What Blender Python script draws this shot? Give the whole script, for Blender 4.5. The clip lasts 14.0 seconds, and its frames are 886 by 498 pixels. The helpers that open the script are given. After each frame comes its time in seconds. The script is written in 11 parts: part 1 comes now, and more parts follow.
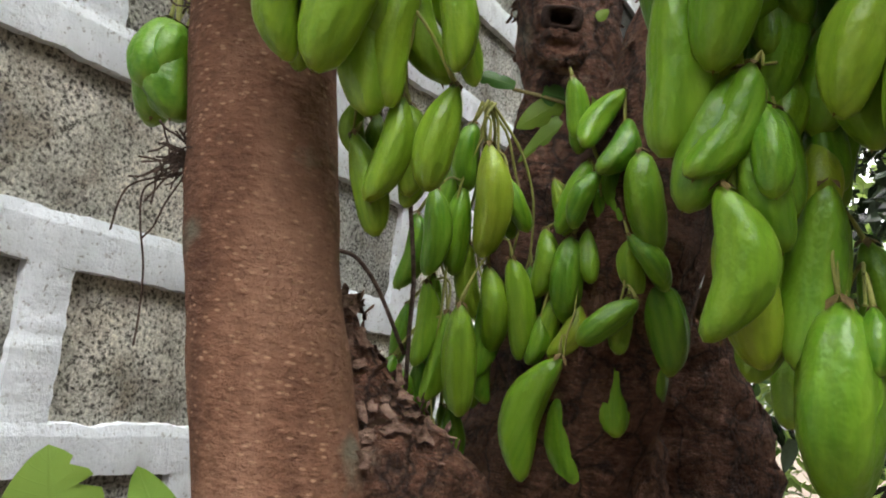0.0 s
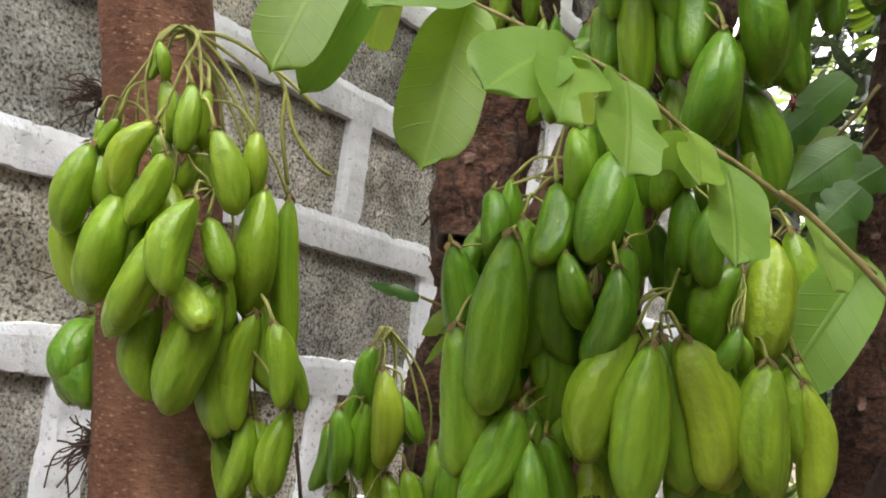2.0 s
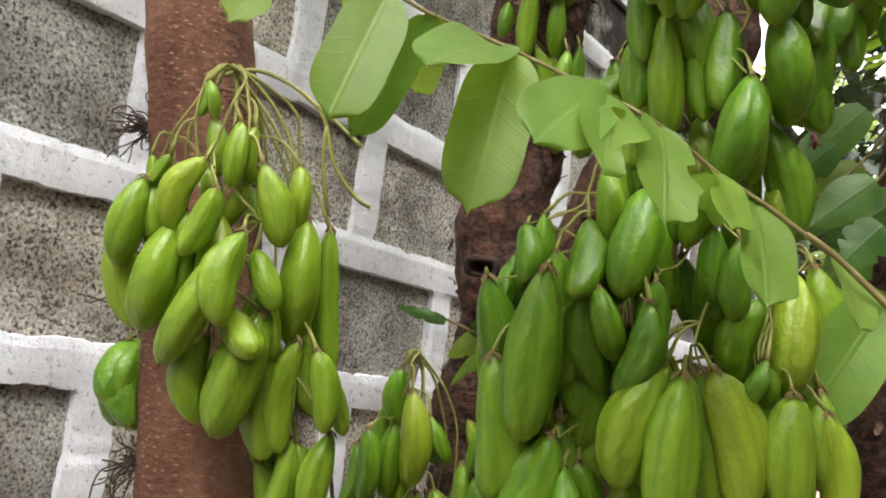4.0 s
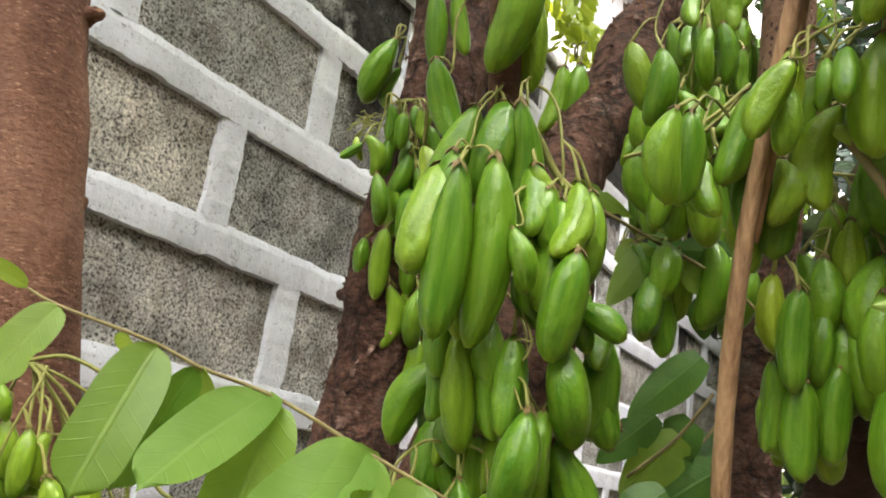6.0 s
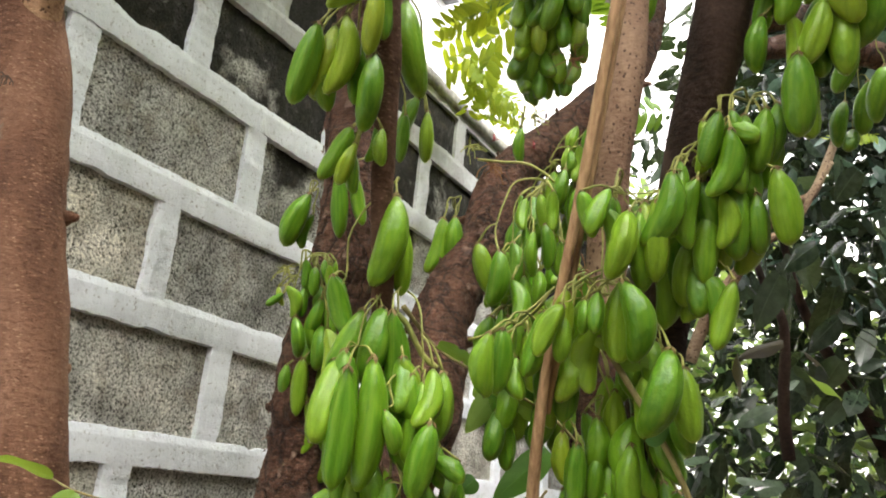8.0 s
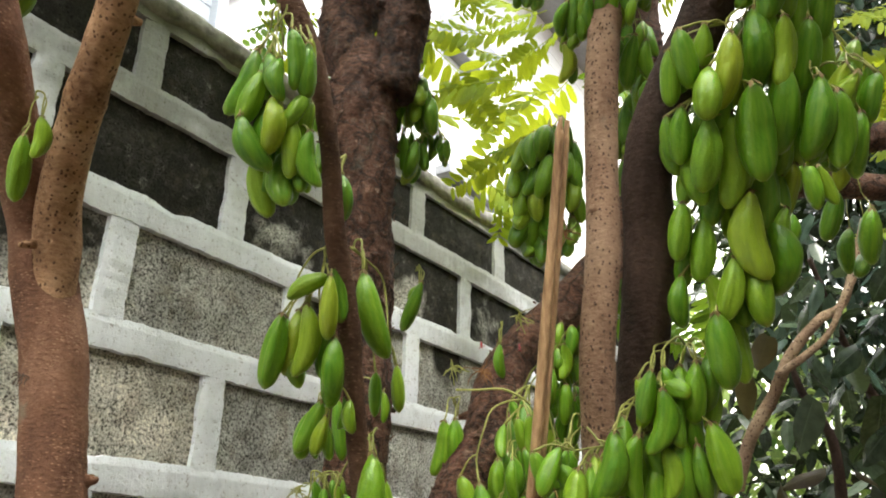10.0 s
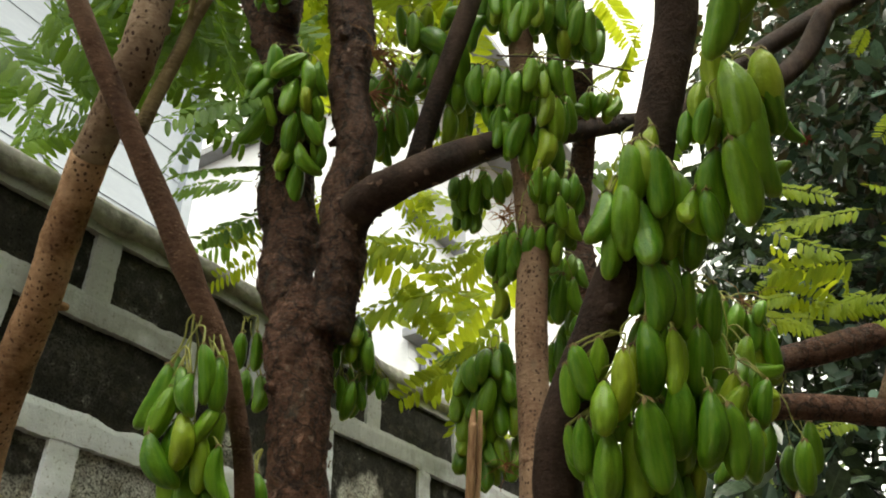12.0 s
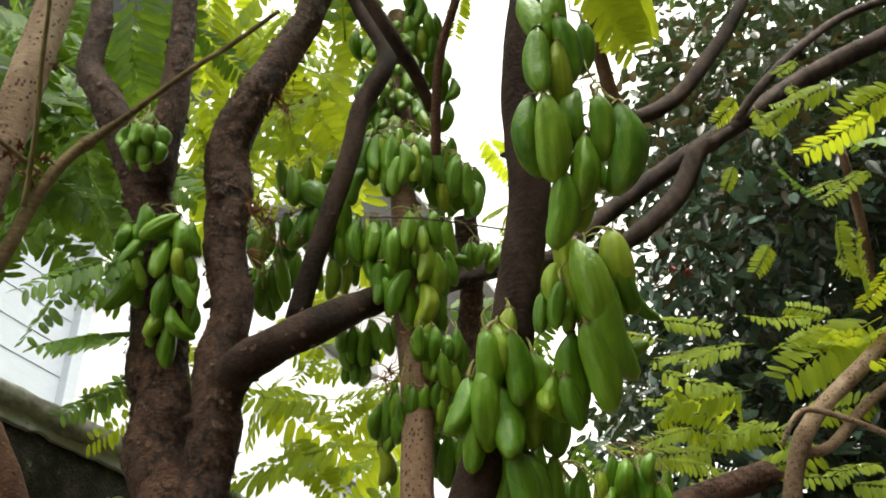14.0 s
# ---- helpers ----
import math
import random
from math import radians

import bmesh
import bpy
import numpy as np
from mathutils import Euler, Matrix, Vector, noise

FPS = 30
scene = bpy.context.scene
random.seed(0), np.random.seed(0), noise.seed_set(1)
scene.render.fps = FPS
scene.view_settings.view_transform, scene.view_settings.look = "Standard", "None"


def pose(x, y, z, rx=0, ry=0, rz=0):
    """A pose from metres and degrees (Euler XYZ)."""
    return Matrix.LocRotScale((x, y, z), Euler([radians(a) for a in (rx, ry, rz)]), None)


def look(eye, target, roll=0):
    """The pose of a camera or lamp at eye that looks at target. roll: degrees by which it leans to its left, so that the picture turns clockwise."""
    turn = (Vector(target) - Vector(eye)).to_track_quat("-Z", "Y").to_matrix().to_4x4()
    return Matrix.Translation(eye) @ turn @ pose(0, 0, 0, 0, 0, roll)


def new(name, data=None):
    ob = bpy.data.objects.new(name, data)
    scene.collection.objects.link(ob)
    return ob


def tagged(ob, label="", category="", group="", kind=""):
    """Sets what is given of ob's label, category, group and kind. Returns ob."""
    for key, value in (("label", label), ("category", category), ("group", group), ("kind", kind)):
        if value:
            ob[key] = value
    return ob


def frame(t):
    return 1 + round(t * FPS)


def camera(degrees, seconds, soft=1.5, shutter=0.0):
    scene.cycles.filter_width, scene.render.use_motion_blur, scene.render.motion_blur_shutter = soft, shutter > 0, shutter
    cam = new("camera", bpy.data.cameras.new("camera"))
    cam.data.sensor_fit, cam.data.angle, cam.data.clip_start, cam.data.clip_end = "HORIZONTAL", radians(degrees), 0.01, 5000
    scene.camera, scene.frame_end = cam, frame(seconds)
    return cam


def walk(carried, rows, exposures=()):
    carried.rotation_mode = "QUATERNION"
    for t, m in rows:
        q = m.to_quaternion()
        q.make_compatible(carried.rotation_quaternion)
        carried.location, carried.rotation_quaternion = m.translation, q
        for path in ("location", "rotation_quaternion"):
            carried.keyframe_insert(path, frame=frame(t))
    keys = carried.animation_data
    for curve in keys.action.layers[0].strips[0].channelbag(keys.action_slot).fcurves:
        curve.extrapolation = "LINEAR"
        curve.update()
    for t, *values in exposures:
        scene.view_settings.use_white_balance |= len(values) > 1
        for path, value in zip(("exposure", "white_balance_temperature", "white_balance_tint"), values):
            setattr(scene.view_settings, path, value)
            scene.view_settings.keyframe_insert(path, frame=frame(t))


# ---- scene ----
cam = camera(56.7, 14.0, 1.9)
PATH = [
    (0, (-0.906, -0.683, 0.905), (0.826, 0.261, 1.235), 7.2),
    (0.5, (-0.906, -0.709, 0.949), (0.824, 0.223, 1.318), 5.7),
    (1, (-0.907, -0.746, 0.977), (0.815, 0.212, 1.318), 7.3),
    (1.5, (-0.923, -0.781, 1.012), (0.76, 0.249, 1.339), 7.6),
    (2, (-0.93, -0.785, 1.02), (0.718, 0.308, 1.321), 6.5),
    (2.2, (-0.933, -0.783, 1.017), (0.703, 0.327, 1.319), 7.1),
    (4.3, (-0.95, -0.782, 1.03), (0.686, 0.319, 1.364), 6.9),
    (4.5, (-0.94, -0.785, 1.039), (0.679, 0.324, 1.426), 8.7),
    (5, (-0.935, -0.792, 1.06), (0.665, 0.32, 1.51), 9.7),
    (5.5, (-0.934, -0.808, 1.097), (0.685, 0.25, 1.605), 9.4),
    (6, (-0.943, -0.84, 1.119), (0.694, 0.167, 1.671), 8.0),
    (6.5, (-0.982, -0.834, 1.122), (0.647, 0.208, 1.633), 7.2),
    (7, (-1.026, -0.851, 1.137), (0.671, 0.074, 1.651), 7.1),
    (7.2, (-1.043, -0.87, 1.144), (0.692, -0.013, 1.651), 6.4),
    (9.3, (-1.11, -1.005, 1.244), (0.514, -0.049, 1.914), 2.4),
    (9.5, (-1.114, -1.012, 1.257), (0.496, -0.042, 1.939), 1.7),
    (10, (-1.121, -1.029, 1.273), (0.451, -0.042, 2.016), 1.2),
    (10.5, (-1.146, -1.044, 1.294), (0.389, -0.064, 2.121), 1.2),
    (11, (-1.16, -1.066, 1.318), (0.312, -0.125, 2.292), 0.8),
    (11.5, (-1.151, -1.078, 1.332), (0.313, -0.164, 2.342), 0.1),
    (12, (-1.146, -1.087, 1.35), (0.318, -0.247, 2.422), -1.1),
    (12.5, (-1.139, -1.097, 1.365), (0.311, -0.33, 2.509), -2.6),
    (13, (-1.14, -1.109, 1.386), (0.287, -0.448, 2.621), -5.6),
    (13.5, (-1.144, -1.114, 1.39), (0.265, -0.491, 2.665), -6.7),
    (14, (-1.133, -1.123, 1.394), (0.286, -0.563, 2.688), -8.2),
]
EXPOSURES = [(0, 0.86, 6200, 14), (1, 1.08, 6350, 13), (2.2, 0.95, 6450, 19), (4.5, 1.06, 6500, 19), (7, 1.08, 6550, 15), (9.5, 1.05, 6500, 12), (10, 0.98, 6600, 10), (10.5, 0.45, 6850, 5), (11, 0.16, 7000, 5), (12, 0.19, 6950, 5), (12.5, 0.34, 6900, 6), (13.5, 0.4, 6800, 6), (14, 0.44, 6800, 6)]
walk(cam, [(t, look(eye, target, roll)) for t, eye, target, roll in PATH], EXPOSURES)

# ---- world and light ----
world = bpy.data.worlds.new("overcast_sky")
scene.world = world
world.use_nodes = True
wn, wl = world.node_tree.nodes, world.node_tree.links
bg = wn["Background"]
sky = wn.new("ShaderNodeTexSky")
sky.sky_type = "NISHITA"
sky.sun_disc = False
sky.sun_elevation, sky.sun_rotation = radians(62), radians(215)
sky.air_density, sky.dust_density = 1.0, 4.0
grey = wn.new("ShaderNodeHueSaturation")
grey.inputs["Saturation"].default_value = 0.04
grey.inputs["Value"].default_value = 4.4
wl.new(sky.outputs[0], grey.inputs["Color"])
cloud = wn.new("ShaderNodeMix")
cloud.data_type, cloud.blend_type = "RGBA", "MULTIPLY"
cloud.inputs[0].default_value = 1.0
cloud.inputs[7].default_value = (1.0, 0.985, 0.93, 1)
wl.new(grey.outputs[0], cloud.inputs[6])
wl.new(cloud.outputs[2], bg.inputs["Color"])
bg.inputs["Strength"].default_value = 0.15
sun_data = bpy.data.lights.new("sun", "SUN")
sun_data.energy, sun_data.angle, sun_data.color = 0.6, radians(40), (1.0, 0.97, 0.92)
sun = new("sun", sun_data)
sun.matrix_world = look((-2.4, -3.0, 6.0), (-0.4, -0.4, 1.4))

# ---- materials ----


def material(name):
    m = bpy.data.materials.new(name)
    m.use_nodes = True
    nt = m.node_tree
    return m, nt.nodes, nt.links, nt.nodes["Principled BSDF"]


def ramp(nodes, links, source, stops):
    r = nodes.new("ShaderNodeValToRGB")
    e = r.color_ramp.elements
    while len(e) < len(stops):
        e.new(0.5)
    for i, (pos, col) in enumerate(stops):
        e[i].position, e[i].color = pos, (*col, 1) if len(col) == 3 else col
    links.new(source, r.inputs["Fac"])
    return r.outputs["Color"]


def place(nodes, links, scale=(1, 1, 1), kind="Object"):
    tc = nodes.new("ShaderNodeTexCoord")
    mp = nodes.new("ShaderNodeMapping")
    mp.inputs["Scale"].default_value = scale
    links.new(tc.outputs[kind], mp.inputs["Vector"])
    return mp.outputs["Vector"]


def noise_tex(nodes, links, vec, scale, detail=4.0, rough=0.55):
    n = nodes.new("ShaderNodeTexNoise")
    n.inputs["Scale"].default_value, n.inputs["Detail"].default_value = scale, detail
    n.inputs["Roughness"].default_value = rough
    links.new(vec, n.inputs["Vector"])
    return n.outputs["Fac"]


def voronoi(nodes, links, vec, scale, feature="F1"):
    v = nodes.new("ShaderNodeTexVoronoi")
    v.feature = feature
    v.inputs["Scale"].default_value = scale
    links.new(vec, v.inputs["Vector"])
    return v.outputs["Distance"]


def mix(nodes, links, fac, a, b, blend="MIX"):
    m = nodes.new("ShaderNodeMix")
    m.data_type, m.blend_type = "RGBA", blend
    for value, slot in ((fac, 0), (a, 6), (b, 7)):
        if isinstance(value, (int, float)):
            m.inputs[slot].default_value = value
        elif isinstance(value, tuple):
            m.inputs[slot].default_value = (*value, 1)
        else:
            links.new(value, m.inputs[slot])
    return m.outputs[2]


def math_node(nodes, links, op, a, b=None):
    m = nodes.new("ShaderNodeMath")
    m.operation = op
    for i, value in enumerate((a, b)):
        if value is None:
            continue
        if isinstance(value, (int, float)):
            m.inputs[i].default_value = value
        else:
            links.new(value, m.inputs[i])
    return m.outputs[0]


def bump(nodes, links, bsdf, height, strength, distance, before=None):
    b = nodes.new("ShaderNodeBump")
    b.inputs["Strength"].default_value, b.inputs["Distance"].default_value = strength, distance
    links.new(height, b.inputs["Height"])
    if before is not None:
        links.new(before, b.inputs["Normal"])
    links.new(b.outputs["Normal"], bsdf.inputs["Normal"])
    return b.outputs["Normal"]


def bark(name, dark, base, light, spots=0.0, spot_col=(0.4, 0.3, 0.2), flake=0.5, lichen=0.0, pores=0.0):
    m, n, l, p = material(name)
    tall = place(n, l, (1, 1, 0.35))
    flat = place(n, l, (1, 1, 2.6))
    big = noise_tex(n, l, tall, 22, 5)
    fine = noise_tex(n, l, flat, 150, 5, 0.65)
    col = ramp(n, l, big, [(0.38, dark), (0.5, base), (0.62, light)])
    col = mix(n, l, 0.35 if flake < 0.5 else 0.7, col, ramp(n, l, fine, [(0.38, dark), (0.52, base), (0.66, light)]))
    if flake > 0.5:
        # relief hardly shows by itself, so shade between scales is painted dark
        gaps = ramp(n, l, noise_tex(n, l, place(n, l, (1, 1, 0.75)), 75, 6, 0.7), [(0.4, (1, 1, 1)), (0.48, (0, 0, 0))])
        col = mix(n, l, math_node(n, l, "MULTIPLY", gaps, 0.6), col, dark)
        bent = n.new("ShaderNodeVectorMath")
        bent.operation = "MULTIPLY_ADD"
        sway = n.new("ShaderNodeTexNoise")
        sway.inputs["Scale"].default_value = 34
        sway.inputs["Detail"].default_value = 5
        l.new(place(n, l), sway.inputs["Vector"])
        l.new(sway.outputs["Color"], bent.inputs[0])
        bent.inputs[1].default_value = (0.05, 0.05, 0.05)
        l.new(place(n, l, (1, 1, 0.8)), bent.inputs[2])
        crack = ramp(n, l, voronoi(n, l, bent.outputs[0], 34, "DISTANCE_TO_EDGE"), [(0.0, (1, 1, 1)), (0.045, (0.3, 0.3, 0.3)), (0.1, (0, 0, 0))])
        plate = ramp(n, l, noise_tex(n, l, bent.outputs[0], 30, 4, 0.6), [(0.52, (0, 0, 0)), (0.57, (1, 1, 1))])
        col = mix(n, l, math_node(n, l, "MULTIPLY", plate, 0.2), col, light)
        # thin raised rings round the stem and pale flecks where the skin has lifted
        rings = noise_tex(n, l, place(n, l, (1, 1, 6)), 26, 6, 0.7)
        line = ramp(n, l, rings, [(0.5, (0, 0, 0)), (0.53, (1, 1, 1)), (0.56, (0, 0, 0))])
        col = mix(n, l, math_node(n, l, "MULTIPLY", line, 0.55), col, light)
        fleck = ramp(n, l, voronoi(n, l, place(n, l, (1, 1, 2.4)), 210), [(0.1, (1, 1, 1)), (0.2, (0, 0, 0))])
        col = mix(n, l, math_node(n, l, "MULTIPLY", fleck, 0.75), col, tuple(1.35 * c for c in light))
        col = mix(n, l, math_node(n, l, "MULTIPLY", crack, 0.85), col, tuple(0.35 * c for c in dark))
    lent = voronoi(n, l, place(n, l, (1, 1, 2.3)), 200)
    spot = ramp(n, l, lent, [(0.14, (1, 1, 1)), (0.3, (0, 0, 0))])
    fade = ramp(n, l, noise_tex(n, l, tall, 45, 2), [(0.38, (0.15, 0.15, 0.15)), (0.52, (1, 1, 1))])
    spot = mix(n, l, 1.0, spot, fade, "MULTIPLY")
    col = mix(n, l, math_node(n, l, "MULTIPLY", spot, spots), col, spot_col)
    if lichen:
        patch = ramp(n, l, noise_tex(n, l, place(n, l), 16, 4), [(0.63, (0, 0, 0)), (0.70, (1, 1, 1))])
        col = mix(n, l, math_node(n, l, "MULTIPLY", patch, lichen), col, (0.17, 0.2, 0.15))
    if pores:
        warp = n.new("ShaderNodeVectorMath")
        warp.operation = "ADD"
        l.new(place(n, l, (1, 1, 0.7)), warp.inputs[0])
        wob = n.new("ShaderNodeTexNoise")
        wob.inputs["Scale"].default_value = 60
        half = n.new("ShaderNodeVectorMath")
        half.operation = "SCALE"
        half.inputs["Scale"].default_value = 0.006
        l.new(place(n, l), wob.inputs["Vector"])
        l.new(wob.outputs["Color"], half.inputs[0])
        l.new(half.outputs[0], warp.inputs[1])
        hole = ramp(n, l, voronoi(n, l, warp.outputs[0], 240), [(0.24, (1, 1, 1)), (0.31, (0, 0, 0))])
        some = ramp(n, l, noise_tex(n, l, place(n, l), 90, 2), [(0.38, (0, 0, 0)), (0.45, (1, 1, 1))])
        hole = mix(n, l, 1.0, hole, some, "MULTIPLY")
        col = mix(n, l, math_node(n, l, "MULTIPLY", hole, 0.92), col, spot_col)
    l.new(col, p.inputs["Base Color"])
    p.inputs["Roughness"].default_value = 0.62 if flake > 0.5 else 0.8
    p.inputs["Specular IOR Level"].default_value = 0.26 if flake > 0.5 else 0.2
    first = bump(n, l, p, fine, 0.7, 0.004)
    if flake > 0.5:
        first = bump(n, l, p, math_node(n, l, "SUBTRACT", 1.0, crack), 0.6, 0.004, first)
        first = bump(n, l, p, rings, 0.7, 0.006, first)
    scales = noise_tex(n, l, place(n, l, (1, 1, 0.75)), 75, 6, 0.7)
    torn = ramp(n, l, scales, [(0.42, (0, 0, 0)), (0.5, (0.6, 0.6, 0.6)), (0.62, (1, 1, 1))])
    second = bump(n, l, p, torn, flake, 0.007, first)
    bump(n, l, p, big, 0.6, 0.006, second)
    return m


BARK_RED = bark("bark_red_brown", (0.094, 0.043, 0.026), (0.188, 0.092, 0.054), (0.28, 0.152, 0.096), 0.7, (0.4, 0.24, 0.15), 0.4, 0.6)
BARK_TRUNK = bark("bark_flaking", (0.036, 0.016, 0.01), (0.14, 0.06, 0.035), (0.275, 0.145, 0.092), 0.3, (0.3, 0.2, 0.13), 1.0, 0.35)
# scaly bark darkened in colour for the shade between the upper limbs
BARK_CROWN = bark("bark_scaly_shaded", (0.022, 0.01, 0.0065), (0.097, 0.042, 0.025), (0.235, 0.126, 0.08), 0.25, (0.2, 0.13, 0.09), 1.0, 0.25)
BARK_FORK = bark("bark_tan_fork", (0.2, 0.105, 0.053), (0.47, 0.275, 0.15), (0.68, 0.45, 0.28), 0.3, (0.11, 0.055, 0.03), 0.45, 0.25, 0.25)
BARK_PALE = bark("bark_pale_speckled", (0.15, 0.095, 0.058), (0.3, 0.205, 0.135), (0.47, 0.355, 0.245), 0.0, (0.06, 0.03, 0.02), 0.35, 0.3, 1.0)
BARK_STEM = bark("bark_brown_speckled", (0.11, 0.06, 0.036), (0.215, 0.128, 0.08), (0.32, 0.212, 0.14), 0.0, (0.05, 0.025, 0.016), 0.3, 0.3, 1.0)
# brown bark deepened in colour so backlit limbs stand as silhouettes
BARK_SHADED = bark("bark_shaded", (0.012, 0.007, 0.005), (0.04, 0.023, 0.017), (0.085, 0.053, 0.039), 0.12, (0.14, 0.095, 0.07), 0.45)
FLAKE = bark("bark_scale", (0.07, 0.038, 0.026), (0.165, 0.098, 0.07), (0.3, 0.205, 0.155), 0.0)
BARK_THIN = bark("bark_thin_stem", (0.06, 0.031, 0.02), (0.14, 0.074, 0.046), (0.22, 0.13, 0.085), 0.5, (0.3, 0.19, 0.12), 0.4)
BARK_OLIVE = bark("twig_olive", (0.1, 0.07, 0.03), (0.2, 0.145, 0.065), (0.31, 0.24, 0.12), 0.3, (0.34, 0.27, 0.15), 0.2)
ROOT = bark("dry_rootlet", (0.05, 0.032, 0.025), (0.1, 0.068, 0.052), (0.16, 0.11, 0.085), 0.0)


def fruit_material(name, sun_yellow):
    m, n, l, p = material(name)
    info = n.new("ShaderNodeObjectInfo")
    col = ramp(n, l, info.outputs["Random"], [(0.0, (0.042, 0.155, 0.007)), (0.3, (0.083, 0.23, 0.01)), (0.7, (0.155, 0.325, 0.015)), (0.9, (0.265, 0.4, 0.024)), (1.0, (0.4, 0.46, 0.033))])
    col = mix(n, l, sun_yellow, col, (0.3, 0.42, 0.025))
    vec = place(n, l, (1, 1, 0.4))
    mottle = noise_tex(n, l, vec, 5, 4)
    col = mix(n, l, 0.45, col, ramp(n, l, mottle, [(0.35, (0.052, 0.155, 0.006)), (0.65, (0.19, 0.325, 0.019))]))
    tall = place(n, l, (1, 1, 1))
    sep = n.new("ShaderNodeSeparateXYZ")
    l.new(tall, sep.inputs[0])
    top = ramp(n, l, math_node(n, l, "ADD", sep.outputs["Z"], 1.0), [(0.0, (1, 1, 1)), (0.12, (0, 0, 0))])
    col = mix(n, l, math_node(n, l, "MULTIPLY", top, 0.35), col, (0.3, 0.38, 0.03))
    turn = math_node(n, l, "ARCTAN2", sep.outputs["Y"], sep.outputs["X"])
    ridge = math_node(n, l, "ABSOLUTE", math_node(n, l, "COSINE", math_node(n, l, "MULTIPLY", turn, 2.5)))
    crest = ramp(n, l, ridge, [(0.9, (0, 0, 0)), (1.0, (1, 1, 1))])
    col = mix(n, l, math_node(n, l, "MULTIPLY", crest, 0.14), col, (0.3, 0.42, 0.06))
    dip = ramp(n, l, ridge, [(0.0, (1, 1, 1)), (0.35, (0, 0, 0))])
    col = mix(n, l, math_node(n, l, "MULTIPLY", dip, 0.18), col, (0.05, 0.14, 0.006))
    specks = ramp(n, l, voronoi(n, l, place(n, l, (1, 1, 2.2)), 9), [(0.02, (1, 1, 1)), (0.05, (0, 0, 0))])
    col = mix(n, l, math_node(n, l, "MULTIPLY", specks, 0.5), col, (0.16, 0.12, 0.03))
    l.new(col, p.inputs["Base Color"])
    p.inputs["Roughness"].default_value = 0.36
    p.inputs["Coat Weight"].default_value = 0.1
    p.inputs["Coat Roughness"].default_value = 0.2
    p.inputs["Specular IOR Level"].default_value = 0.36
    p.inputs["Subsurface Weight"].default_value = 0.12
    p.inputs["Subsurface Radius"].default_value = (0.25, 0.5, 0.08)
    p.inputs["Subsurface Scale"].default_value = 0.012
    bump(n, l, p, noise_tex(n, l, place(n, l, (1, 1, 1.8)), 5, 2), 0.13, 0.02)
    return m


FRUIT = fruit_material("bilimbi_skin", 0.0)
# yellower skin; the sun on the left bunch is put into its colour
FRUIT_SUN_YELLOW = fruit_material("bilimbi_skin_sun_yellow", 0.55)


def plain(name, dark, light, scale=60, rough=0.7, bumpiness=0.3, stretch=(1, 1, 1)):
    m, n, l, p = material(name)
    vec = place(n, l, stretch)
    f = noise_tex(n, l, vec, scale, 5)
    g = noise_tex(n, l, vec, scale * 0.13, 3)
    col = mix(n, l, 0.5, ramp(n, l, f, [(0.3, dark), (0.7, light)]), ramp(n, l, g, [(0.35, dark), (0.65, light)]))
    l.new(col, p.inputs["Base Color"])
    p.inputs["Roughness"].default_value = rough
    bump(n, l, p, f, bumpiness, 0.003)
    return m


DRY_WOOD = plain("dry_split_wood", (0.13, 0.055, 0.02), (0.58, 0.37, 0.19), 420, 0.8, 0.6, (1, 1, 0.05))
STALK = plain("green_stalk", (0.15, 0.17, 0.03), (0.36, 0.36, 0.09), 220, 0.6)
CALYX = plain("dry_calyx", (0.07, 0.035, 0.012), (0.2, 0.15, 0.04), 120, 0.8)
DRIED = plain("dried_flower", (0.11, 0.042, 0.016), (0.33, 0.16, 0.055), 160, 0.8)
PETAL = plain("red_petal", (0.18, 0.015, 0.02), (0.36, 0.05, 0.05), 200, 0.6)
TWIG = plain("leaf_twig", (0.13, 0.1, 0.03), (0.28, 0.24, 0.09), 160, 0.7)


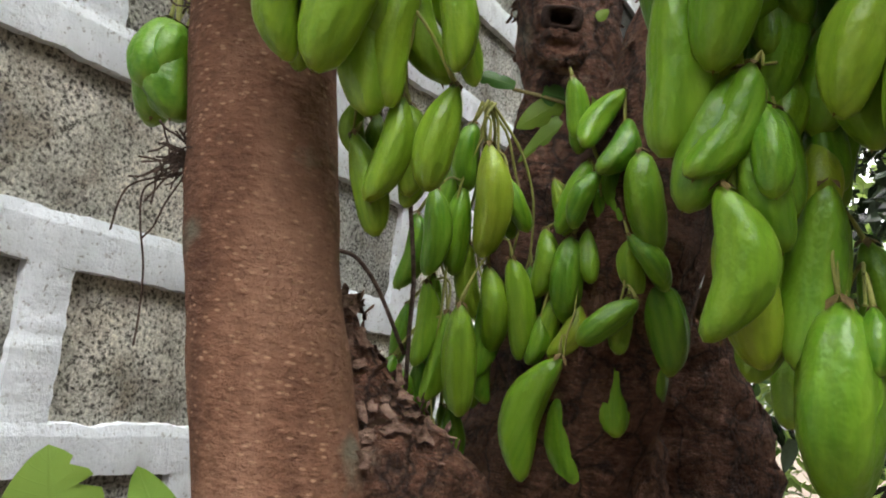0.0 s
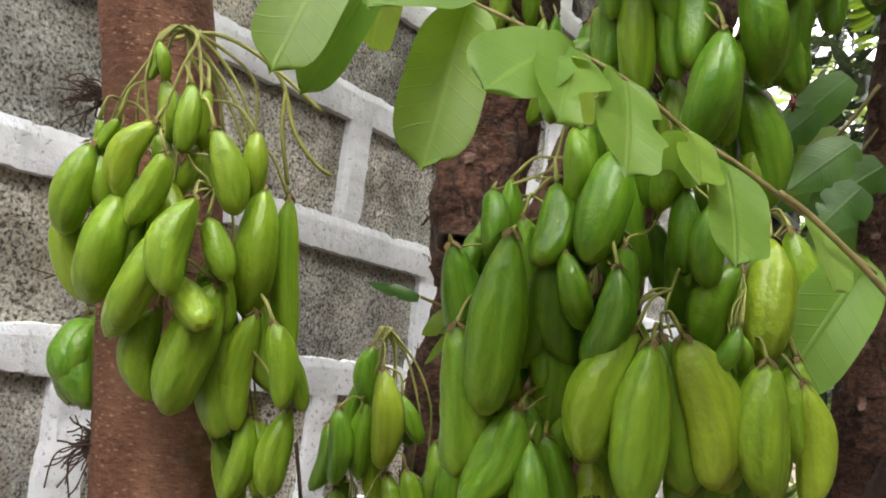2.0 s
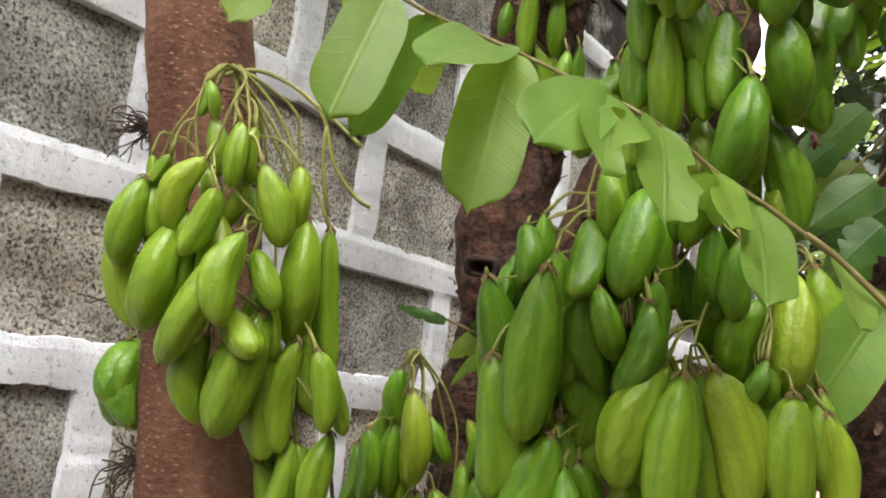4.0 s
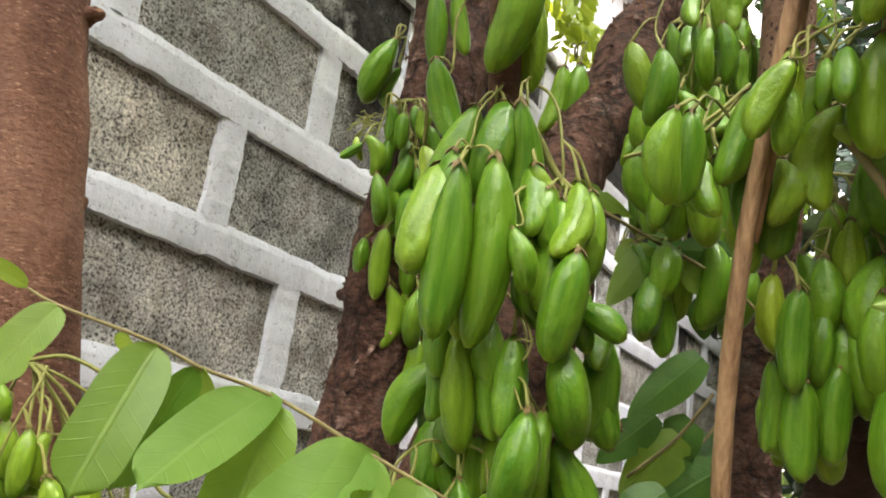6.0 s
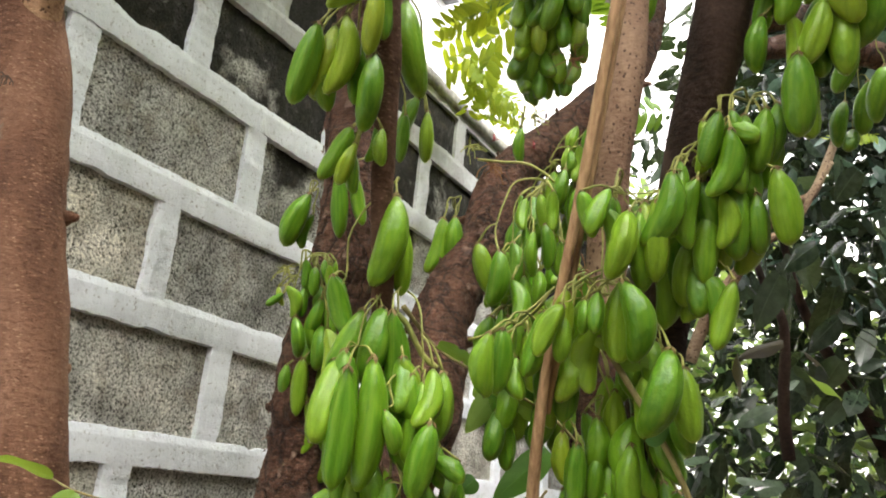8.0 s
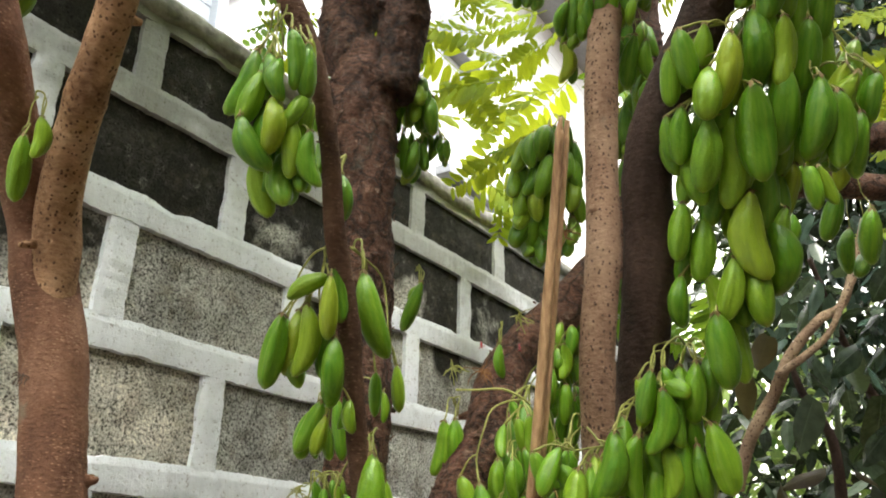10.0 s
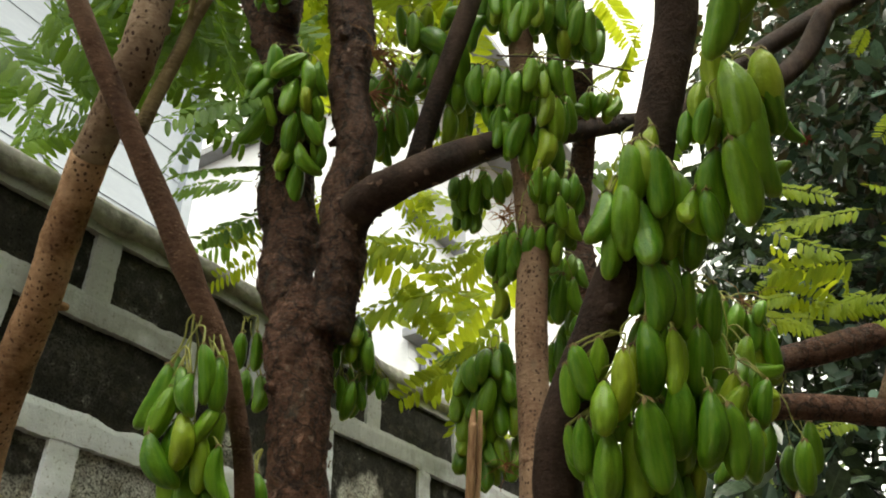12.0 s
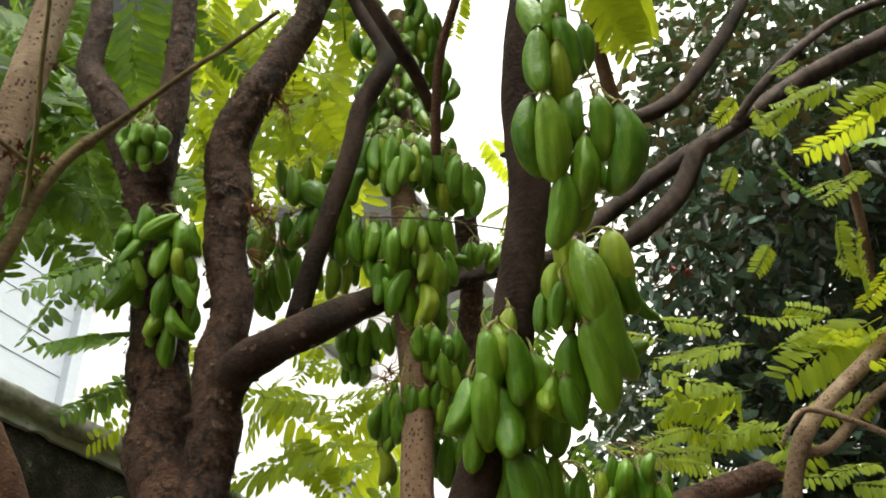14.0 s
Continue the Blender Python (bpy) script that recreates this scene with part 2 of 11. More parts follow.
def leaf_material(name, dark, base, light, through_col, share, rough=0.45, shine=0.5):
    m, n, l, p = material(name)
    info = n.new("ShaderNodeObjectInfo")
    geo = n.new("ShaderNodeNewGeometry")
    rnd = math_node(n, l, "FRACT", math_node(n, l, "ADD", info.outputs["Random"], geo.outputs["Random Per Island"]))
    col = ramp(n, l, rnd, [(0.0, dark), (0.5, base), (1.0, light)])
    vec = place(n, l)
    blotch = noise_tex(n, l, vec, 70, 4)
    col = mix(n, l, 0.3, col, ramp(n, l, blotch, [(0.35, dark), (0.65, light)]))
    uv = n.new("ShaderNodeUVMap")
    sep = n.new("ShaderNodeSeparateXYZ")
    l.new(uv.outputs["UV"], sep.inputs[0])
    side = math_node(n, l, "ABSOLUTE", math_node(n, l, "SUBTRACT", sep.outputs["X"], 0.5))
    rib = ramp(n, l, side, [(0.012, (1, 1, 1)), (0.04, (0, 0, 0))])
    wave = math_node(n, l, "FRACT", math_node(n, l, "SUBTRACT", math_node(n, l, "MULTIPLY", sep.outputs["Y"], 9.0), math_node(n, l, "MULTIPLY", side, 3.0)))
    vein = ramp(n, l, math_node(n, l, "ABSOLUTE", math_node(n, l, "SUBTRACT", wave, 0.5)), [(0.0, (1, 1, 1)), (0.06, (0, 0, 0))])
    lines = math_node(n, l, "MAXIMUM", rib, math_node(n, l, "MULTIPLY", vein, 0.35))
    col = mix(n, l, math_node(n, l, "MULTIPLY", lines, 0.4), col, light)
    l.new(col, p.inputs["Base Color"])
    p.inputs["Roughness"].default_value = rough
    p.inputs["Specular IOR Level"].default_value = shine
    b = bump(n, l, p, lines, 0.25, 0.002)
    tr = n.new("ShaderNodeBsdfTranslucent")
    tcol = mix(n, l, 0.5, through_col, col)
    l.new(tcol, tr.inputs["Color"])
    l.new(b, tr.inputs["Normal"])
    ms = n.new("ShaderNodeMixShader")
    ms.inputs[0].default_value = share
    l.new(p.outputs[0], ms.inputs[1])
    l.new(tr.outputs[0], ms.inputs[2])
    l.new(ms.outputs[0], n["Material Output"].inputs["Surface"])
    return m


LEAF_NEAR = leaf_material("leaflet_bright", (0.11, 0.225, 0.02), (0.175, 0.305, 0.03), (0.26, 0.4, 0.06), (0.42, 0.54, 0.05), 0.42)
# paler copy: sky mirrored on the upper side is put into the colour
LEAF_SKY_PALE = leaf_material("leaflet_sky_sheen", (0.12, 0.255, 0.035), (0.18, 0.325, 0.05), (0.25, 0.39, 0.085), (0.48, 0.64, 0.07), 0.5, 0.42, 0.4)
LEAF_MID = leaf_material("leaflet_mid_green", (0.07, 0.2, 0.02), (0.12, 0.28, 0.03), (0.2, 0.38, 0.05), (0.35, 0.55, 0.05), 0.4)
# darker copy of the bright leaflet, shade put into its green
LEAF_SHADED = leaf_material("leaflet_shaded", (0.03, 0.1, 0.015), (0.055, 0.16, 0.022), (0.12, 0.25, 0.04), (0.2, 0.4, 0.04), 0.3)
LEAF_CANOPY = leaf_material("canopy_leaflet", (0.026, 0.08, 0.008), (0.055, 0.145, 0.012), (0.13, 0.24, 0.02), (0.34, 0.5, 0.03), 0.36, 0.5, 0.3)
# same leaflets, with light from behind put into a yellower colour
LEAF_SUNLIT = leaf_material("canopy_leaflet_sunlit", (0.1, 0.19, 0.012), (0.2, 0.31, 0.018), (0.34, 0.42, 0.026), (0.74, 0.78, 0.035), 0.52, 0.55, 0.22)
# black gaps between leaves are put into the darkest leaf tones
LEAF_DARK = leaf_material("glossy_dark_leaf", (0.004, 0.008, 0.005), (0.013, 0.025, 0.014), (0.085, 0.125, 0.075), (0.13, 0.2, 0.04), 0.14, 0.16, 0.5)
# bluish leaves; those strewn through the crown stand for sky glints
LEAF_TEAL = leaf_material("bluish_glint_leaf", (0.04, 0.08, 0.055), (0.07, 0.125, 0.09), (0.14, 0.22, 0.17), (0.12, 0.2, 0.1), 0.15, 0.2, 0.9)
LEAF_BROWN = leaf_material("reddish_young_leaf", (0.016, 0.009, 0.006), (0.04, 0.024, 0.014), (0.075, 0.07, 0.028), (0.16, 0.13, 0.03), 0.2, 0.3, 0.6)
LEAF_FAR = leaf_material("far_leaf", (0.08, 0.16, 0.03), (0.16, 0.28, 0.06), (0.3, 0.42, 0.12), (0.5, 0.62, 0.15), 0.4)


def block_material():
    m, n, l, p = material("concrete_block")
    world_pos = n.new("ShaderNodeNewGeometry").outputs["Position"]
    info = n.new("ShaderNodeObjectInfo")
    cloud = noise_tex(n, l, world_pos, 9, 5, 0.6)
    grain = noise_tex(n, l, world_pos, 250, 3, 0.62)
    warp = n.new("ShaderNodeTexNoise")
    warp.inputs["Scale"].default_value = 90
    l.new(world_pos, warp.inputs["Vector"])
    bent = n.new("ShaderNodeVectorMath")
    bent.operation = "MULTIPLY_ADD"
    l.new(warp.outputs["Color"], bent.inputs[0])
    bent.inputs[1].default_value = (0.012, 0.012, 0.012)
    l.new(world_pos, bent.inputs[2])
    pits = voronoi(n, l, bent.outputs[0], 125)
    col = ramp(n, l, cloud, [(0.36, (0.23, 0.225, 0.205)), (0.5, (0.42, 0.418, 0.39)), (0.64, (0.58, 0.57, 0.53))])
    brown = ramp(n, l, noise_tex(n, l, world_pos, 26, 4, 0.6), [(0.5, (0, 0, 0)), (0.62, (1, 1, 1))])
    col = mix(n, l, math_node(n, l, "MULTIPLY", brown, 0.4), col, (0.2, 0.165, 0.12))
    tone = ramp(n, l, info.outputs["Random"], [(0.0, (0.68, 0.69, 0.68)), (0.5, (0.95, 0.95, 0.95)), (1.0, (1.12, 1.08, 1.0))])
    col = mix(n, l, 1.0, col, tone, "MULTIPLY")
    col = mix(n, l, 0.9, col, mix(n, l, 1.0, col, ramp(n, l, grain, [(0.38, (0.14, 0.14, 0.13)), (0.45, (0.76, 0.76, 0.75)), (0.56, (1.1, 1.1, 1.08)), (0.67, (1.6, 1.6, 1.55))]), "MULTIPLY"))
    patchy = ramp(n, l, noise_tex(n, l, world_pos, 14, 2), [(0.44, (0, 0, 0)), (0.56, (1, 1, 1))])
    hole = mix(n, l, 1.0, ramp(n, l, pits, [(0.2, (1, 1, 1)), (0.32, (0, 0, 0))]), patchy, "MULTIPLY")
    col = mix(n, l, math_node(n, l, "MULTIPLY", hole, 0.72), col, (0.045, 0.042, 0.036))
    # black mould that grows down from the exposed top of the wall
    sep = n.new("ShaderNodeSeparateXYZ")
    l.new(world_pos, sep.inputs[0])
    edge = noise_tex(n, l, world_pos, 5, 4, 0.6)
    level = math_node(n, l, "ADD", sep.outputs["Z"], math_node(n, l, "MULTIPLY", math_node(n, l, "SUBTRACT", edge, 0.5), 0.95))
    level = math_node(n, l, "ADD", level, math_node(n, l, "MULTIPLY", math_node(n, l, "SUBTRACT", info.outputs["Random"], 0.5), 0.12))
    mould = ramp(n, l, math_node(n, l, "SUBTRACT", level, 1.0), [(0.75, (0, 0, 0)), (0.84, (1, 1, 1))])
    flecks = ramp(n, l, noise_tex(n, l, world_pos, 38, 5, 0.7), [(0.45, (1, 1, 1)), (0.62, (0.95, 0.95, 0.95)), (0.72, (0.6, 0.6, 0.6))])
    mould = mix(n, l, 1.0, mould, flecks, "MULTIPLY")
    col = mix(n, l, math_node(n, l, "MULTIPLY", mould, 0.97), col, ramp(n, l, noise_tex(n, l, world_pos, 24, 5, 0.65), [(0.42, (0.005, 0.0045, 0.003)), (0.58, (0.011, 0.01, 0.0065)), (0.7, (0.04, 0.034, 0.021))]))
    l.new(col, p.inputs["Base Color"])
    p.inputs["Roughness"].default_value = 0.92
    p.inputs["Specular IOR Level"].default_value = 0.2
    first = bump(n, l, p, grain, 0.7, 0.003)
    bump(n, l, p, math_node(n, l, "SUBTRACT", 1.0, hole), 0.9, 0.004, first)
    return m


BLOCK = block_material()


def mortar_material():
    m, n, l, p = material("white_painted_mortar")
    world_pos = n.new("ShaderNodeNewGeometry").outputs["Position"]
    cloud = noise_tex(n, l, world_pos, 12, 5, 0.6)
    grain = noise_tex(n, l, world_pos, 160, 4, 0.7)
    col = ramp(n, l, cloud, [(0.3, (0.58, 0.615, 0.64)), (0.6, (0.74, 0.78, 0.815))])
    worn = ramp(n, l, grain, [(0.33, (1, 1, 1)), (0.41, (0, 0, 0))])
    col = mix(n, l, math_node(n, l, "MULTIPLY", worn, 0.75), col, (0.2, 0.19, 0.17))
    chips = ramp(n, l, noise_tex(n, l, world_pos, 55, 6, 0.75), [(0.33, (1, 1, 1)), (0.4, (0, 0, 0))])
    col = mix(n, l, math_node(n, l, "MULTIPLY", chips, 0.5), col, (0.26, 0.25, 0.225))
    sep = n.new("ShaderNodeSeparateXYZ")
    l.new(world_pos, sep.inputs[0])
    level = math_node(n, l, "ADD", sep.outputs["Z"], math_node(n, l, "MULTIPLY", math_node(n, l, "SUBTRACT", cloud, 0.5), 0.4))
    grime = ramp(n, l, math_node(n, l, "SUBTRACT", level, 1.0), [(0.88, (0, 0, 0)), (1.15, (1, 1, 1))])
    col = mix(n, l, math_node(n, l, "MULTIPLY", grime, 0.7), col, (0.15, 0.15, 0.12))
    l.new(col, p.inputs["Base Color"])
    p.inputs["Roughness"].default_value = 0.85
    bump(n, l, p, grain, 0.6, 0.003)
    return m


MORTAR = mortar_material()
COPING = plain("mossy_cement_coping", (0.085, 0.083, 0.072), (0.45, 0.44, 0.4), 60, 0.95, 1.0)
SOIL = plain("garden_soil", (0.05, 0.035, 0.022), (0.14, 0.1, 0.065), 30, 0.95, 0.6)
# white siding dimmed in colour as if shaded
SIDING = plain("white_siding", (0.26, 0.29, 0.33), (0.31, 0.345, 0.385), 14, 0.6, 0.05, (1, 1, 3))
# the same siding in a brighter copy, as if fully lit
SIDING_LIT = plain("white_siding_lit", (0.5, 0.52, 0.54), (0.6, 0.62, 0.64), 14, 0.6, 0.05, (1, 1, 3))
METAL = plain("grey_metal_trim", (0.14, 0.15, 0.16), (0.22, 0.23, 0.25), 20, 0.4, 0.1)
GLASS_DARK = plain("dark_window_glass", (0.03, 0.035, 0.04), (0.06, 0.065, 0.07), 6, 0.12, 0.0)

# ---- building helpers ----


def part(name, bm, mat, parent=None, label="", smooth=True):
    me = bpy.data.meshes.new(name)
    if smooth:
        for f in bm.faces:
            f.smooth = True
    bm.to_mesh(me)
    bm.free()
    for one in mat if isinstance(mat, (list, tuple)) else (mat,):
        me.materials.append(one)
    ob = new(name, me)
    if parent is not None:
        ob.parent = parent
    if label:
        ob["label"] = label
    return ob


def spline(rows, per=6):
    """Catmull-Rom points (x, y, z, r) through the given rows."""
    q = [Vector(r) for r in rows]
    q = [2 * q[0] - q[1]] + q + [2 * q[-1] - q[-2]]
    out = []
    for i in range(1, len(q) - 2):
        for k in range(per):
            t = k / per
            a, b, c, d = q[i - 1], q[i], q[i + 1], q[i + 2]
            out.append(0.5 * (2 * b + (c - a) * t + (2 * a - 5 * b + 4 * c - d) * t * t + (3 * b - a - 3 * c + d) * t ** 3))
    out.append(q[-2])
    return out


def tube(bm, rows, sides=10, per=6, rough=0.0, seed=0, mat_index=0, knots=()):
    """A tapered tube along rows of (x, y, z, r), with uneven bark and swollen knots."""
    pts = spline(rows, per) if per > 1 else [Vector(r) for r in rows]
    rings = []
    side = Vector((1, 0, 0))
    for i, p in enumerate(pts):
        c = Vector(p[:3])
        ahead = Vector(pts[min(i + 1, len(pts) - 1)][:3]) - Vector(pts[max(i - 1, 0)][:3])
        ahead.normalize()
        side = (side - ahead * side.dot(ahead)).normalized() if (side - ahead * side.dot(ahead)).length > 1e-4 else ahead.orthogonal().normalized()
        up = ahead.cross(side)
        r = max(p[3], 0.0004)
        swell = 1.0
        for at, size in knots:
            swell += size * math.exp(-((i / max(len(pts) - 1, 1) - at) / 0.012) ** 2)
        ring = []
        for k in range(sides):
            a = 2 * math.pi * k / sides
            way = side * math.cos(a) + up * math.sin(a)
            f = 1.0
            if rough:
                q = c + way * r + Vector((seed * 0.71, 0, 0))
                f += rough * (noise.noise(q * 30) * 0.7 + noise.noise(q * 75) * 0.55)
                if rough > 0.1:
                    f += rough * 0.45 * abs(noise.noise(Vector((q.x * 190, q.y * 190, q.z * 130)))) - 0.02
            ring.append(bm.verts.new(c + way * r * f * swell))
        rings.append(ring)
    for a, b in zip(rings, rings[1:]):
        for k in range(sides):
            f = bm.faces.new((a[k], a[(k + 1) % sides], b[(k + 1) % sides], b[k]))
            f.material_index = mat_index
    for ring, flip in ((rings[0], True), (rings[-1], False)):
        f = bm.faces.new(ring[::-1] if flip else ring)
        f.material_index = mat_index


def box(bm, lo, hi, bevel=0.0):
    v = [bm.verts.new((x, y, z)) for z in (lo[2], hi[2]) for y in (lo[1], hi[1]) for x in (lo[0], hi[0])]
    for f in ((0, 2, 3, 1), (4, 5, 7, 6), (0, 1, 5, 4), (2, 6, 7, 3), (1, 3, 7, 5), (0, 4, 6, 2)):
        bm.faces.new([v[i] for i in f])
    if bevel:
        bmesh.ops.bevel(bm, geom=bm.edges[:], offset=bevel, segments=2, affect="EDGES", profile=0.5)


def stem(name, rows, mat, parent, label="", sides=16, per=6, rough=0.05, seed=0, knots=(), stubs=0, flakes=0):
    bm = bmesh.new()
    tube(bm, rows, sides, per, rough, seed, 0, knots)
    rnd = random.Random(seed + 100)
    line = spline(rows, 8)
    for i in range(flakes):
        # a curled scale of bark, lifted at one end
        k = rnd.randrange(2, len(line) - 3)
        p, c = line[k], Vector(line[k][:3])
        if p[2] < 0.85:
            continue
        along = (Vector(line[k + 1][:3]) - c).normalized()
        a = rnd.uniform(0, 6.28)
        flat = along.orthogonal().normalized()
        out = flat * math.cos(a) + along.cross(flat) * math.sin(a)
        side = along.cross(out)
        w, l_ = rnd.uniform(0.0008, 0.0034), rnd.uniform(0.002, 0.0065) * rnd.choice((-1, 1))
        lift = rnd.uniform(0.001, 0.0045)
        base = c + along * rnd.uniform(-0.01, 0.01) + out * p[3] * 1.0
        grid = [[bm.verts.new(base + side * w * s * (1.15 - 0.8 * t * rnd.random()) + along * l_ * t * (1 - 0.4 * abs(s) * rnd.random()) + out * (lift * t * t + 0.001 - 0.001 * s * s)) for s in (-1, 0, 1)] for t in (-0.3, 0.35, 1.0)]
        for r0, r1 in zip(grid, grid[1:]):
            for q in (0, 1):
                f = bm.faces.new((r0[q], r0[q + 1], r1[q + 1], r1[q]))
                f.material_index = 1
    for i in range(stubs):
        p = line[rnd.randrange(3, len(line) - 3)]
        if p[2] < 0.85:
            continue
        a = rnd.uniform(0, 6.28)
        way = Vector((math.cos(a), math.sin(a), rnd.uniform(-0.5, 0.35)))
        c = Vector(p[:3])
        size = rnd.uniform(0.002, 0.0055) * min(1.0, p[3] / 0.022)
        reach = p[3] + rnd.uniform(0.002, 0.011) * min(1.0, p[3] / 0.02)
        tube(bm, [(*(c + way * p[3] * 0.6), size * 1.7), (*(c + way * p[3] * 0.97), size * 1.3), (*(c + way * (p[3] + reach) * 0.5), size), (*(c + way * reach), size * 0.7)], 8, 3, 0.25, seed + i)
    return part(name, bm, [mat, FLAKE] if flakes else mat, parent, label)


def leaf_blade(bm, uv, base, tip, face, width, fold=0.12, curl=0.1, ragged=0.0, seed=0, shape=0.0, rows=8, blunt=False):
    """One leaf blade from base to tip whose upper side looks along face."""
    rnd = random.Random(seed)
    base, tip, face = Vector(base), Vector(tip), Vector(face)
    along = tip - base
    length = along.length
    along.normalize()
    face = (face - along * face.dot(along)).normalized()
    across = along.cross(face)
    grid = []
    cols = 4
    for i in range(rows + 1):
        t = i / rows
        w = width * 0.5 * (math.sin(math.pi * min(t * 0.93 + 0.07, 1) ** (0.78 + shape)) ** 0.72 if t < 1 else 0.0)
        if blunt:
            w = width * 0.5 * max(1 - abs(2 * t ** 0.85 - 1) ** 2.6, 0.0) ** 0.62
        sag = -curl * length * t * t
        line = []
        for k in range(cols + 1):
            s = (k / cols - 0.5) * 2
            bite = 1.0
            if ragged and abs(s) == 1 and rnd.random() < ragged:
                bite = rnd.uniform(0.55, 0.85)
            wob = math.sin(t * 9 + seed) * 0.025 * length * abs(s)
            p = base + along * (length * t) + across * (w * s * bite) + face * (sag - fold * w * abs(s) + wob)
            line.append((bm.verts.new(p), (k / cols, t)))
        grid.append(line)
    for a, b in zip(grid, grid[1:]):
        for k in range(cols):
            corner = (a[k], a[k + 1], b[k + 1], b[k])
            f = bm.faces.new([c[0] for c in corner])
            for loop, c in zip(f.loops, corner):
                loop[uv].uv = c[1]


# ---- block wall ----
COURSE, PITCH, JOINT = 0.2, 0.38, 0.026
BOND = (-0.40, -0.185)
WALL_X0, WALL_X1, TOP = -4.8, 2.8, 2.2


def build_wall():
    bm = bmesh.new()
    box(bm, (WALL_X0, 0.012, -0.1), (WALL_X1, 0.15, TOP - 0.03))
    wall = tagged(part("wall_north", bm, COPING, smooth=False), "bare concrete block wall with wide white-painted mortar joints", "wall", kind="structure")
    bm = bmesh.new()

    def ribbon(p0, p1, half, seed, lift):
        """A proud mortar strip with torn, uneven edges from p0 to p1 in the plane of the wall."""
        a, b = Vector((p0[0], 0, p0[1])), Vector((p1[0], 0, p1[1]))
        n = max(3, int((b - a).length / 0.005))
        d = (b - a).normalized()
        s = Vector((-d.z, 0, d.x))
        last = None
        for i in range(n + 1):
            c = a + (b - a) * i / n

            def reach(k):
                q = c + Vector((seed * 3.1, k * 7.7, seed))
                wide = 1 + 0.1 * noise.noise(q * 5) + 0.07 * noise.noise(q * 31) + 0.08 * noise.noise(q * 90)
                torn = max(0.0, noise.noise(q * 17 + Vector((5, k, 2))) - 0.28)
                return half * (wide - 0.55 * torn)

            e1, e2 = reach(0), reach(1)
            sway = s * 0.004 * noise.noise(c * 1.6 + Vector((seed, 0, 3)))
            y = lift + 0.0022 * noise.noise(c * 22) + 0.0012 * noise.noise(c * 70)
            c = c + sway
            row = [bm.verts.new(c + s * (e1 + 0.001) + Vector((0, 0.012, 0))), bm.verts.new(c + s * e1 * 0.98 + Vector((0, y + 0.001, 0))), bm.verts.new(c + s * e1 * 0.5 + Vector((0, y - 0.0015 + 0.001 * noise.noise(c * 60), 0))), bm.verts.new(c - s * e2 * 0.5 + Vector((0, y - 0.001 + 0.001 * noise.noise(c * 50), 0))), bm.verts.new(c - s * e2 * 0.98 + Vector((0, y, 0))), bm.verts.new(c - s * (e2 + 0.001) + Vector((0, 0.012, 0)))]
            if last:
                for k in range(5):
                    bm.faces.new((last[k], row[k], row[k + 1], last[k + 1]))
            last = row

    for j in range(0, 12):
        z = TOP - 0.2 * j - (0.035 if j == 0 else 0.0)
        ribbon((WALL_X0, z), (WALL_X1, z), JOINT, j * 3.7, -0.004)
    for j in range(11):
        z1, z0 = TOP - 0.2 * j - JOINT * 0.8, TOP - 0.2 * (j + 1) + JOINT * 0.8
        for i in range(-12, 10):
            x = i * PITCH + BOND[j % 2]
            if WALL_X0 < x < WALL_X1:
                ribbon((x, z0), (x + 0.006 * noise.noise(Vector((i * 3.3, j * 2.7, 0))), z1), JOINT * 0.98, i * 1.3 + j * 5.1, -0.0025)
    part("mortar", bm, MORTAR, wall, "white-painted mortar strips with uneven edges", False)
    bm = bmesh.new()
    last = None
    n = 600
    for i in range(n + 1):
        x = WALL_X0 + (WALL_X1 - WALL_X0) * i / n
        j1, j2, j3 = (0.009 * noise.noise(Vector((x * f, k, 0))) + 0.004 * noise.noise(Vector((x * f * 4, k, 3))) for f, k in ((9, 1), (14, 2), (11, 3)))
        row = [bm.verts.new(p) for p in ((x, 0.02, TOP - 0.045 + j3 * 0.4), (x, -0.012 + j1, TOP - 0.043 + j3), (x, -0.014 + j1, TOP - 0.006 + j3 * 0.5), (x, -0.008 + j1, TOP + 0.003 + j2 * 0.5), (x, 0.08, TOP + 0.012 + j2 * 0.5), (x, 0.17, TOP + 0.005 + j2), (x, 0.17, TOP - 0.06))]
        if last:
            for k in range(6):
                bm.faces.new((last[k], row[k], row[k + 1], last[k + 1]))
        last = row
    part("coping", bm, COPING, wall, "rough grey cement coping along the top of the wall")
    # the wall runs slightly askew to the row of stems
    wall.matrix_world = Matrix.Translation((-0.2, 0, 0)) @ Matrix.Rotation(-0.045, 4, "Z") @ Matrix.Translation((0.2, 0, 0))
    return wall


wall = build_wall()


def block_mesh(seed):
    bm = bmesh.new()
    rnd = random.Random(seed)
    w, h = PITCH / 2 - JOINT * 0.75, COURSE / 2 - JOINT * 0.75
    nx, nz = 6, 3
    verts = {}
    for i in range(nx + 1):
        for k in range(nz + 1):
            x, z = -w + 2 * w * i / nx, -h + 2 * h * k / nz
            rim = i in (0, nx) or k in (0, nz)
            verts[i, k] = bm.verts.new((x, (0.0035 if rim else 0.0) + rnd.uniform(-0.0012, 0.0012), z))
    for i in range(nx):
        for k in range(nz):
            bm.faces.new((verts[i, k], verts[i + 1, k], verts[i + 1, k + 1], verts[i, k + 1]))
    me = bpy.data.meshes.new("block")
    bm.to_mesh(me)
    bm.free()
    me.materials.append(BLOCK)
    return me


BLOCK_MESHES = [block_mesh(i) for i in range(6)]


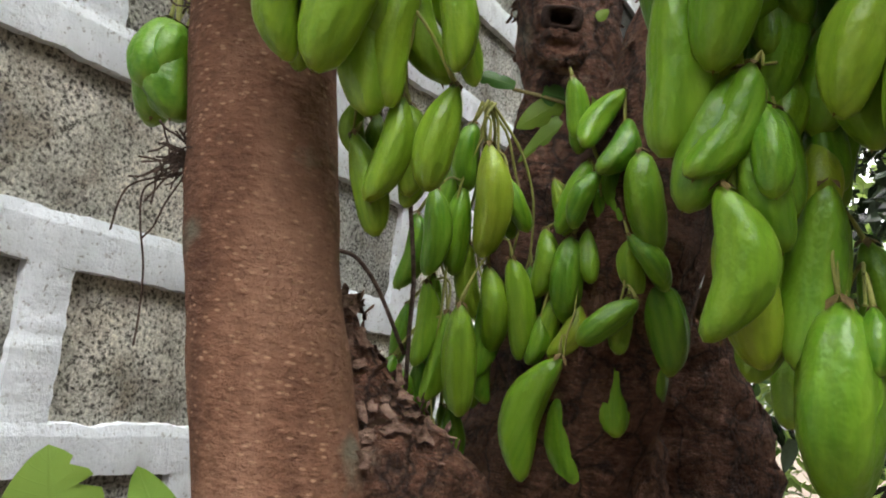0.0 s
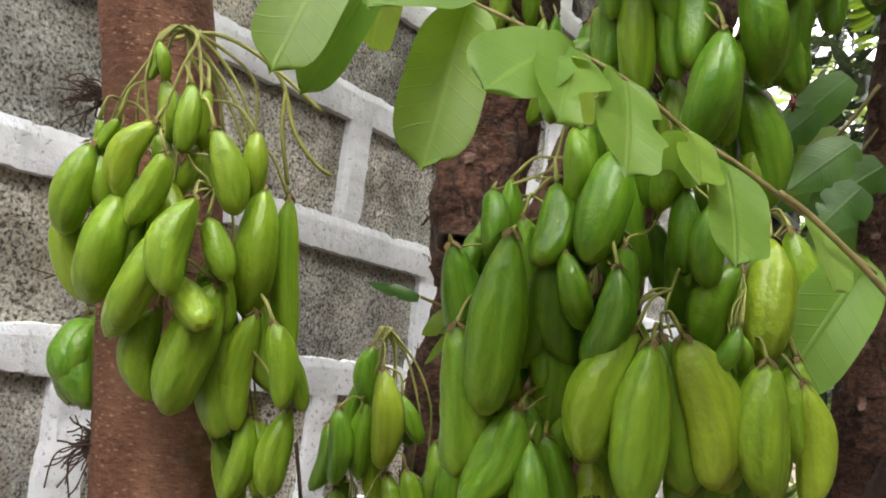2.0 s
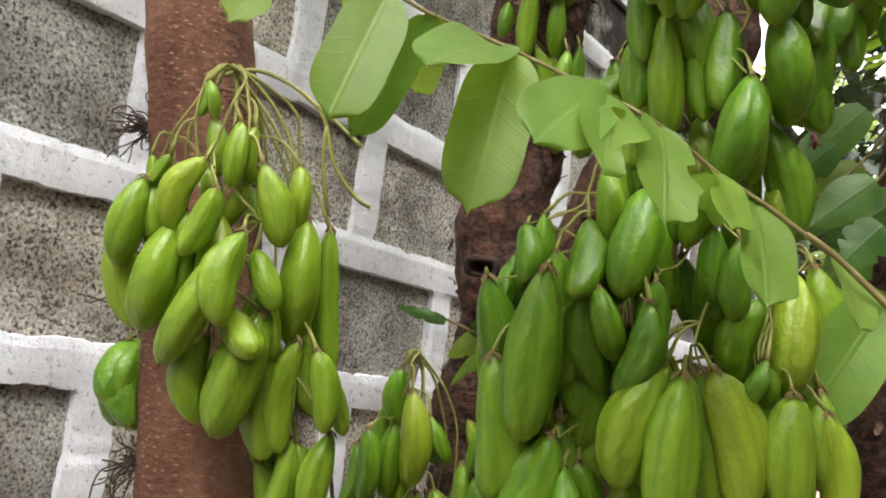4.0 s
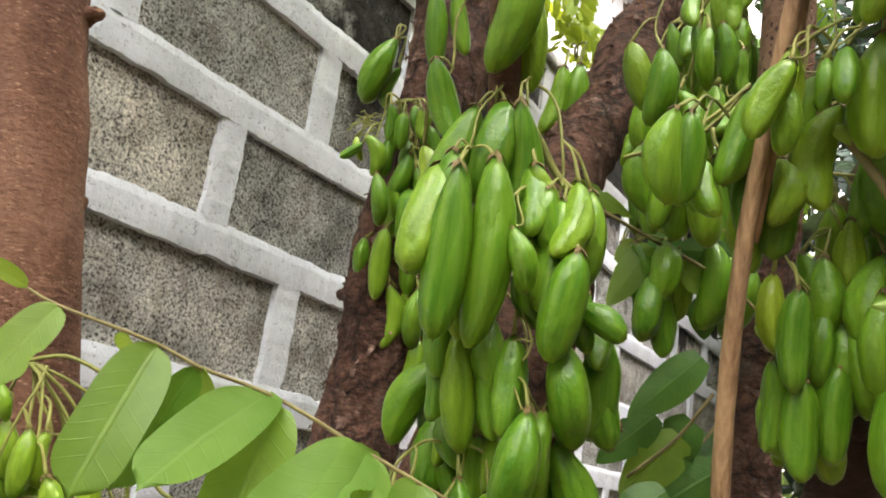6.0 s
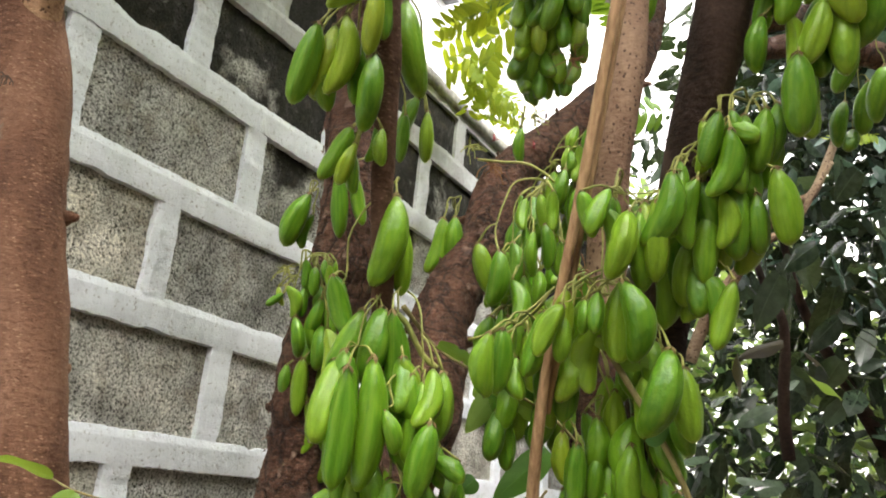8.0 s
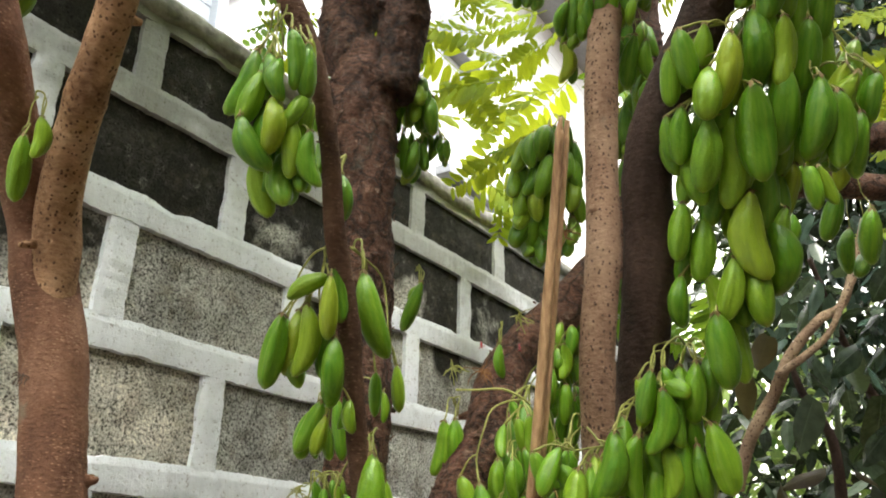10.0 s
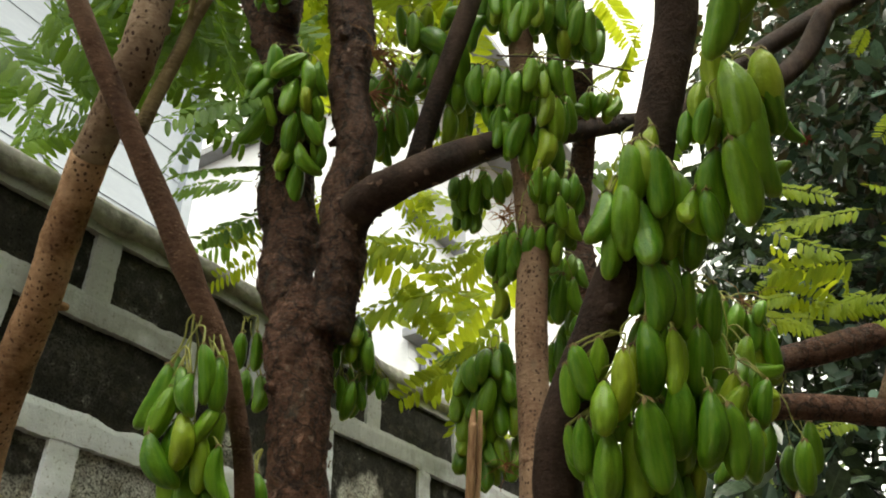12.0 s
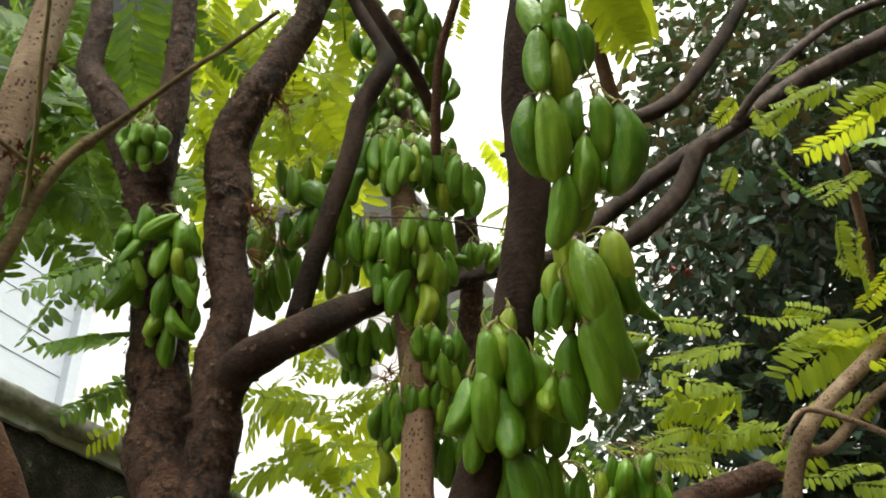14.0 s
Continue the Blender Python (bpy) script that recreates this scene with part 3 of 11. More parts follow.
def lay_blocks():
    rnd = random.Random(5)
    for j in range(10):
        z = TOP - 0.2 * j - 0.1
        for i in range(-9, 8):
            x = i * PITCH + BOND[j % 2] + PITCH / 2
            if x > WALL_X1 - 0.1:
                continue
            ob = new("block", BLOCK_MESHES[rnd.randrange(6)])
            ob.parent = wall
            ob.location = (x, 0.0034 + rnd.uniform(-0.001, 0.002), z)


# ---- ground, house and sky side ----
bm = bmesh.new()
bmesh.ops.create_grid(bm, x_segments=60, y_segments=60, size=60)
for v in bm.verts:
    if v.co.length < 30:
        v.co.z = 0.03 * noise.noise(v.co * 1.7)
tagged(part("ground", bm, SOIL), "bare brown garden soil", "ground", kind="structure")


# unseen dull walls added behind the viewpoint to hold back skylight
PLASTER = plain("grey_plaster", (0.11, 0.105, 0.095), (0.2, 0.19, 0.17), 14, 0.9, 0.2)
for name, lo, hi in (("unseen_wall_south", (-4.8, -3.5, -0.1), (7.0, -3.3, 5.4)), ("unseen_wall_west", (-5.0, -3.5, -0.1), (-4.8, 0.15, 3.2))):
    bm = bmesh.new()
    box(bm, lo, hi, 0.01)
    tagged(part(name, bm, PLASTER, smooth=False), "unseen plain weathered grey plaster wall, added to block skylight", "wall", kind="structure")


def build_house():
    root = tagged(new("house"), "white house with horizontal siding behind the block wall", "house")

    def volume(x0, x1, y0, top, siding_mat):
        bm = bmesh.new()
        box(bm, (x0, y0 + 0.02, 0.0), (x1, y0 + 4, top))
        part("wall", bm, siding_mat, root, smooth=False)
        bm = bmesh.new()
        # eave reaches far out of view, added to keep skylight off the siding
        box(bm, (x0 - 0.2, y0 - 1.1, top), (x1 + 0.2, y0 + 4.2, top + 0.12), 0.01)
        part("roof", bm, METAL, root, "grey metal roof edge, deepened out of sight to shade the siding", smooth=False)
        bm = bmesh.new()
        v = [bm.verts.new(p) for p in ((x0, -0.006, -0.1), (x1, -0.006, -0.1), (x1, 0.001, 0.1), (x0, 0.001, 0.1), (x0, 0.015, -0.1), (x1, 0.015, -0.1))]
        bm.faces.new((v[0], v[1], v[2], v[3]))
        bm.faces.new((v[4], v[5], v[1], v[0]))
        first = part("siding_board", bm, siding_mat, root, smooth=False)
        first.location = (0, y0 + 0.02, 2.1)
        for i in range(1, int((top - 2.0) / 0.2)):
            ob = new("siding_board", first.data)
            ob.parent = root
            ob.location = (0, y0 + 0.02, 2.1 + 0.2 * i)
        bm = bmesh.new()
        box(bm, (x1 - 0.05, y0 - 0.05, 0.0), (x1 + 0.03, y0 + 0.1, top), 0.006)
        part("corner_board", bm, siding_mat, root, smooth=False)

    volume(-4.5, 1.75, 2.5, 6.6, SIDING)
    volume(5.1, 9.5, 2.9, 8.6, SIDING_LIT)
    # grey ledges that run along the second block, one at each floor
    for z0, z1 in ((4.98, 5.08), (6.5, 6.95)):
        bm = bmesh.new()
        box(bm, (5.0, 2.75, z0), (6.1, 2.93, z1), 0.01)
        part("ledge", bm, METAL, root, "grey ledge along the house wall", smooth=False)
    x, y, z, w, h = 5.6, 2.86, 4.75, 0.5, 0.3
    bm = bmesh.new()
    box(bm, (x - w / 2, y, z - h / 2), (x + w / 2, y + 0.03, z + h / 2))
    win = part("window", bm, GLASS_DARK, root, "dark louvred window", smooth=False)
    for lo, hi in (((-w / 2 - 0.06, -h / 2 - 0.06), (w / 2 + 0.06, -h / 2)), ((-w / 2 - 0.06, h / 2), (w / 2 + 0.06, h / 2 + 0.06)), ((-w / 2 - 0.06, -h / 2), (-w / 2, h / 2)), ((w / 2, -h / 2), (w / 2 + 0.06, h / 2))):
        bm = bmesh.new()
        box(bm, (x + lo[0], y - 0.03, z + lo[1]), (x + hi[0], y + 0.03, z + hi[1]))
        part("frame", bm, METAL, win, smooth=False)
    for i in range(4):
        bm = bmesh.new()
        box(bm, (x - w / 2, y - 0.02, z - h / 2 + 0.09 * i), (x + w / 2, y + 0.0, z - h / 2 + 0.09 * i + 0.03))
        part("louvre", bm, METAL, win, smooth=False)


build_house()

# ---- the fruit ----


def fruit_mesh(seed, bend, lobes, plump):
    bm = bmesh.new()
    rnd = random.Random(seed)
    rings, sides = 15, 30
    twist = rnd.uniform(-0.1, 0.1)
    grid = []
    for i in range(rings + 1):
        s = i / rings
        u = s ** plump
        r = 0.5 * max(1 - abs(2 * (0.012 + 0.978 * u) - 1) ** 2.5, 0.0) ** 0.54
        r *= 1 - 0.16 * max(0.0, 1 - s / 0.45) ** 1.5
        off = bend * (math.sin(math.pi * s) - 0.35 * s)
        ring = []
        for k in range(sides):
            a = 2 * math.pi * k / sides
            groove = 1 - abs(math.cos(2.5 * (a + twist * s))) ** 0.55
            f = 1.02 - lobes * groove * min(1, 4 * s, 5 * (1.02 - s)) + 0.06 * noise.noise(Vector((math.cos(a) * 1.3 + seed, math.sin(a) * 1.3, s * 4.5)))
            ring.append(bm.verts.new((r * f * math.cos(a) + off, r * f * math.sin(a), -s)))
        grid.append(ring)
    for a, b in zip(grid, grid[1:]):
        for k in range(sides):
            bm.faces.new((a[k], b[k], b[(k + 1) % sides], a[(k + 1) % sides]))
    bm.faces.new(grid[0])
    bm.faces.new(grid[-1][::-1])
    tip = bm.verts.new((0, 0, -1.03))
    ring = [bm.verts.new((0.035 * math.cos(a), 0.035 * math.sin(a), -0.985)) for a in (0, 1.57, 3.14, 4.71)]
    for k in range(4):
        f = bm.faces.new((ring[k], tip, ring[(k + 1) % 4]))
        f.material_index = 1
    hub = bm.verts.new((0, 0, 0.05))
    for k in range(5):
        a = 2 * math.pi * k / 5 + 0.2
        out = bm.verts.new((0.27 * math.cos(a), 0.27 * math.sin(a), -0.035))
        l_, r_ = (bm.verts.new((0.17 * math.cos(a + d), 0.17 * math.sin(a + d), 0.012)) for d in (-0.5, 0.5))
        for tri in ((hub, l_, out), (hub, out, r_)):
            f = bm.faces.new(tri)
            f.material_index = 1
    me = bpy.data.meshes.new("fruit")
    for f in bm.faces:
        f.smooth = True
    bm.normal_update()
    bm.to_mesh(me)
    bm.free()
    me.materials.append(FRUIT)
    me.materials.append(CALYX)
    return me


FRUITS = [fruit_mesh(i + 1, bend, 0.1 + 0.03 * (i % 3), plump) for i, (bend, plump) in enumerate(((0.0, 1.0), (0.26, 1.08), (-0.24, 0.95), (0.1, 1.18), (0.4, 1.0), (0.05, 1.1), (-0.36, 1.02), (0.18, 0.9), (-0.12, 1.22), (0.3, 1.12), (0.48, 1.05), (-0.3, 1.15)))]
FRUIT_COUNT = [0]


def bunch(parent, anchor, rows, label="", sun_yellow=False):
    """A bunch hung from anchor on a stem: rows of stalk end, tip and width of each fruit."""
    a = Vector(anchor)
    bm = bmesh.new()
    rnd = random.Random(len(rows) * 31 + int(abs(anchor[0]) * 1000))
    tops = [Vector(r[:3]) for r in rows]
    hubs = [t.copy() for t in tops[:: max(1, len(tops) // 3)]][:3]
    for _ in range(4):
        groups = [[] for _ in hubs]
        for t in tops:
            k = min(range(len(hubs)), key=lambda q: ((t - hubs[q]).xy.length))
            groups[k].append(t)
        hubs = [sum(g, Vector()) / len(g) if g else h for g, h in zip(groups, hubs)]
    for g in groups:
        if not g:
            continue
        g.sort(key=lambda t: -t.z)
        low = g[-1]
        axis = []
        for k in range(7):
            f = k / 6
            near = min(g, key=lambda t: abs(t.z - (a.z + (low.z - a.z) * f)))
            pull = min(1.0, 2.2 * f)
            line = a.lerp(low, f)
            p = line.lerp(Vector((near.x, near.y, line.z)), 0.45 * pull) + Vector((rnd.gauss(0, 0.0015), rnd.gauss(0, 0.0015), 0.012 * math.sin(math.pi * min(1, f * 1.5))))
            axis.append(p)
        tube(bm, [(*p, 0.00085 - 0.0004 * k / 6) for k, p in enumerate(axis)], 6, 3)
        for t in g:
            start = min(axis, key=lambda p: abs(p.z - (t.z + 0.016)) + 0.6 * (p - t).length)
            mid = start.lerp(t, 0.5) + Vector((rnd.gauss(0, 0.0012), rnd.gauss(0, 0.0012), 0.004))
            tube(bm, [(*start, 0.0006), (*mid, 0.0006), (*t, 0.0011)], 5, 3)
    root = part("branched_stalk", bm, STALK, parent, label or "branched green stalk of a bunch of green five-ribbed fruit")
    for r in rows:
        FRUIT_COUNT[0] += 1
        top, tip, w = Vector(r[:3]), Vector(r[3:6]), r[6]
        axis = top - tip
        length = axis.length * 1.04
        q = axis.to_track_quat("Z", "Y") @ Euler((0, 0, rnd.uniform(0, 6.28))).to_quaternion()
        ob = new("fruit", FRUITS[FRUIT_COUNT[0] % len(FRUITS)])
        ob.matrix_world = Matrix.LocRotScale(top, q, (w, w * rnd.uniform(0.88, 1.0), max(length, w * 1.5)))
        ob.parent = root
        if sun_yellow:
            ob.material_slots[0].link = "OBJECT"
            ob.material_slots[0].material = FRUIT_SUN_YELLOW


# ---- the tree ----
tree = tagged(new("bilimbi_tree"), "many-stemmed fruit tree with bunches of green fruit on its bark", "tree")

stem("trunk", [(-0.490, -0.520, -0.050, 0.120), (-0.490, -0.520, 0.200, 0.098), (-0.485, -0.525, 0.500, 0.082), (-0.470, -0.530, 0.720, 0.076), (-0.470, -0.530, 0.860, 0.062), (-0.485, -0.525, 0.940, 0.040), (-0.498, -0.517, 1.000, 0.029), (-0.496, -0.530, 1.062, 0.029), (-0.503, -0.522, 1.123, 0.029), (-0.498, -0.528, 1.185, 0.029), (-0.505, -0.533, 1.246, 0.029), (-0.504, -0.542, 1.308, 0.030), (-0.503, -0.550, 1.369, 0.030), (-0.503, -0.554, 1.431, 0.030), (-0.506, -0.548, 1.492, 0.030), (-0.510, -0.552, 1.554, 0.031), (-0.518, -0.553, 1.615, 0.031), (-0.527, -0.558, 1.677, 0.033), (-0.535, -0.556, 1.738, 0.037), (-0.530, -0.566, 1.790, 0.036)], BARK_TRUNK, tree, "", 44, 18, 0.15, 0, stubs=24, flakes=572)
stem("trunk", [(-0.470, -0.600, -0.050, 0.100), (-0.465, -0.600, 0.500, 0.085), (-0.377, -0.575, 0.850, 0.062), (-0.384, -0.578, 0.898, 0.052), (-0.396, -0.574, 0.945, 0.036), (-0.405, -0.568, 0.978, 0.020)], BARK_TRUNK, tree, "gnarled dark base of the trunk", 36, 12, 0.2, 1)
stem("stem", [(-0.520, -0.525, 0.450, 0.060), (-0.580, -0.530, 0.620, 0.048), (-0.635, -0.535, 0.740, 0.036), (-0.676, -0.522, 0.820, 0.028), (-0.680, -0.507, 0.876, 0.028), (-0.683, -0.493, 0.932, 0.027), (-0.686, -0.483, 0.988, 0.027), (-0.689, -0.475, 1.045, 0.026), (-0.692, -0.469, 1.101, 0.026), (-0.701, -0.461, 1.157, 0.026), (-0.709, -0.453, 1.213, 0.025), (-0.716, -0.445, 1.269, 0.025), (-0.726, -0.435, 1.325, 0.025), (-0.731, -0.427, 1.382, 0.025), (-0.736, -0.417, 1.438, 0.026), (-0.747, -0.402, 1.494, 0.026), (-0.762, -0.402, 1.545, 0.026), (-0.809, -0.427, 1.588, 0.021), (-0.873, -0.469, 1.658, 0.021), (-0.922, -0.453, 1.782, 0.019), (-0.975, -0.419, 1.938, 0.017)], BARK_RED, tree, "smooth red-brown stem", 40, 14, 0.05, 2)
stem("burl", [(-0.662, -0.510, 0.932, 0.004), (-0.656, -0.513, 0.908, 0.012), (-0.649, -0.521, 0.886, 0.021), (-0.641, -0.533, 0.860, 0.030), (-0.615, -0.545, 0.790, 0.045)], BARK_TRUNK, tree, "gnarled torn wood at the foot of the red-brown stem", 30, 12, 0.3, 77, flakes=240)
stem("branch", [(-0.735, -0.412, 1.430, 0.012), (-0.752, -0.420, 1.510, 0.019), (-0.772, -0.440, 1.555, 0.0175), (-0.806, -0.503, 1.610, 0.0155), (-0.832, -0.560, 1.649, 0.0142), (-0.858, -0.608, 1.688, 0.0135), (-0.879, -0.650, 1.718, 0.013)], BARK_FORK, tree, "tan forked branch with raised rings", 26, 10, 0.07, 3, knots=((0.5, 0.07), (0.8, 0.08)), stubs=6)
stem("branch", [(-0.879, -0.650, 1.718, 0.0128), (-0.901, -0.707, 1.758, 0.0128), (-0.907, -0.721, 1.802, 0.0128), (-0.910, -0.728, 1.852, 0.013), (-0.913, -0.735, 1.950, 0.0132), (-0.920, -0.750, 2.100, 0.013)], BARK_PALE, tree, "pale speckled upper part of the forked branch", 26, 10, 0.06, 31, knots=((0.2, 0.1), (0.55, 0.08)), stubs=8)
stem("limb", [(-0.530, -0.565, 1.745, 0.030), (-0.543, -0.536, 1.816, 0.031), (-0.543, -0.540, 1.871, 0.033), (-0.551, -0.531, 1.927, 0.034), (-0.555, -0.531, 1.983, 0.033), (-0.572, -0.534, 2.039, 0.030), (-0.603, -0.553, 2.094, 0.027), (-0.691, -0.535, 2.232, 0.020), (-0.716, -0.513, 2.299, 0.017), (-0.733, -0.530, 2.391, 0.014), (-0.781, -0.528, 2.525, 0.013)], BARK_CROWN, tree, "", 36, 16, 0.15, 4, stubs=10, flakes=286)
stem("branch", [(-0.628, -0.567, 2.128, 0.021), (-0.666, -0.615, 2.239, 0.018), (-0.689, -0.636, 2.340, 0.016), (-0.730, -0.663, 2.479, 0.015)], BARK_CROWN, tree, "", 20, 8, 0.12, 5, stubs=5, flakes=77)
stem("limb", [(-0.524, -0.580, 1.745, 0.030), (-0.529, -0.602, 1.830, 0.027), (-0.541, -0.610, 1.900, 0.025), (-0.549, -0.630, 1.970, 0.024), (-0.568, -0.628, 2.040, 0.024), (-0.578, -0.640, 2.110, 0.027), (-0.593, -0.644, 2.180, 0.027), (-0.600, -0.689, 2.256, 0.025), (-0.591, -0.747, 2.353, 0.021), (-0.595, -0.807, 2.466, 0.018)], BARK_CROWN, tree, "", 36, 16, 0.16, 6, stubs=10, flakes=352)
stem("limb", [(-0.531, -0.606, 1.840, 0.020), (-0.537, -0.624, 1.880, 0.022), (-0.555, -0.671, 1.883, 0.021), (-0.526, -0.731, 1.916, 0.020), (-0.448, -0.770, 1.984, 0.016), (-0.346, -0.804, 2.056, 0.015), (-0.146, -0.840, 2.208, 0.015), (-0.026, -0.894, 2.284, 0.016), (0.092, -0.967, 2.425, 0.018), (0.254, -1.119, 2.624, 0.021), (0.409, -1.300, 2.808, 0.023), (0.615, -1.560, 3.062, 0.027), (0.900, -1.914, 3.361, 0.031)], BARK_SHADED, tree, "limb that crosses the crown, coloured dark as a silhouette", 24, 10, 0.11, 7, stubs=8, flakes=132)
stem("branch", [(0.028, -0.947, 2.297, 0.013), (0.088, -1.018, 2.353, 0.017), (0.176, -1.120, 2.480, 0.021), (0.194, -1.188, 2.581, 0.020), (0.211, -1.225, 2.604, 0.016), (0.224, -1.269, 2.630, 0.010)], BARK_SHADED, tree, "", 14, 5, 0.06, 8)
stem("branch", [(-0.004, -1.075, 2.569, 0.011), (0.078, -1.118, 2.624, 0.016), (0.155, -1.197, 2.717, 0.017), (0.207, -1.296, 2.847, 0.017), (0.268, -1.395, 3.004, 0.016), (0.314, -1.537, 3.231, 0.016)], BARK_SHADED, tree, "", 14, 5, 0.06, 9)
stem("branch", [(0.390, -1.282, 2.785, 0.011), (0.404, -1.399, 2.892, 0.012), (0.485, -1.542, 3.045, 0.012), (0.630, -1.720, 3.234, 0.012), (0.809, -1.937, 3.402, 0.013)], BARK_SHADED, tree, "", 12, 5, 0.05, 10)
stem("branch", [(-0.497, -0.681, 1.959, 0.014), (-0.511, -0.716, 2.028, 0.013), (-0.522, -0.776, 2.159, 0.013), (-0.528, -0.800, 2.229, 0.013), (-0.525, -0.843, 2.311, 0.013), (-0.541, -0.818, 2.416, 0.011), (-0.566, -0.799, 2.517, 0.010)], BARK_SHADED, tree, "", 12, 5, 0.06, 11)
stem("branch", [(-0.652, -0.850, 2.387, 0.008), (-0.611, -0.857, 2.345, 0.009), (-0.563, -0.868, 2.297, 0.009), (-0.508, -0.873, 2.272, 0.009), (-0.459, -0.870, 2.250, 0.007)], BARK_SHADED, tree, "", 12, 5, 0.06, 12)
stem("stem", [(-0.360, -0.700, -0.050, 0.060), (-0.365, -0.720, 0.600, 0.043), (-0.370, -0.733, 0.900, 0.031), (-0.375, -0.736, 1.000, 0.0265), (-0.388, -0.742, 1.150, 0.021), (-0.424, -0.758, 1.300, 0.018)], BARK_TRUNK, tree, "dark red-brown foot of the pale stem", 26, 10, 0.12, 12, stubs=6, flakes=160)
stem("stem", [(-0.424, -0.758, 1.300, 0.018), (-0.440, -0.766, 1.370, 0.017), (-0.454, -0.772, 1.455, 0.016), (-0.455, -0.783, 1.551, 0.016), (-0.442, -0.782, 1.646, 0.016), (-0.442, -0.787, 1.742, 0.017), (-0.435, -0.793, 1.837, 0.017), (-0.425, -0.789, 1.932, 0.017), (-0.428, -0.789, 2.028, 0.017), (-0.418, -0.794, 2.123, 0.017), (-0.413, -0.793, 2.218, 0.017), (-0.406, -0.804, 2.314, 0.017), (-0.407, -0.793, 2.409, 0.017), (-0.403, -0.793, 2.505, 0.017), (-0.393, -0.809, 2.600, 0.018)], BARK_STEM, tree, "straight pale stem speckled with dark pores", 30, 10, 0.05, 13, knots=((0.42, 0.12), (0.7, 0.1)), stubs=14)
stem("limb", [(-0.500, -0.540, 0.850, 0.040), (-0.525, -0.600, 1.080, 0.033), (-0.520, -0.640, 1.200, 0.028), (-0.507, -0.650, 1.250, 0.026), (-0.479, -0.639, 1.323, 0.025), (-0.441, -0.657, 1.396, 0.025), (-0.407, -0.659, 1.469, 0.024), (-0.348, -0.698, 1.542, 0.023), (-0.294, -0.733, 1.615, 0.022), (-0.258, -0.749, 1.688, 0.021), (-0.237, -0.756, 1.762, 0.020), (-0.228, -0.766, 1.835, 0.019), (-0.226, -0.775, 1.908, 0.019), (-0.221, -0.773, 1.981, 0.018), (-0.221, -0.784, 2.054, 0.018), (-0.246, -0.811, 2.127, 0.017), (-0.297, -0.835, 2.200, 0.017)], BARK_TRUNK, tree, "slanting limb with flaking bark", 34, 14, 0.16, 14, stubs=30, flakes=352)
stem("stem", [(-0.470, -0.600, 0.600, 0.050), (-0.454, -0.771, 1.002, 0.024), (-0.523, -0.809, 1.151, 0.017), (-0.545, -0.823, 1.213, 0.016), (-0.568, -0.836, 1.274, 0.016), (-0.593, -0.851, 1.335, 0.016), (-0.624, -0.867, 1.396, 0.016), (-0.656, -0.887, 1.458, 0.016), (-0.685, -0.902, 1.519, 0.015), (-0.700, -0.942, 1.581, 0.015), (-0.714, -0.980, 1.642, 0.014), (-0.730, -1.010, 1.704, 0.014), (-0.747, -1.037, 1.765, 0.014), (-0.775, -1.052, 1.827, 0.012), (-0.798, -1.078, 1.888, 0.011), (-0.820, -1.104, 1.950, 0.009), (-0.840, -1.130, 2.050, 0.009), (-0.860, -1.160, 2.250, 0.008)], BARK_SHADED, tree, "stem hung with fruit, coloured dark as a silhouette", 26, 10, 0.09, 15, stubs=16)
stem("branch", [(-0.520, -0.620, 0.950, 0.012), (-0.585, -0.655, 1.100, 0.009), (-0.615, -0.665, 1.200, 0.007), (-0.631, -0.672, 1.250, 0.007), (-0.653, -0.681, 1.295, 0.007), (-0.677, -0.688, 1.341, 0.007), (-0.700, -0.698, 1.386, 0.007), (-0.724, -0.708, 1.432, 0.007), (-0.752, -0.716, 1.477, 0.007), (-0.780, -0.730, 1.522, 0.006), (-0.807, -0.734, 1.568, 0.007), (-0.839, -0.728, 1.613, 0.008), (-0.869, -0.722, 1.658, 0.008), (-0.905, -0.717, 1.704, 0.007), (-0.937, -0.711, 1.749, 0.007), (-0.969, -0.707, 1.795, 0.006), (-1.000, -0.703, 1.840, 0.006)], BARK_THIN, tree, "thin brown branch", 18, 8, 0.08, 16, knots=((0.42, 0.12), (0.7, 0.1)), stubs=12)
stem("twig", [(-0.888, -0.711, 1.707, 0.0052), (-0.886, -0.718, 1.737, 0.005), (-0.885, -0.730, 1.771, 0.0046), (-0.884, -0.737, 1.799, 0.0044), (-0.882, -0.752, 1.831, 0.0042), (-0.874, -0.764, 1.855, 0.004), (-0.863, -0.785, 1.882, 0.0026), (-0.852, -0.826, 1.918, 0.0023), (-0.841, -0.853, 1.943, 0.0021), (-0.832, -0.895, 1.972, 0.0018)], BARK_OLIVE, tree, "long tan twig arching out of the thin branch", 12, 6, 0.08, 18, knots=((0.55, 0.5),))
stem("limb", [(-0.229, -0.852, 1.708, 0.011), (-0.160, -0.915, 1.750, 0.014), (-0.093, -0.963, 1.785, 0.017), (-0.070, -1.025, 1.797, 0.018), (-0.042, -1.073, 1.811, 0.018), (-0.034, -1.094, 1.816, 0.016), (-0.031, -1.103, 1.818, 0.008)], BARK_TRUNK, tree, "", 24, 8, 0.12, 19, stubs=10)
stem("limb", [(-0.233, -0.866, 1.670, 0.012), (-0.187, -0.918, 1.699, 0.014), (-0.150, -0.951, 1.709, 0.016), (-0.097, -1.008, 1.715, 0.016), (-0.058, -1.053, 1.713, 0.017), (0.007, -1.125, 1.714, 0.018), (0.148, -1.237, 1.750, 0.020)], BARK_TRUNK, tree, "", 24, 8, 0.12, 20, stubs=14)
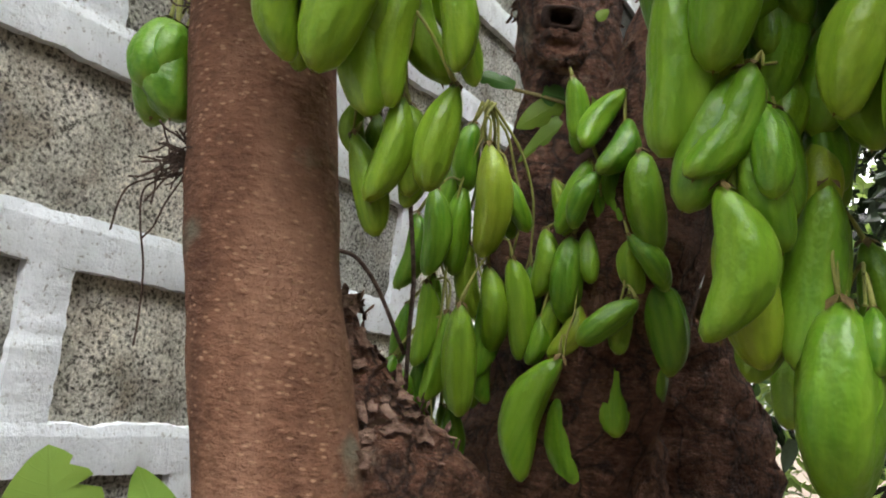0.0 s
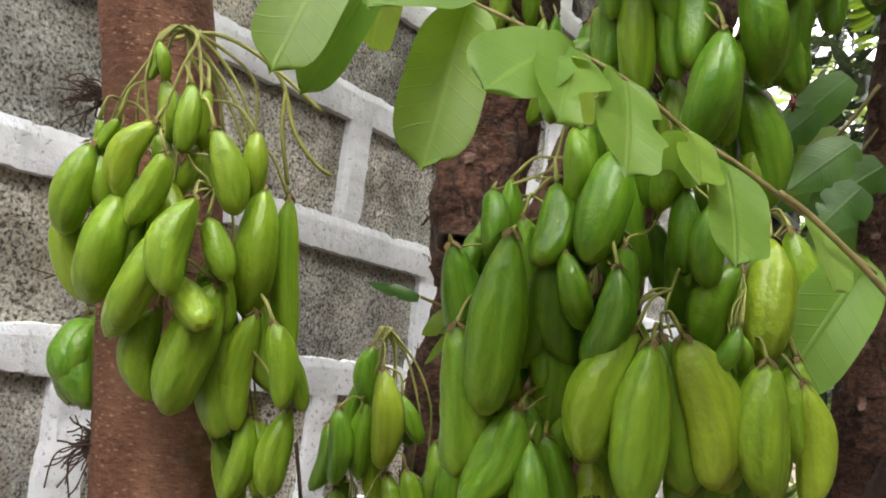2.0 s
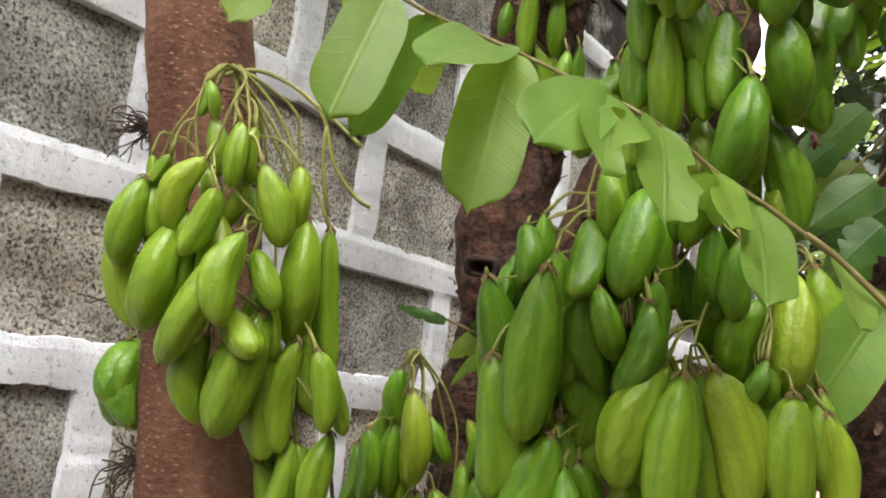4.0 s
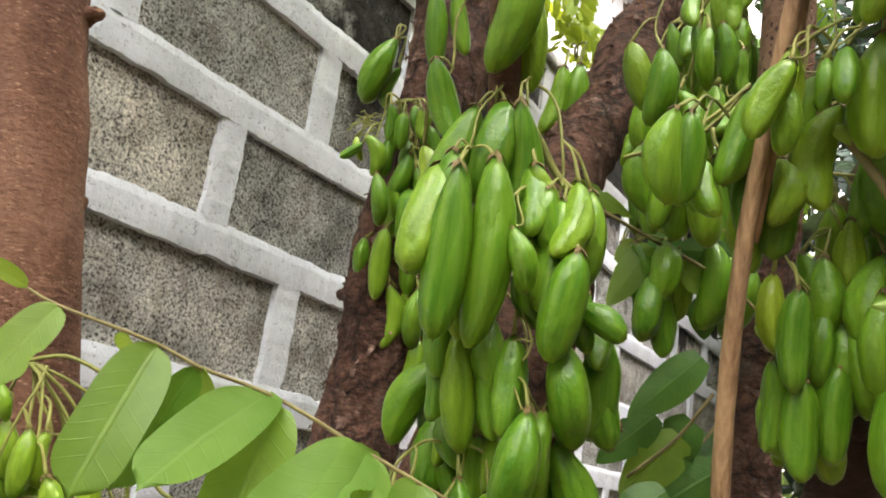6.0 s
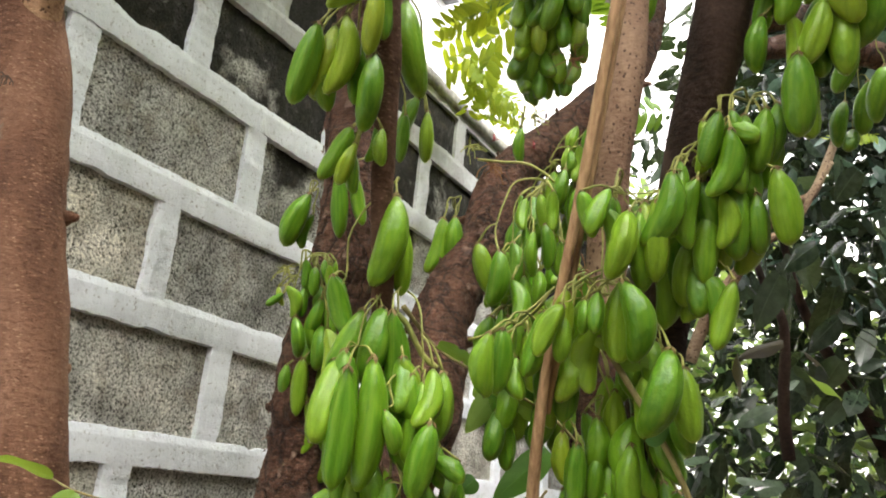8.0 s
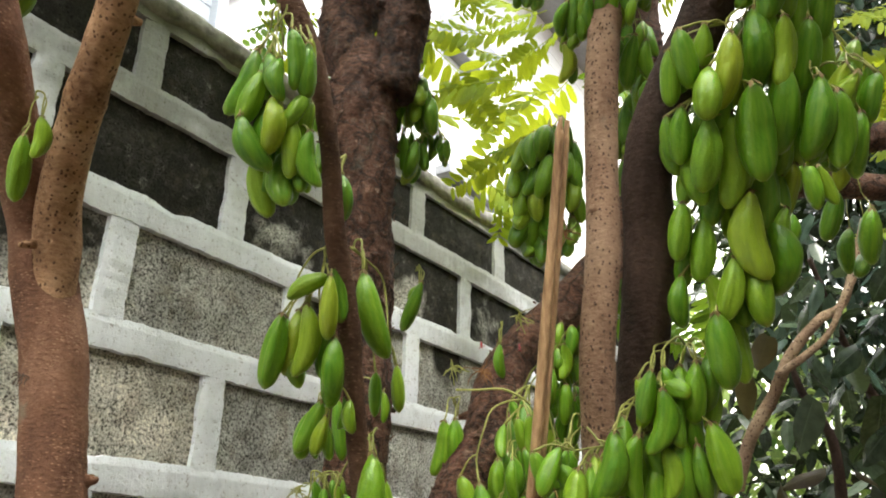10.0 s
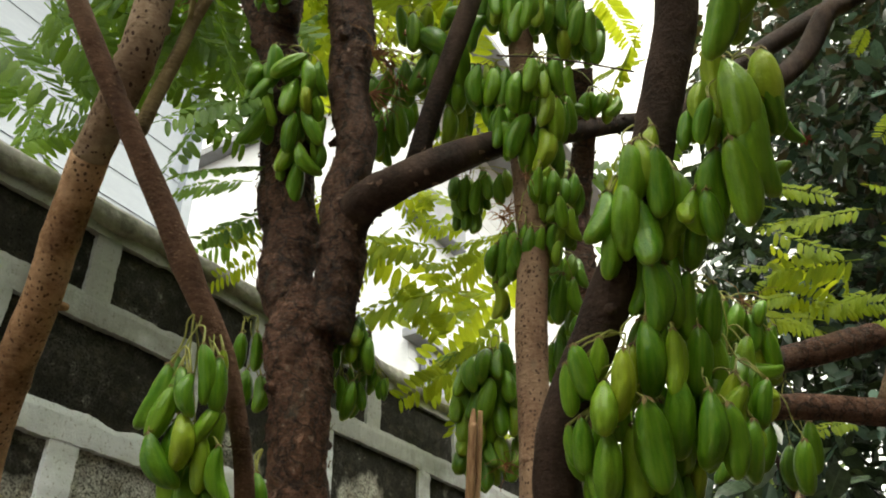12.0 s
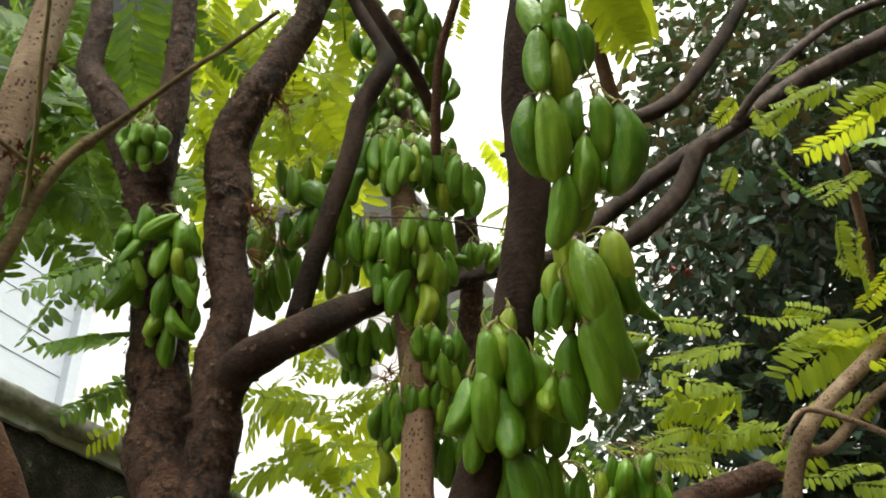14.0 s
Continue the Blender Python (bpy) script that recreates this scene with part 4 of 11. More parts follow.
stem("branch", [(-0.042, -1.082, 1.726, 0.012), (-0.047, -1.109, 1.774, 0.012), (-0.057, -1.141, 1.829, 0.012), (-0.050, -1.181, 1.870, 0.011), (-0.014, -1.240, 1.918, 0.011), (0.030, -1.335, 1.988, 0.010), (0.084, -1.440, 2.051, 0.009)], BARK_PALE, tree, "", 20, 8, 0.14, 21)
stem("branch", [(-0.054, -1.135, 1.824, 0.007), (-0.029, -1.176, 1.829, 0.007), (0.015, -1.248, 1.890, 0.007), (0.073, -1.344, 1.945, 0.006)], BARK_PALE, tree, "", 14, 6, 0.1, 22)
stem("twig", [(-0.107, -1.122, 1.815, 0.003), (-0.118, -1.141, 1.834, 0.004), (-0.118, -1.165, 1.845, 0.004), (-0.090, -1.204, 1.831, 0.004), (-0.058, -1.240, 1.811, 0.004), (-0.015, -1.284, 1.784, 0.003)], BARK_PALE, tree, "", 8, 5, 0.03, 23)
stem("branch", [(-0.009, -1.087, 2.560, 0.0160), (-0.035, -1.078, 2.585, 0.0150), (-0.073, -1.082, 2.618, 0.0140), (-0.122, -1.091, 2.660, 0.0130), (-0.178, -1.110, 2.702, 0.0120), (-0.251, -1.130, 2.753, 0.0110)], BARK_THIN, tree, "", 12, 5, 0.1, 91)
stem("branch", [(-0.506, -0.884, 2.109, 0.0065), (-0.538, -0.904, 2.141, 0.0062), (-0.572, -0.928, 2.173, 0.0059), (-0.594, -0.951, 2.195, 0.0056), (-0.616, -0.978, 2.214, 0.0053), (-0.641, -0.999, 2.232, 0.0050)], BARK_THIN, tree, "", 10, 5, 0.06, 92)
stem("twig", [(-0.898, -0.759, 1.806, 0.0019), (-0.916, -0.754, 1.812, 0.0018), (-0.940, -0.748, 1.819, 0.0016), (-0.962, -0.741, 1.823, 0.0014), (-0.990, -0.734, 1.828, 0.0013)], BARK_OLIVE, tree, "", 8, 5, 0.05, 93)
stem("twig", [(-0.898, -0.752, 1.779, 0.0019), (-0.909, -0.764, 1.796, 0.0018), (-0.924, -0.780, 1.817, 0.0017), (-0.945, -0.800, 1.841, 0.0016), (-0.963, -0.819, 1.862, 0.0015), (-0.980, -0.835, 1.877, 0.0014)], TWIG, tree, "thin green twig", 8, 5, 0.04, 94)
stem("twig", [(0.249, -1.434, 2.487, 0.008), (0.301, -1.425, 2.426, 0.009), (0.358, -1.412, 2.357, 0.009), (0.426, -1.386, 2.272, 0.008)], BARK_THIN, tree, "", 8, 5, 0.03, 24)

stick = tagged(new("dry_stick"), "long dry split stick leaning in the tree", "stick")
stem("shaft", [(-0.480, -0.740, 0.700, 0.005), (-0.570, -0.767, 1.020, 0.0042), (-0.592, -0.768, 1.108, 0.004), (-0.632, -0.782, 1.225, 0.0034), (-0.664, -0.815, 1.380, 0.0034), (-0.686, -0.842, 1.525, 0.003), (-0.688, -0.844, 1.540, 0.003), (-0.689, -0.846, 1.552, 0.001)], DRY_WOOD, stick, "", 10, 6, 0.12, 40)
stem("splinter", [(-0.626, -0.784, 1.225, 0.002), (-0.658, -0.817, 1.380, 0.002), (-0.680, -0.844, 1.525, 0.002), (-0.682, -0.846, 1.540, 0.002), (-0.683, -0.848, 1.552, 0.002)], DRY_WOOD, stick, "thin splinter split off the shaft", 6, 6, 0.1, 41)

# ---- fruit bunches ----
bunch(tree, (-0.730, -0.518, 1.145), [(-0.741, -0.517, 1.135, -0.737, -0.520, 1.121, 0.006), (-0.747, -0.509, 1.102, -0.749, -0.503, 1.091, 0.006), (-0.751, -0.501, 1.092, -0.751, -0.492, 1.058, 0.015), (-0.741, -0.523, 1.102, -0.744, -0.511, 1.073, 0.013), (-0.733, -0.531, 1.119, -0.732, -0.530, 1.093, 0.011), (-0.722, -0.527, 1.099, -0.723, -0.520, 1.078, 0.009), (-0.741, -0.533, 1.089, -0.743, -0.522, 1.063, 0.012), (-0.728, -0.542, 1.102, -0.718, -0.549, 1.072, 0.014), (-0.741, -0.511, 1.076, -0.740, -0.500, 1.033, 0.019), (-0.734, -0.536, 1.067, -0.740, -0.516, 1.021, 0.016), (-0.735, -0.545, 1.073, -0.740, -0.542, 1.038, 0.016), (-0.725, -0.542, 1.068, -0.721, -0.553, 1.046, 0.011), (-0.705, -0.548, 1.085, -0.699, -0.543, 1.035, 0.019)], sun_yellow=True)
bunch(tree, (-0.730, -0.518, 1.145), [(-0.692, -0.550, 1.083, -0.681, -0.550, 1.025, 0.013), (-0.725, -0.528, 1.045, -0.728, -0.553, 1.028, 0.014), (-0.725, -0.522, 1.033, -0.722, -0.518, 0.999, 0.015), (-0.718, -0.545, 1.044, -0.720, -0.530, 0.996, 0.021), (-0.701, -0.550, 1.035, -0.698, -0.542, 0.992, 0.015), (-0.704, -0.563, 1.032, -0.696, -0.566, 1.002, 0.012), (-0.687, -0.561, 1.000, -0.686, -0.554, 0.967, 0.014), (-0.692, -0.544, 0.996, -0.690, -0.537, 0.962, 0.012), (-0.685, -0.524, 0.999, -0.681, -0.524, 0.978, 0.009), (-0.740, -0.515, 1.135, -0.739, -0.513, 1.121, 0.005), (-0.749, -0.500, 1.102, -0.746, -0.500, 1.091, 0.005), (-0.744, -0.498, 1.095, -0.736, -0.501, 1.063, 0.014), (-0.732, -0.514, 1.101, -0.726, -0.515, 1.075, 0.011)], sun_yellow=True)
bunch(tree, (-0.730, -0.518, 1.145), [(-0.734, -0.515, 1.122, -0.728, -0.518, 1.099, 0.010), (-0.726, -0.532, 1.119, -0.723, -0.530, 1.097, 0.010), (-0.715, -0.521, 1.098, -0.710, -0.524, 1.081, 0.007), (-0.740, -0.515, 1.081, -0.738, -0.512, 1.058, 0.010), (-0.711, -0.546, 1.106, -0.707, -0.545, 1.079, 0.011), (-0.746, -0.481, 1.072, -0.733, -0.489, 1.034, 0.017), (-0.739, -0.513, 1.077, -0.737, -0.506, 1.037, 0.015), (-0.728, -0.520, 1.083, -0.722, -0.517, 1.039, 0.017), (-0.689, -0.535, 1.073, -0.678, -0.538, 1.028, 0.010), (-0.717, -0.541, 1.054, -0.710, -0.544, 1.028, 0.011), (-0.712, -0.518, 1.029, -0.709, -0.514, 1.001, 0.012), (-0.711, -0.532, 1.039, -0.698, -0.537, 0.989, 0.022), (-0.713, -0.533, 1.053, -0.702, -0.538, 1.010, 0.019)], sun_yellow=True)
bunch(tree, (-0.730, -0.518, 1.145), [(-0.696, -0.544, 1.043, -0.683, -0.553, 1.004, 0.015), (-0.694, -0.561, 1.024, -0.686, -0.567, 1.001, 0.009), (-0.684, -0.542, 0.988, -0.678, -0.544, 0.963, 0.011), (-0.688, -0.545, 0.994, -0.682, -0.546, 0.966, 0.012), (-0.691, -0.527, 0.984, -0.680, -0.534, 0.953, 0.012), (-0.677, -0.526, 0.996, -0.674, -0.525, 0.977, 0.008)], sun_yellow=True)
bunch(tree, (-0.689, -0.438, 1.037), [(-0.694, -0.439, 1.029, -0.703, -0.444, 0.990, 0.023), (-0.696, -0.450, 1.025, -0.704, -0.455, 0.989, 0.022), (-0.702, -0.443, 1.027, -0.710, -0.448, 0.998, 0.021)])
bunch(tree, (-0.568, -0.515, 1.042), [(-0.573, -0.519, 1.019, -0.563, -0.519, 0.969, 0.018), (-0.580, -0.497, 0.996, -0.573, -0.496, 0.957, 0.014), (-0.561, -0.525, 1.006, -0.552, -0.534, 0.983, 0.011), (-0.569, -0.493, 0.953, -0.563, -0.490, 0.915, 0.013), (-0.571, -0.513, 0.943, -0.561, -0.514, 0.895, 0.017), (-0.557, -0.518, 0.964, -0.548, -0.521, 0.925, 0.014), (-0.557, -0.530, 0.968, -0.546, -0.535, 0.924, 0.014), (-0.531, -0.537, 0.945, -0.527, -0.535, 0.917, 0.011), (-0.558, -0.488, 0.916, -0.553, -0.485, 0.877, 0.015), (-0.537, -0.515, 0.926, -0.543, -0.516, 0.901, 0.012), (-0.558, -0.500, 0.886, -0.551, -0.499, 0.851, 0.015), (-0.541, -0.499, 0.896, -0.540, -0.505, 0.872, 0.011), (-0.567, -0.479, 0.917, -0.573, -0.478, 0.893, 0.012)])
bunch(tree, (-0.568, -0.515, 1.042), [(-0.570, -0.508, 1.031, -0.565, -0.505, 1.000, 0.014), (-0.566, -0.505, 1.001, -0.560, -0.501, 0.960, 0.014), (-0.571, -0.484, 0.986, -0.568, -0.478, 0.950, 0.013), (-0.567, -0.499, 1.011, -0.563, -0.493, 0.975, 0.013), (-0.554, -0.521, 1.002, -0.548, -0.524, 0.980, 0.010), (-0.560, -0.491, 0.958, -0.553, -0.492, 0.926, 0.011), (-0.562, -0.480, 0.943, -0.559, -0.475, 0.913, 0.010), (-0.562, -0.502, 0.940, -0.558, -0.495, 0.899, 0.014), (-0.554, -0.518, 0.953, -0.549, -0.513, 0.911, 0.015), (-0.554, -0.505, 0.975, -0.546, -0.509, 0.940, 0.012), (-0.539, -0.533, 0.968, -0.532, -0.531, 0.924, 0.014), (-0.526, -0.531, 0.944, -0.523, -0.527, 0.917, 0.010), (-0.531, -0.524, 0.947, -0.524, -0.528, 0.920, 0.010)])
bunch(tree, (-0.568, -0.515, 1.042), [(-0.555, -0.470, 0.909, -0.547, -0.472, 0.871, 0.015), (-0.548, -0.493, 0.926, -0.545, -0.487, 0.891, 0.014), (-0.542, -0.503, 0.922, -0.535, -0.508, 0.898, 0.011), (-0.550, -0.483, 0.877, -0.542, -0.485, 0.842, 0.015), (-0.538, -0.498, 0.893, -0.535, -0.494, 0.867, 0.011), (-0.539, -0.493, 0.897, -0.534, -0.494, 0.876, 0.009), (-0.565, -0.479, 0.912, -0.558, -0.484, 0.889, 0.011)])
bunch(tree, (-0.541, -0.573, 0.989), [(-0.557, -0.558, 0.924, -0.556, -0.542, 0.872, 0.019), (-0.542, -0.576, 0.943, -0.532, -0.578, 0.895, 0.021), (-0.557, -0.563, 1.015, -0.557, -0.552, 0.982, 0.012), (-0.563, -0.570, 1.008, -0.564, -0.560, 0.983, 0.011), (-0.554, -0.557, 0.980, -0.547, -0.555, 0.942, 0.016), (-0.550, -0.563, 0.984, -0.552, -0.567, 0.960, 0.011), (-0.546, -0.561, 0.951, -0.546, -0.551, 0.925, 0.012), (-0.554, -0.590, 0.952, -0.562, -0.568, 0.932, 0.013), (-0.556, -0.584, 0.981, -0.544, -0.600, 0.960, 0.012), (-0.563, -0.588, 1.017, -0.552, -0.595, 0.976, 0.018), (-0.536, -0.587, 0.972, -0.520, -0.599, 0.925, 0.022), (-0.552, -0.579, 1.036, -0.566, -0.573, 1.007, 0.014), (-0.556, -0.576, 1.049, -0.566, -0.562, 1.020, 0.014)])
bunch(tree, (-0.541, -0.573, 0.989), [(-0.548, -0.544, 0.943, -0.546, -0.540, 0.921, 0.010), (-0.540, -0.554, 0.932, -0.529, -0.560, 0.893, 0.016), (-0.543, -0.555, 0.909, -0.533, -0.561, 0.870, 0.016), (-0.524, -0.585, 0.947, -0.513, -0.591, 0.908, 0.018), (-0.555, -0.546, 1.007, -0.547, -0.553, 0.982, 0.009), (-0.543, -0.564, 1.010, -0.540, -0.558, 0.979, 0.011), (-0.552, -0.567, 1.005, -0.546, -0.571, 0.985, 0.009), (-0.551, -0.543, 0.984, -0.547, -0.540, 0.952, 0.013), (-0.545, -0.550, 0.953, -0.542, -0.546, 0.927, 0.011), (-0.547, -0.584, 0.955, -0.544, -0.580, 0.930, 0.011), (-0.546, -0.585, 0.987, -0.540, -0.585, 0.957, 0.013), (-0.543, -0.595, 0.987, -0.537, -0.596, 0.962, 0.011), (-0.554, -0.575, 1.022, -0.545, -0.579, 0.985, 0.016)])
bunch(tree, (-0.541, -0.573, 0.989), [(-0.557, -0.556, 1.048, -0.553, -0.556, 1.021, 0.011), (-0.563, -0.553, 1.054, -0.556, -0.556, 1.027, 0.012), (-0.538, -0.546, 0.945, -0.536, -0.543, 0.927, 0.008)])
bunch(tree, (-0.624, -0.637, 1.086), [(-0.649, -0.637, 1.068, -0.642, -0.637, 1.030, 0.016), (-0.620, -0.653, 1.064, -0.615, -0.650, 1.032, 0.014), (-0.611, -0.659, 1.063, -0.623, -0.659, 1.025, 0.016), (-0.654, -0.647, 1.061, -0.650, -0.642, 1.027, 0.015), (-0.646, -0.644, 1.061, -0.649, -0.650, 1.021, 0.016), (-0.615, -0.646, 1.058, -0.610, -0.645, 1.026, 0.014), (-0.634, -0.663, 1.056, -0.624, -0.667, 1.010, 0.020), (-0.655, -0.626, 1.047, -0.641, -0.636, 1.003, 0.020), (-0.613, -0.639, 1.042, -0.604, -0.643, 1.005, 0.016), (-0.634, -0.670, 1.040, -0.630, -0.663, 1.000, 0.018), (-0.670, -0.622, 1.038, -0.658, -0.624, 0.986, 0.023)])
bunch(tree, (-0.618, -0.665, 1.054), [(-0.645, -0.677, 1.037, -0.635, -0.679, 0.994, 0.019), (-0.616, -0.654, 1.029, -0.609, -0.653, 0.991, 0.016), (-0.597, -0.656, 1.026, -0.588, -0.662, 0.995, 0.014), (-0.656, -0.644, 1.012, -0.656, -0.629, 0.969, 0.019), (-0.629, -0.664, 0.998, -0.625, -0.660, 0.967, 0.014), (-0.655, -0.648, 0.995, -0.644, -0.656, 0.959, 0.016), (-0.649, -0.638, 0.991, -0.639, -0.646, 0.960, 0.014), (-0.634, -0.667, 0.982, -0.626, -0.662, 0.926, 0.024), (-0.659, -0.640, 0.974, -0.650, -0.641, 0.930, 0.019), (-0.603, -0.678, 0.970, -0.591, -0.685, 0.925, 0.020), (-0.642, -0.640, 0.970, -0.628, -0.651, 0.925, 0.020), (-0.630, -0.651, 0.966, -0.622, -0.648, 0.921, 0.019), (-0.633, -0.672, 0.945, -0.620, -0.675, 0.885, 0.026)])
bunch(tree, (-0.589, -0.673, 0.952), [(-0.632, -0.681, 0.944, -0.636, -0.683, 0.924, 0.009), (-0.633, -0.674, 0.939, -0.628, -0.677, 0.921, 0.008), (-0.570, -0.652, 0.937, -0.578, -0.656, 0.907, 0.015), (-0.565, -0.660, 0.936, -0.559, -0.660, 0.909, 0.012), (-0.563, -0.665, 0.935, -0.558, -0.664, 0.905, 0.013)])
bunch(tree, (-0.624, -0.663, 1.136), [(-0.638, -0.675, 1.123, -0.631, -0.677, 1.092, 0.013), (-0.649, -0.659, 1.120, -0.643, -0.660, 1.094, 0.011), (-0.631, -0.686, 1.119, -0.642, -0.687, 1.090, 0.014), (-0.660, -0.658, 1.116, -0.654, -0.659, 1.088, 0.012), (-0.651, -0.673, 1.109, -0.663, -0.670, 1.066, 0.019), (-0.643, -0.671, 1.106, -0.632, -0.677, 1.066, 0.018), (-0.654, -0.661, 1.100, -0.647, -0.660, 1.063, 0.016), (-0.657, -0.632, 1.098, -0.653, -0.631, 1.074, 0.010), (-0.633, -0.676, 1.097, -0.628, -0.673, 1.062, 0.015), (-0.639, -0.695, 1.096, -0.633, -0.695, 1.066, 0.013), (-0.657, -0.652, 1.095, -0.669, -0.655, 1.063, 0.016), (-0.659, -0.625, 1.093, -0.663, -0.630, 1.070, 0.011), (-0.641, -0.706, 1.091, -0.637, -0.704, 1.062, 0.013)])
bunch(tree, (-0.617, -0.662, 1.101), [(-0.624, -0.690, 1.091, -0.614, -0.692, 1.048, 0.017), (-0.657, -0.628, 1.090, -0.650, -0.632, 1.069, 0.010), (-0.630, -0.664, 1.090, -0.621, -0.670, 1.059, 0.014), (-0.617, -0.676, 1.089, -0.608, -0.681, 1.061, 0.013), (-0.635, -0.697, 1.086, -0.631, -0.696, 1.063, 0.010), (-0.654, -0.637, 1.083, -0.644, -0.642, 1.046, 0.017), (-0.656, -0.620, 1.081, -0.652, -0.619, 1.060, 0.009), (-0.654, -0.623, 1.081, -0.652, -0.620, 1.065, 0.007), (-0.654, -0.617, 1.078, -0.660, -0.619, 1.060, 0.009), (-0.657, -0.659, 1.073, -0.650, -0.657, 1.031, 0.018), (-0.655, -0.680, 1.072, -0.651, -0.678, 1.040, 0.014), (-0.675, -0.644, 1.072, -0.668, -0.637, 1.010, 0.023), (-0.668, -0.615, 1.069, -0.652, -0.626, 1.016, 0.020)])
bunch(tree, (-0.640, -0.647, 1.078), [(-0.665, -0.661, 1.068, -0.656, -0.667, 1.042, 0.012), (-0.663, -0.681, 1.063, -0.661, -0.673, 1.030, 0.015), (-0.644, -0.641, 1.061, -0.636, -0.642, 1.021, 0.013), (-0.647, -0.649, 1.053, -0.639, -0.647, 1.004, 0.018), (-0.641, -0.630, 1.049, -0.634, -0.632, 1.018, 0.010)])
bunch(tree, (-0.602, -0.712, 1.096), [(-0.614, -0.727, 1.086, -0.603, -0.732, 1.047, 0.017), (-0.604, -0.728, 1.082, -0.591, -0.737, 1.043, 0.018), (-0.617, -0.721, 1.082, -0.626, -0.722, 1.038, 0.020), (-0.628, -0.712, 1.071, -0.627, -0.702, 1.038, 0.015), (-0.616, -0.713, 1.070, -0.611, -0.710, 1.039, 0.014), (-0.647, -0.680, 1.050, -0.636, -0.686, 1.012, 0.017), (-0.644, -0.718, 1.047, -0.645, -0.710, 1.030, 0.008), (-0.640, -0.715, 1.046, -0.635, -0.718, 1.032, 0.006), (-0.656, -0.686, 1.042, -0.657, -0.670, 0.998, 0.019), (-0.646, -0.692, 1.041, -0.631, -0.700, 0.990, 0.020), (-0.648, -0.678, 1.041, -0.638, -0.683, 1.006, 0.016), (-0.652, -0.702, 1.041, -0.637, -0.712, 0.995, 0.021), (-0.620, -0.732, 1.039, -0.613, -0.734, 1.004, 0.015)])
bunch(tree, (-0.609, -0.703, 1.045), [(-0.630, -0.718, 1.038, -0.627, -0.716, 1.020, 0.008), (-0.660, -0.694, 1.038, -0.653, -0.689, 0.985, 0.020), (-0.624, -0.713, 1.037, -0.623, -0.710, 1.020, 0.007), (-0.637, -0.726, 1.036, -0.628, -0.726, 0.992, 0.019), (-0.632, -0.713, 1.035, -0.625, -0.711, 0.992, 0.018), (-0.622, -0.735, 1.031, -0.612, -0.738, 0.991, 0.014), (-0.624, -0.712, 1.027, -0.614, -0.714, 0.985, 0.019), (-0.629, -0.654, 1.023, -0.636, -0.649, 0.990, 0.015), (-0.609, -0.727, 1.020, -0.605, -0.722, 0.985, 0.012), (-0.598, -0.705, 1.018, -0.595, -0.699, 0.985, 0.014), (-0.651, -0.644, 1.016, -0.646, -0.641, 0.985, 0.013), (-0.607, -0.697, 1.015, -0.617, -0.694, 0.981, 0.017), (-0.662, -0.647, 1.011, -0.664, -0.633, 0.976, 0.016)])
bunch(tree, (-0.613, -0.652, 1.014), [(-0.625, -0.664, 1.009, -0.628, -0.669, 0.981, 0.014), (-0.618, -0.674, 1.007, -0.616, -0.669, 0.980, 0.012), (-0.648, -0.652, 1.002, -0.638, -0.658, 0.972, 0.014), (-0.657, -0.650, 1.000, -0.658, -0.655, 0.972, 0.013), (-0.652, -0.644, 0.995, -0.650, -0.641, 0.970, 0.011)])
bunch(tree, (-0.645, -0.690, 1.297), [(-0.663, -0.696, 1.277, -0.646, -0.695, 1.214, 0.017), (-0.657, -0.703, 1.251, -0.645, -0.706, 1.216, 0.016), (-0.677, -0.675, 1.251, -0.666, -0.672, 1.206, 0.020), (-0.654, -0.699, 1.251, -0.661, -0.706, 1.219, 0.014), (-0.677, -0.695, 1.246, -0.663, -0.687, 1.175, 0.019), (-0.636, -0.720, 1.246, -0.629, -0.715, 1.206, 0.018), (-0.645, -0.718, 1.246, -0.657, -0.717, 1.211, 0.015), (-0.677, -0.670, 1.245, -0.688, -0.669, 1.198, 0.020), (-0.655, -0.709, 1.241, -0.646, -0.711, 1.213, 0.013), (-0.647, -0.713, 1.238, -0.649, -0.709, 1.192, 0.019), (-0.690, -0.686, 1.238, -0.678, -0.678, 1.175, 0.019), (-0.675, -0.674, 1.234, -0.657, -0.678, 1.179, 0.015), (-0.648, -0.706, 1.219, -0.639, -0.705, 1.185, 0.015)])
bunch(tree, (-0.638, -0.701, 1.235), [(-0.673, -0.703, 1.218, -0.663, -0.708, 1.195, 0.011), (-0.656, -0.725, 1.213, -0.651, -0.715, 1.172, 0.018), (-0.635, -0.722, 1.202, -0.630, -0.721, 1.179, 0.010), (-0.617, -0.726, 1.196, -0.627, -0.725, 1.173, 0.011), (-0.640, -0.720, 1.195, -0.636, -0.739, 1.184, 0.012), (-0.646, -0.682, 1.191, -0.633, -0.688, 1.155, 0.017), (-0.617, -0.724, 1.189, -0.608, -0.719, 1.147, 0.018), (-0.639, -0.714, 1.181, -0.626, -0.718, 1.141, 0.018), (-0.645, -0.696, 1.181, -0.646, -0.696, 1.142, 0.016), (-0.619, -0.719, 1.180, -0.605, -0.725, 1.144, 0.017), (-0.648, -0.686, 1.171, -0.638, -0.688, 1.141, 0.013), (-0.635, -0.709, 1.154, -0.628, -0.704, 1.118, 0.016), (-0.652, -0.709, 1.151, -0.647, -0.700, 1.111, 0.018)])
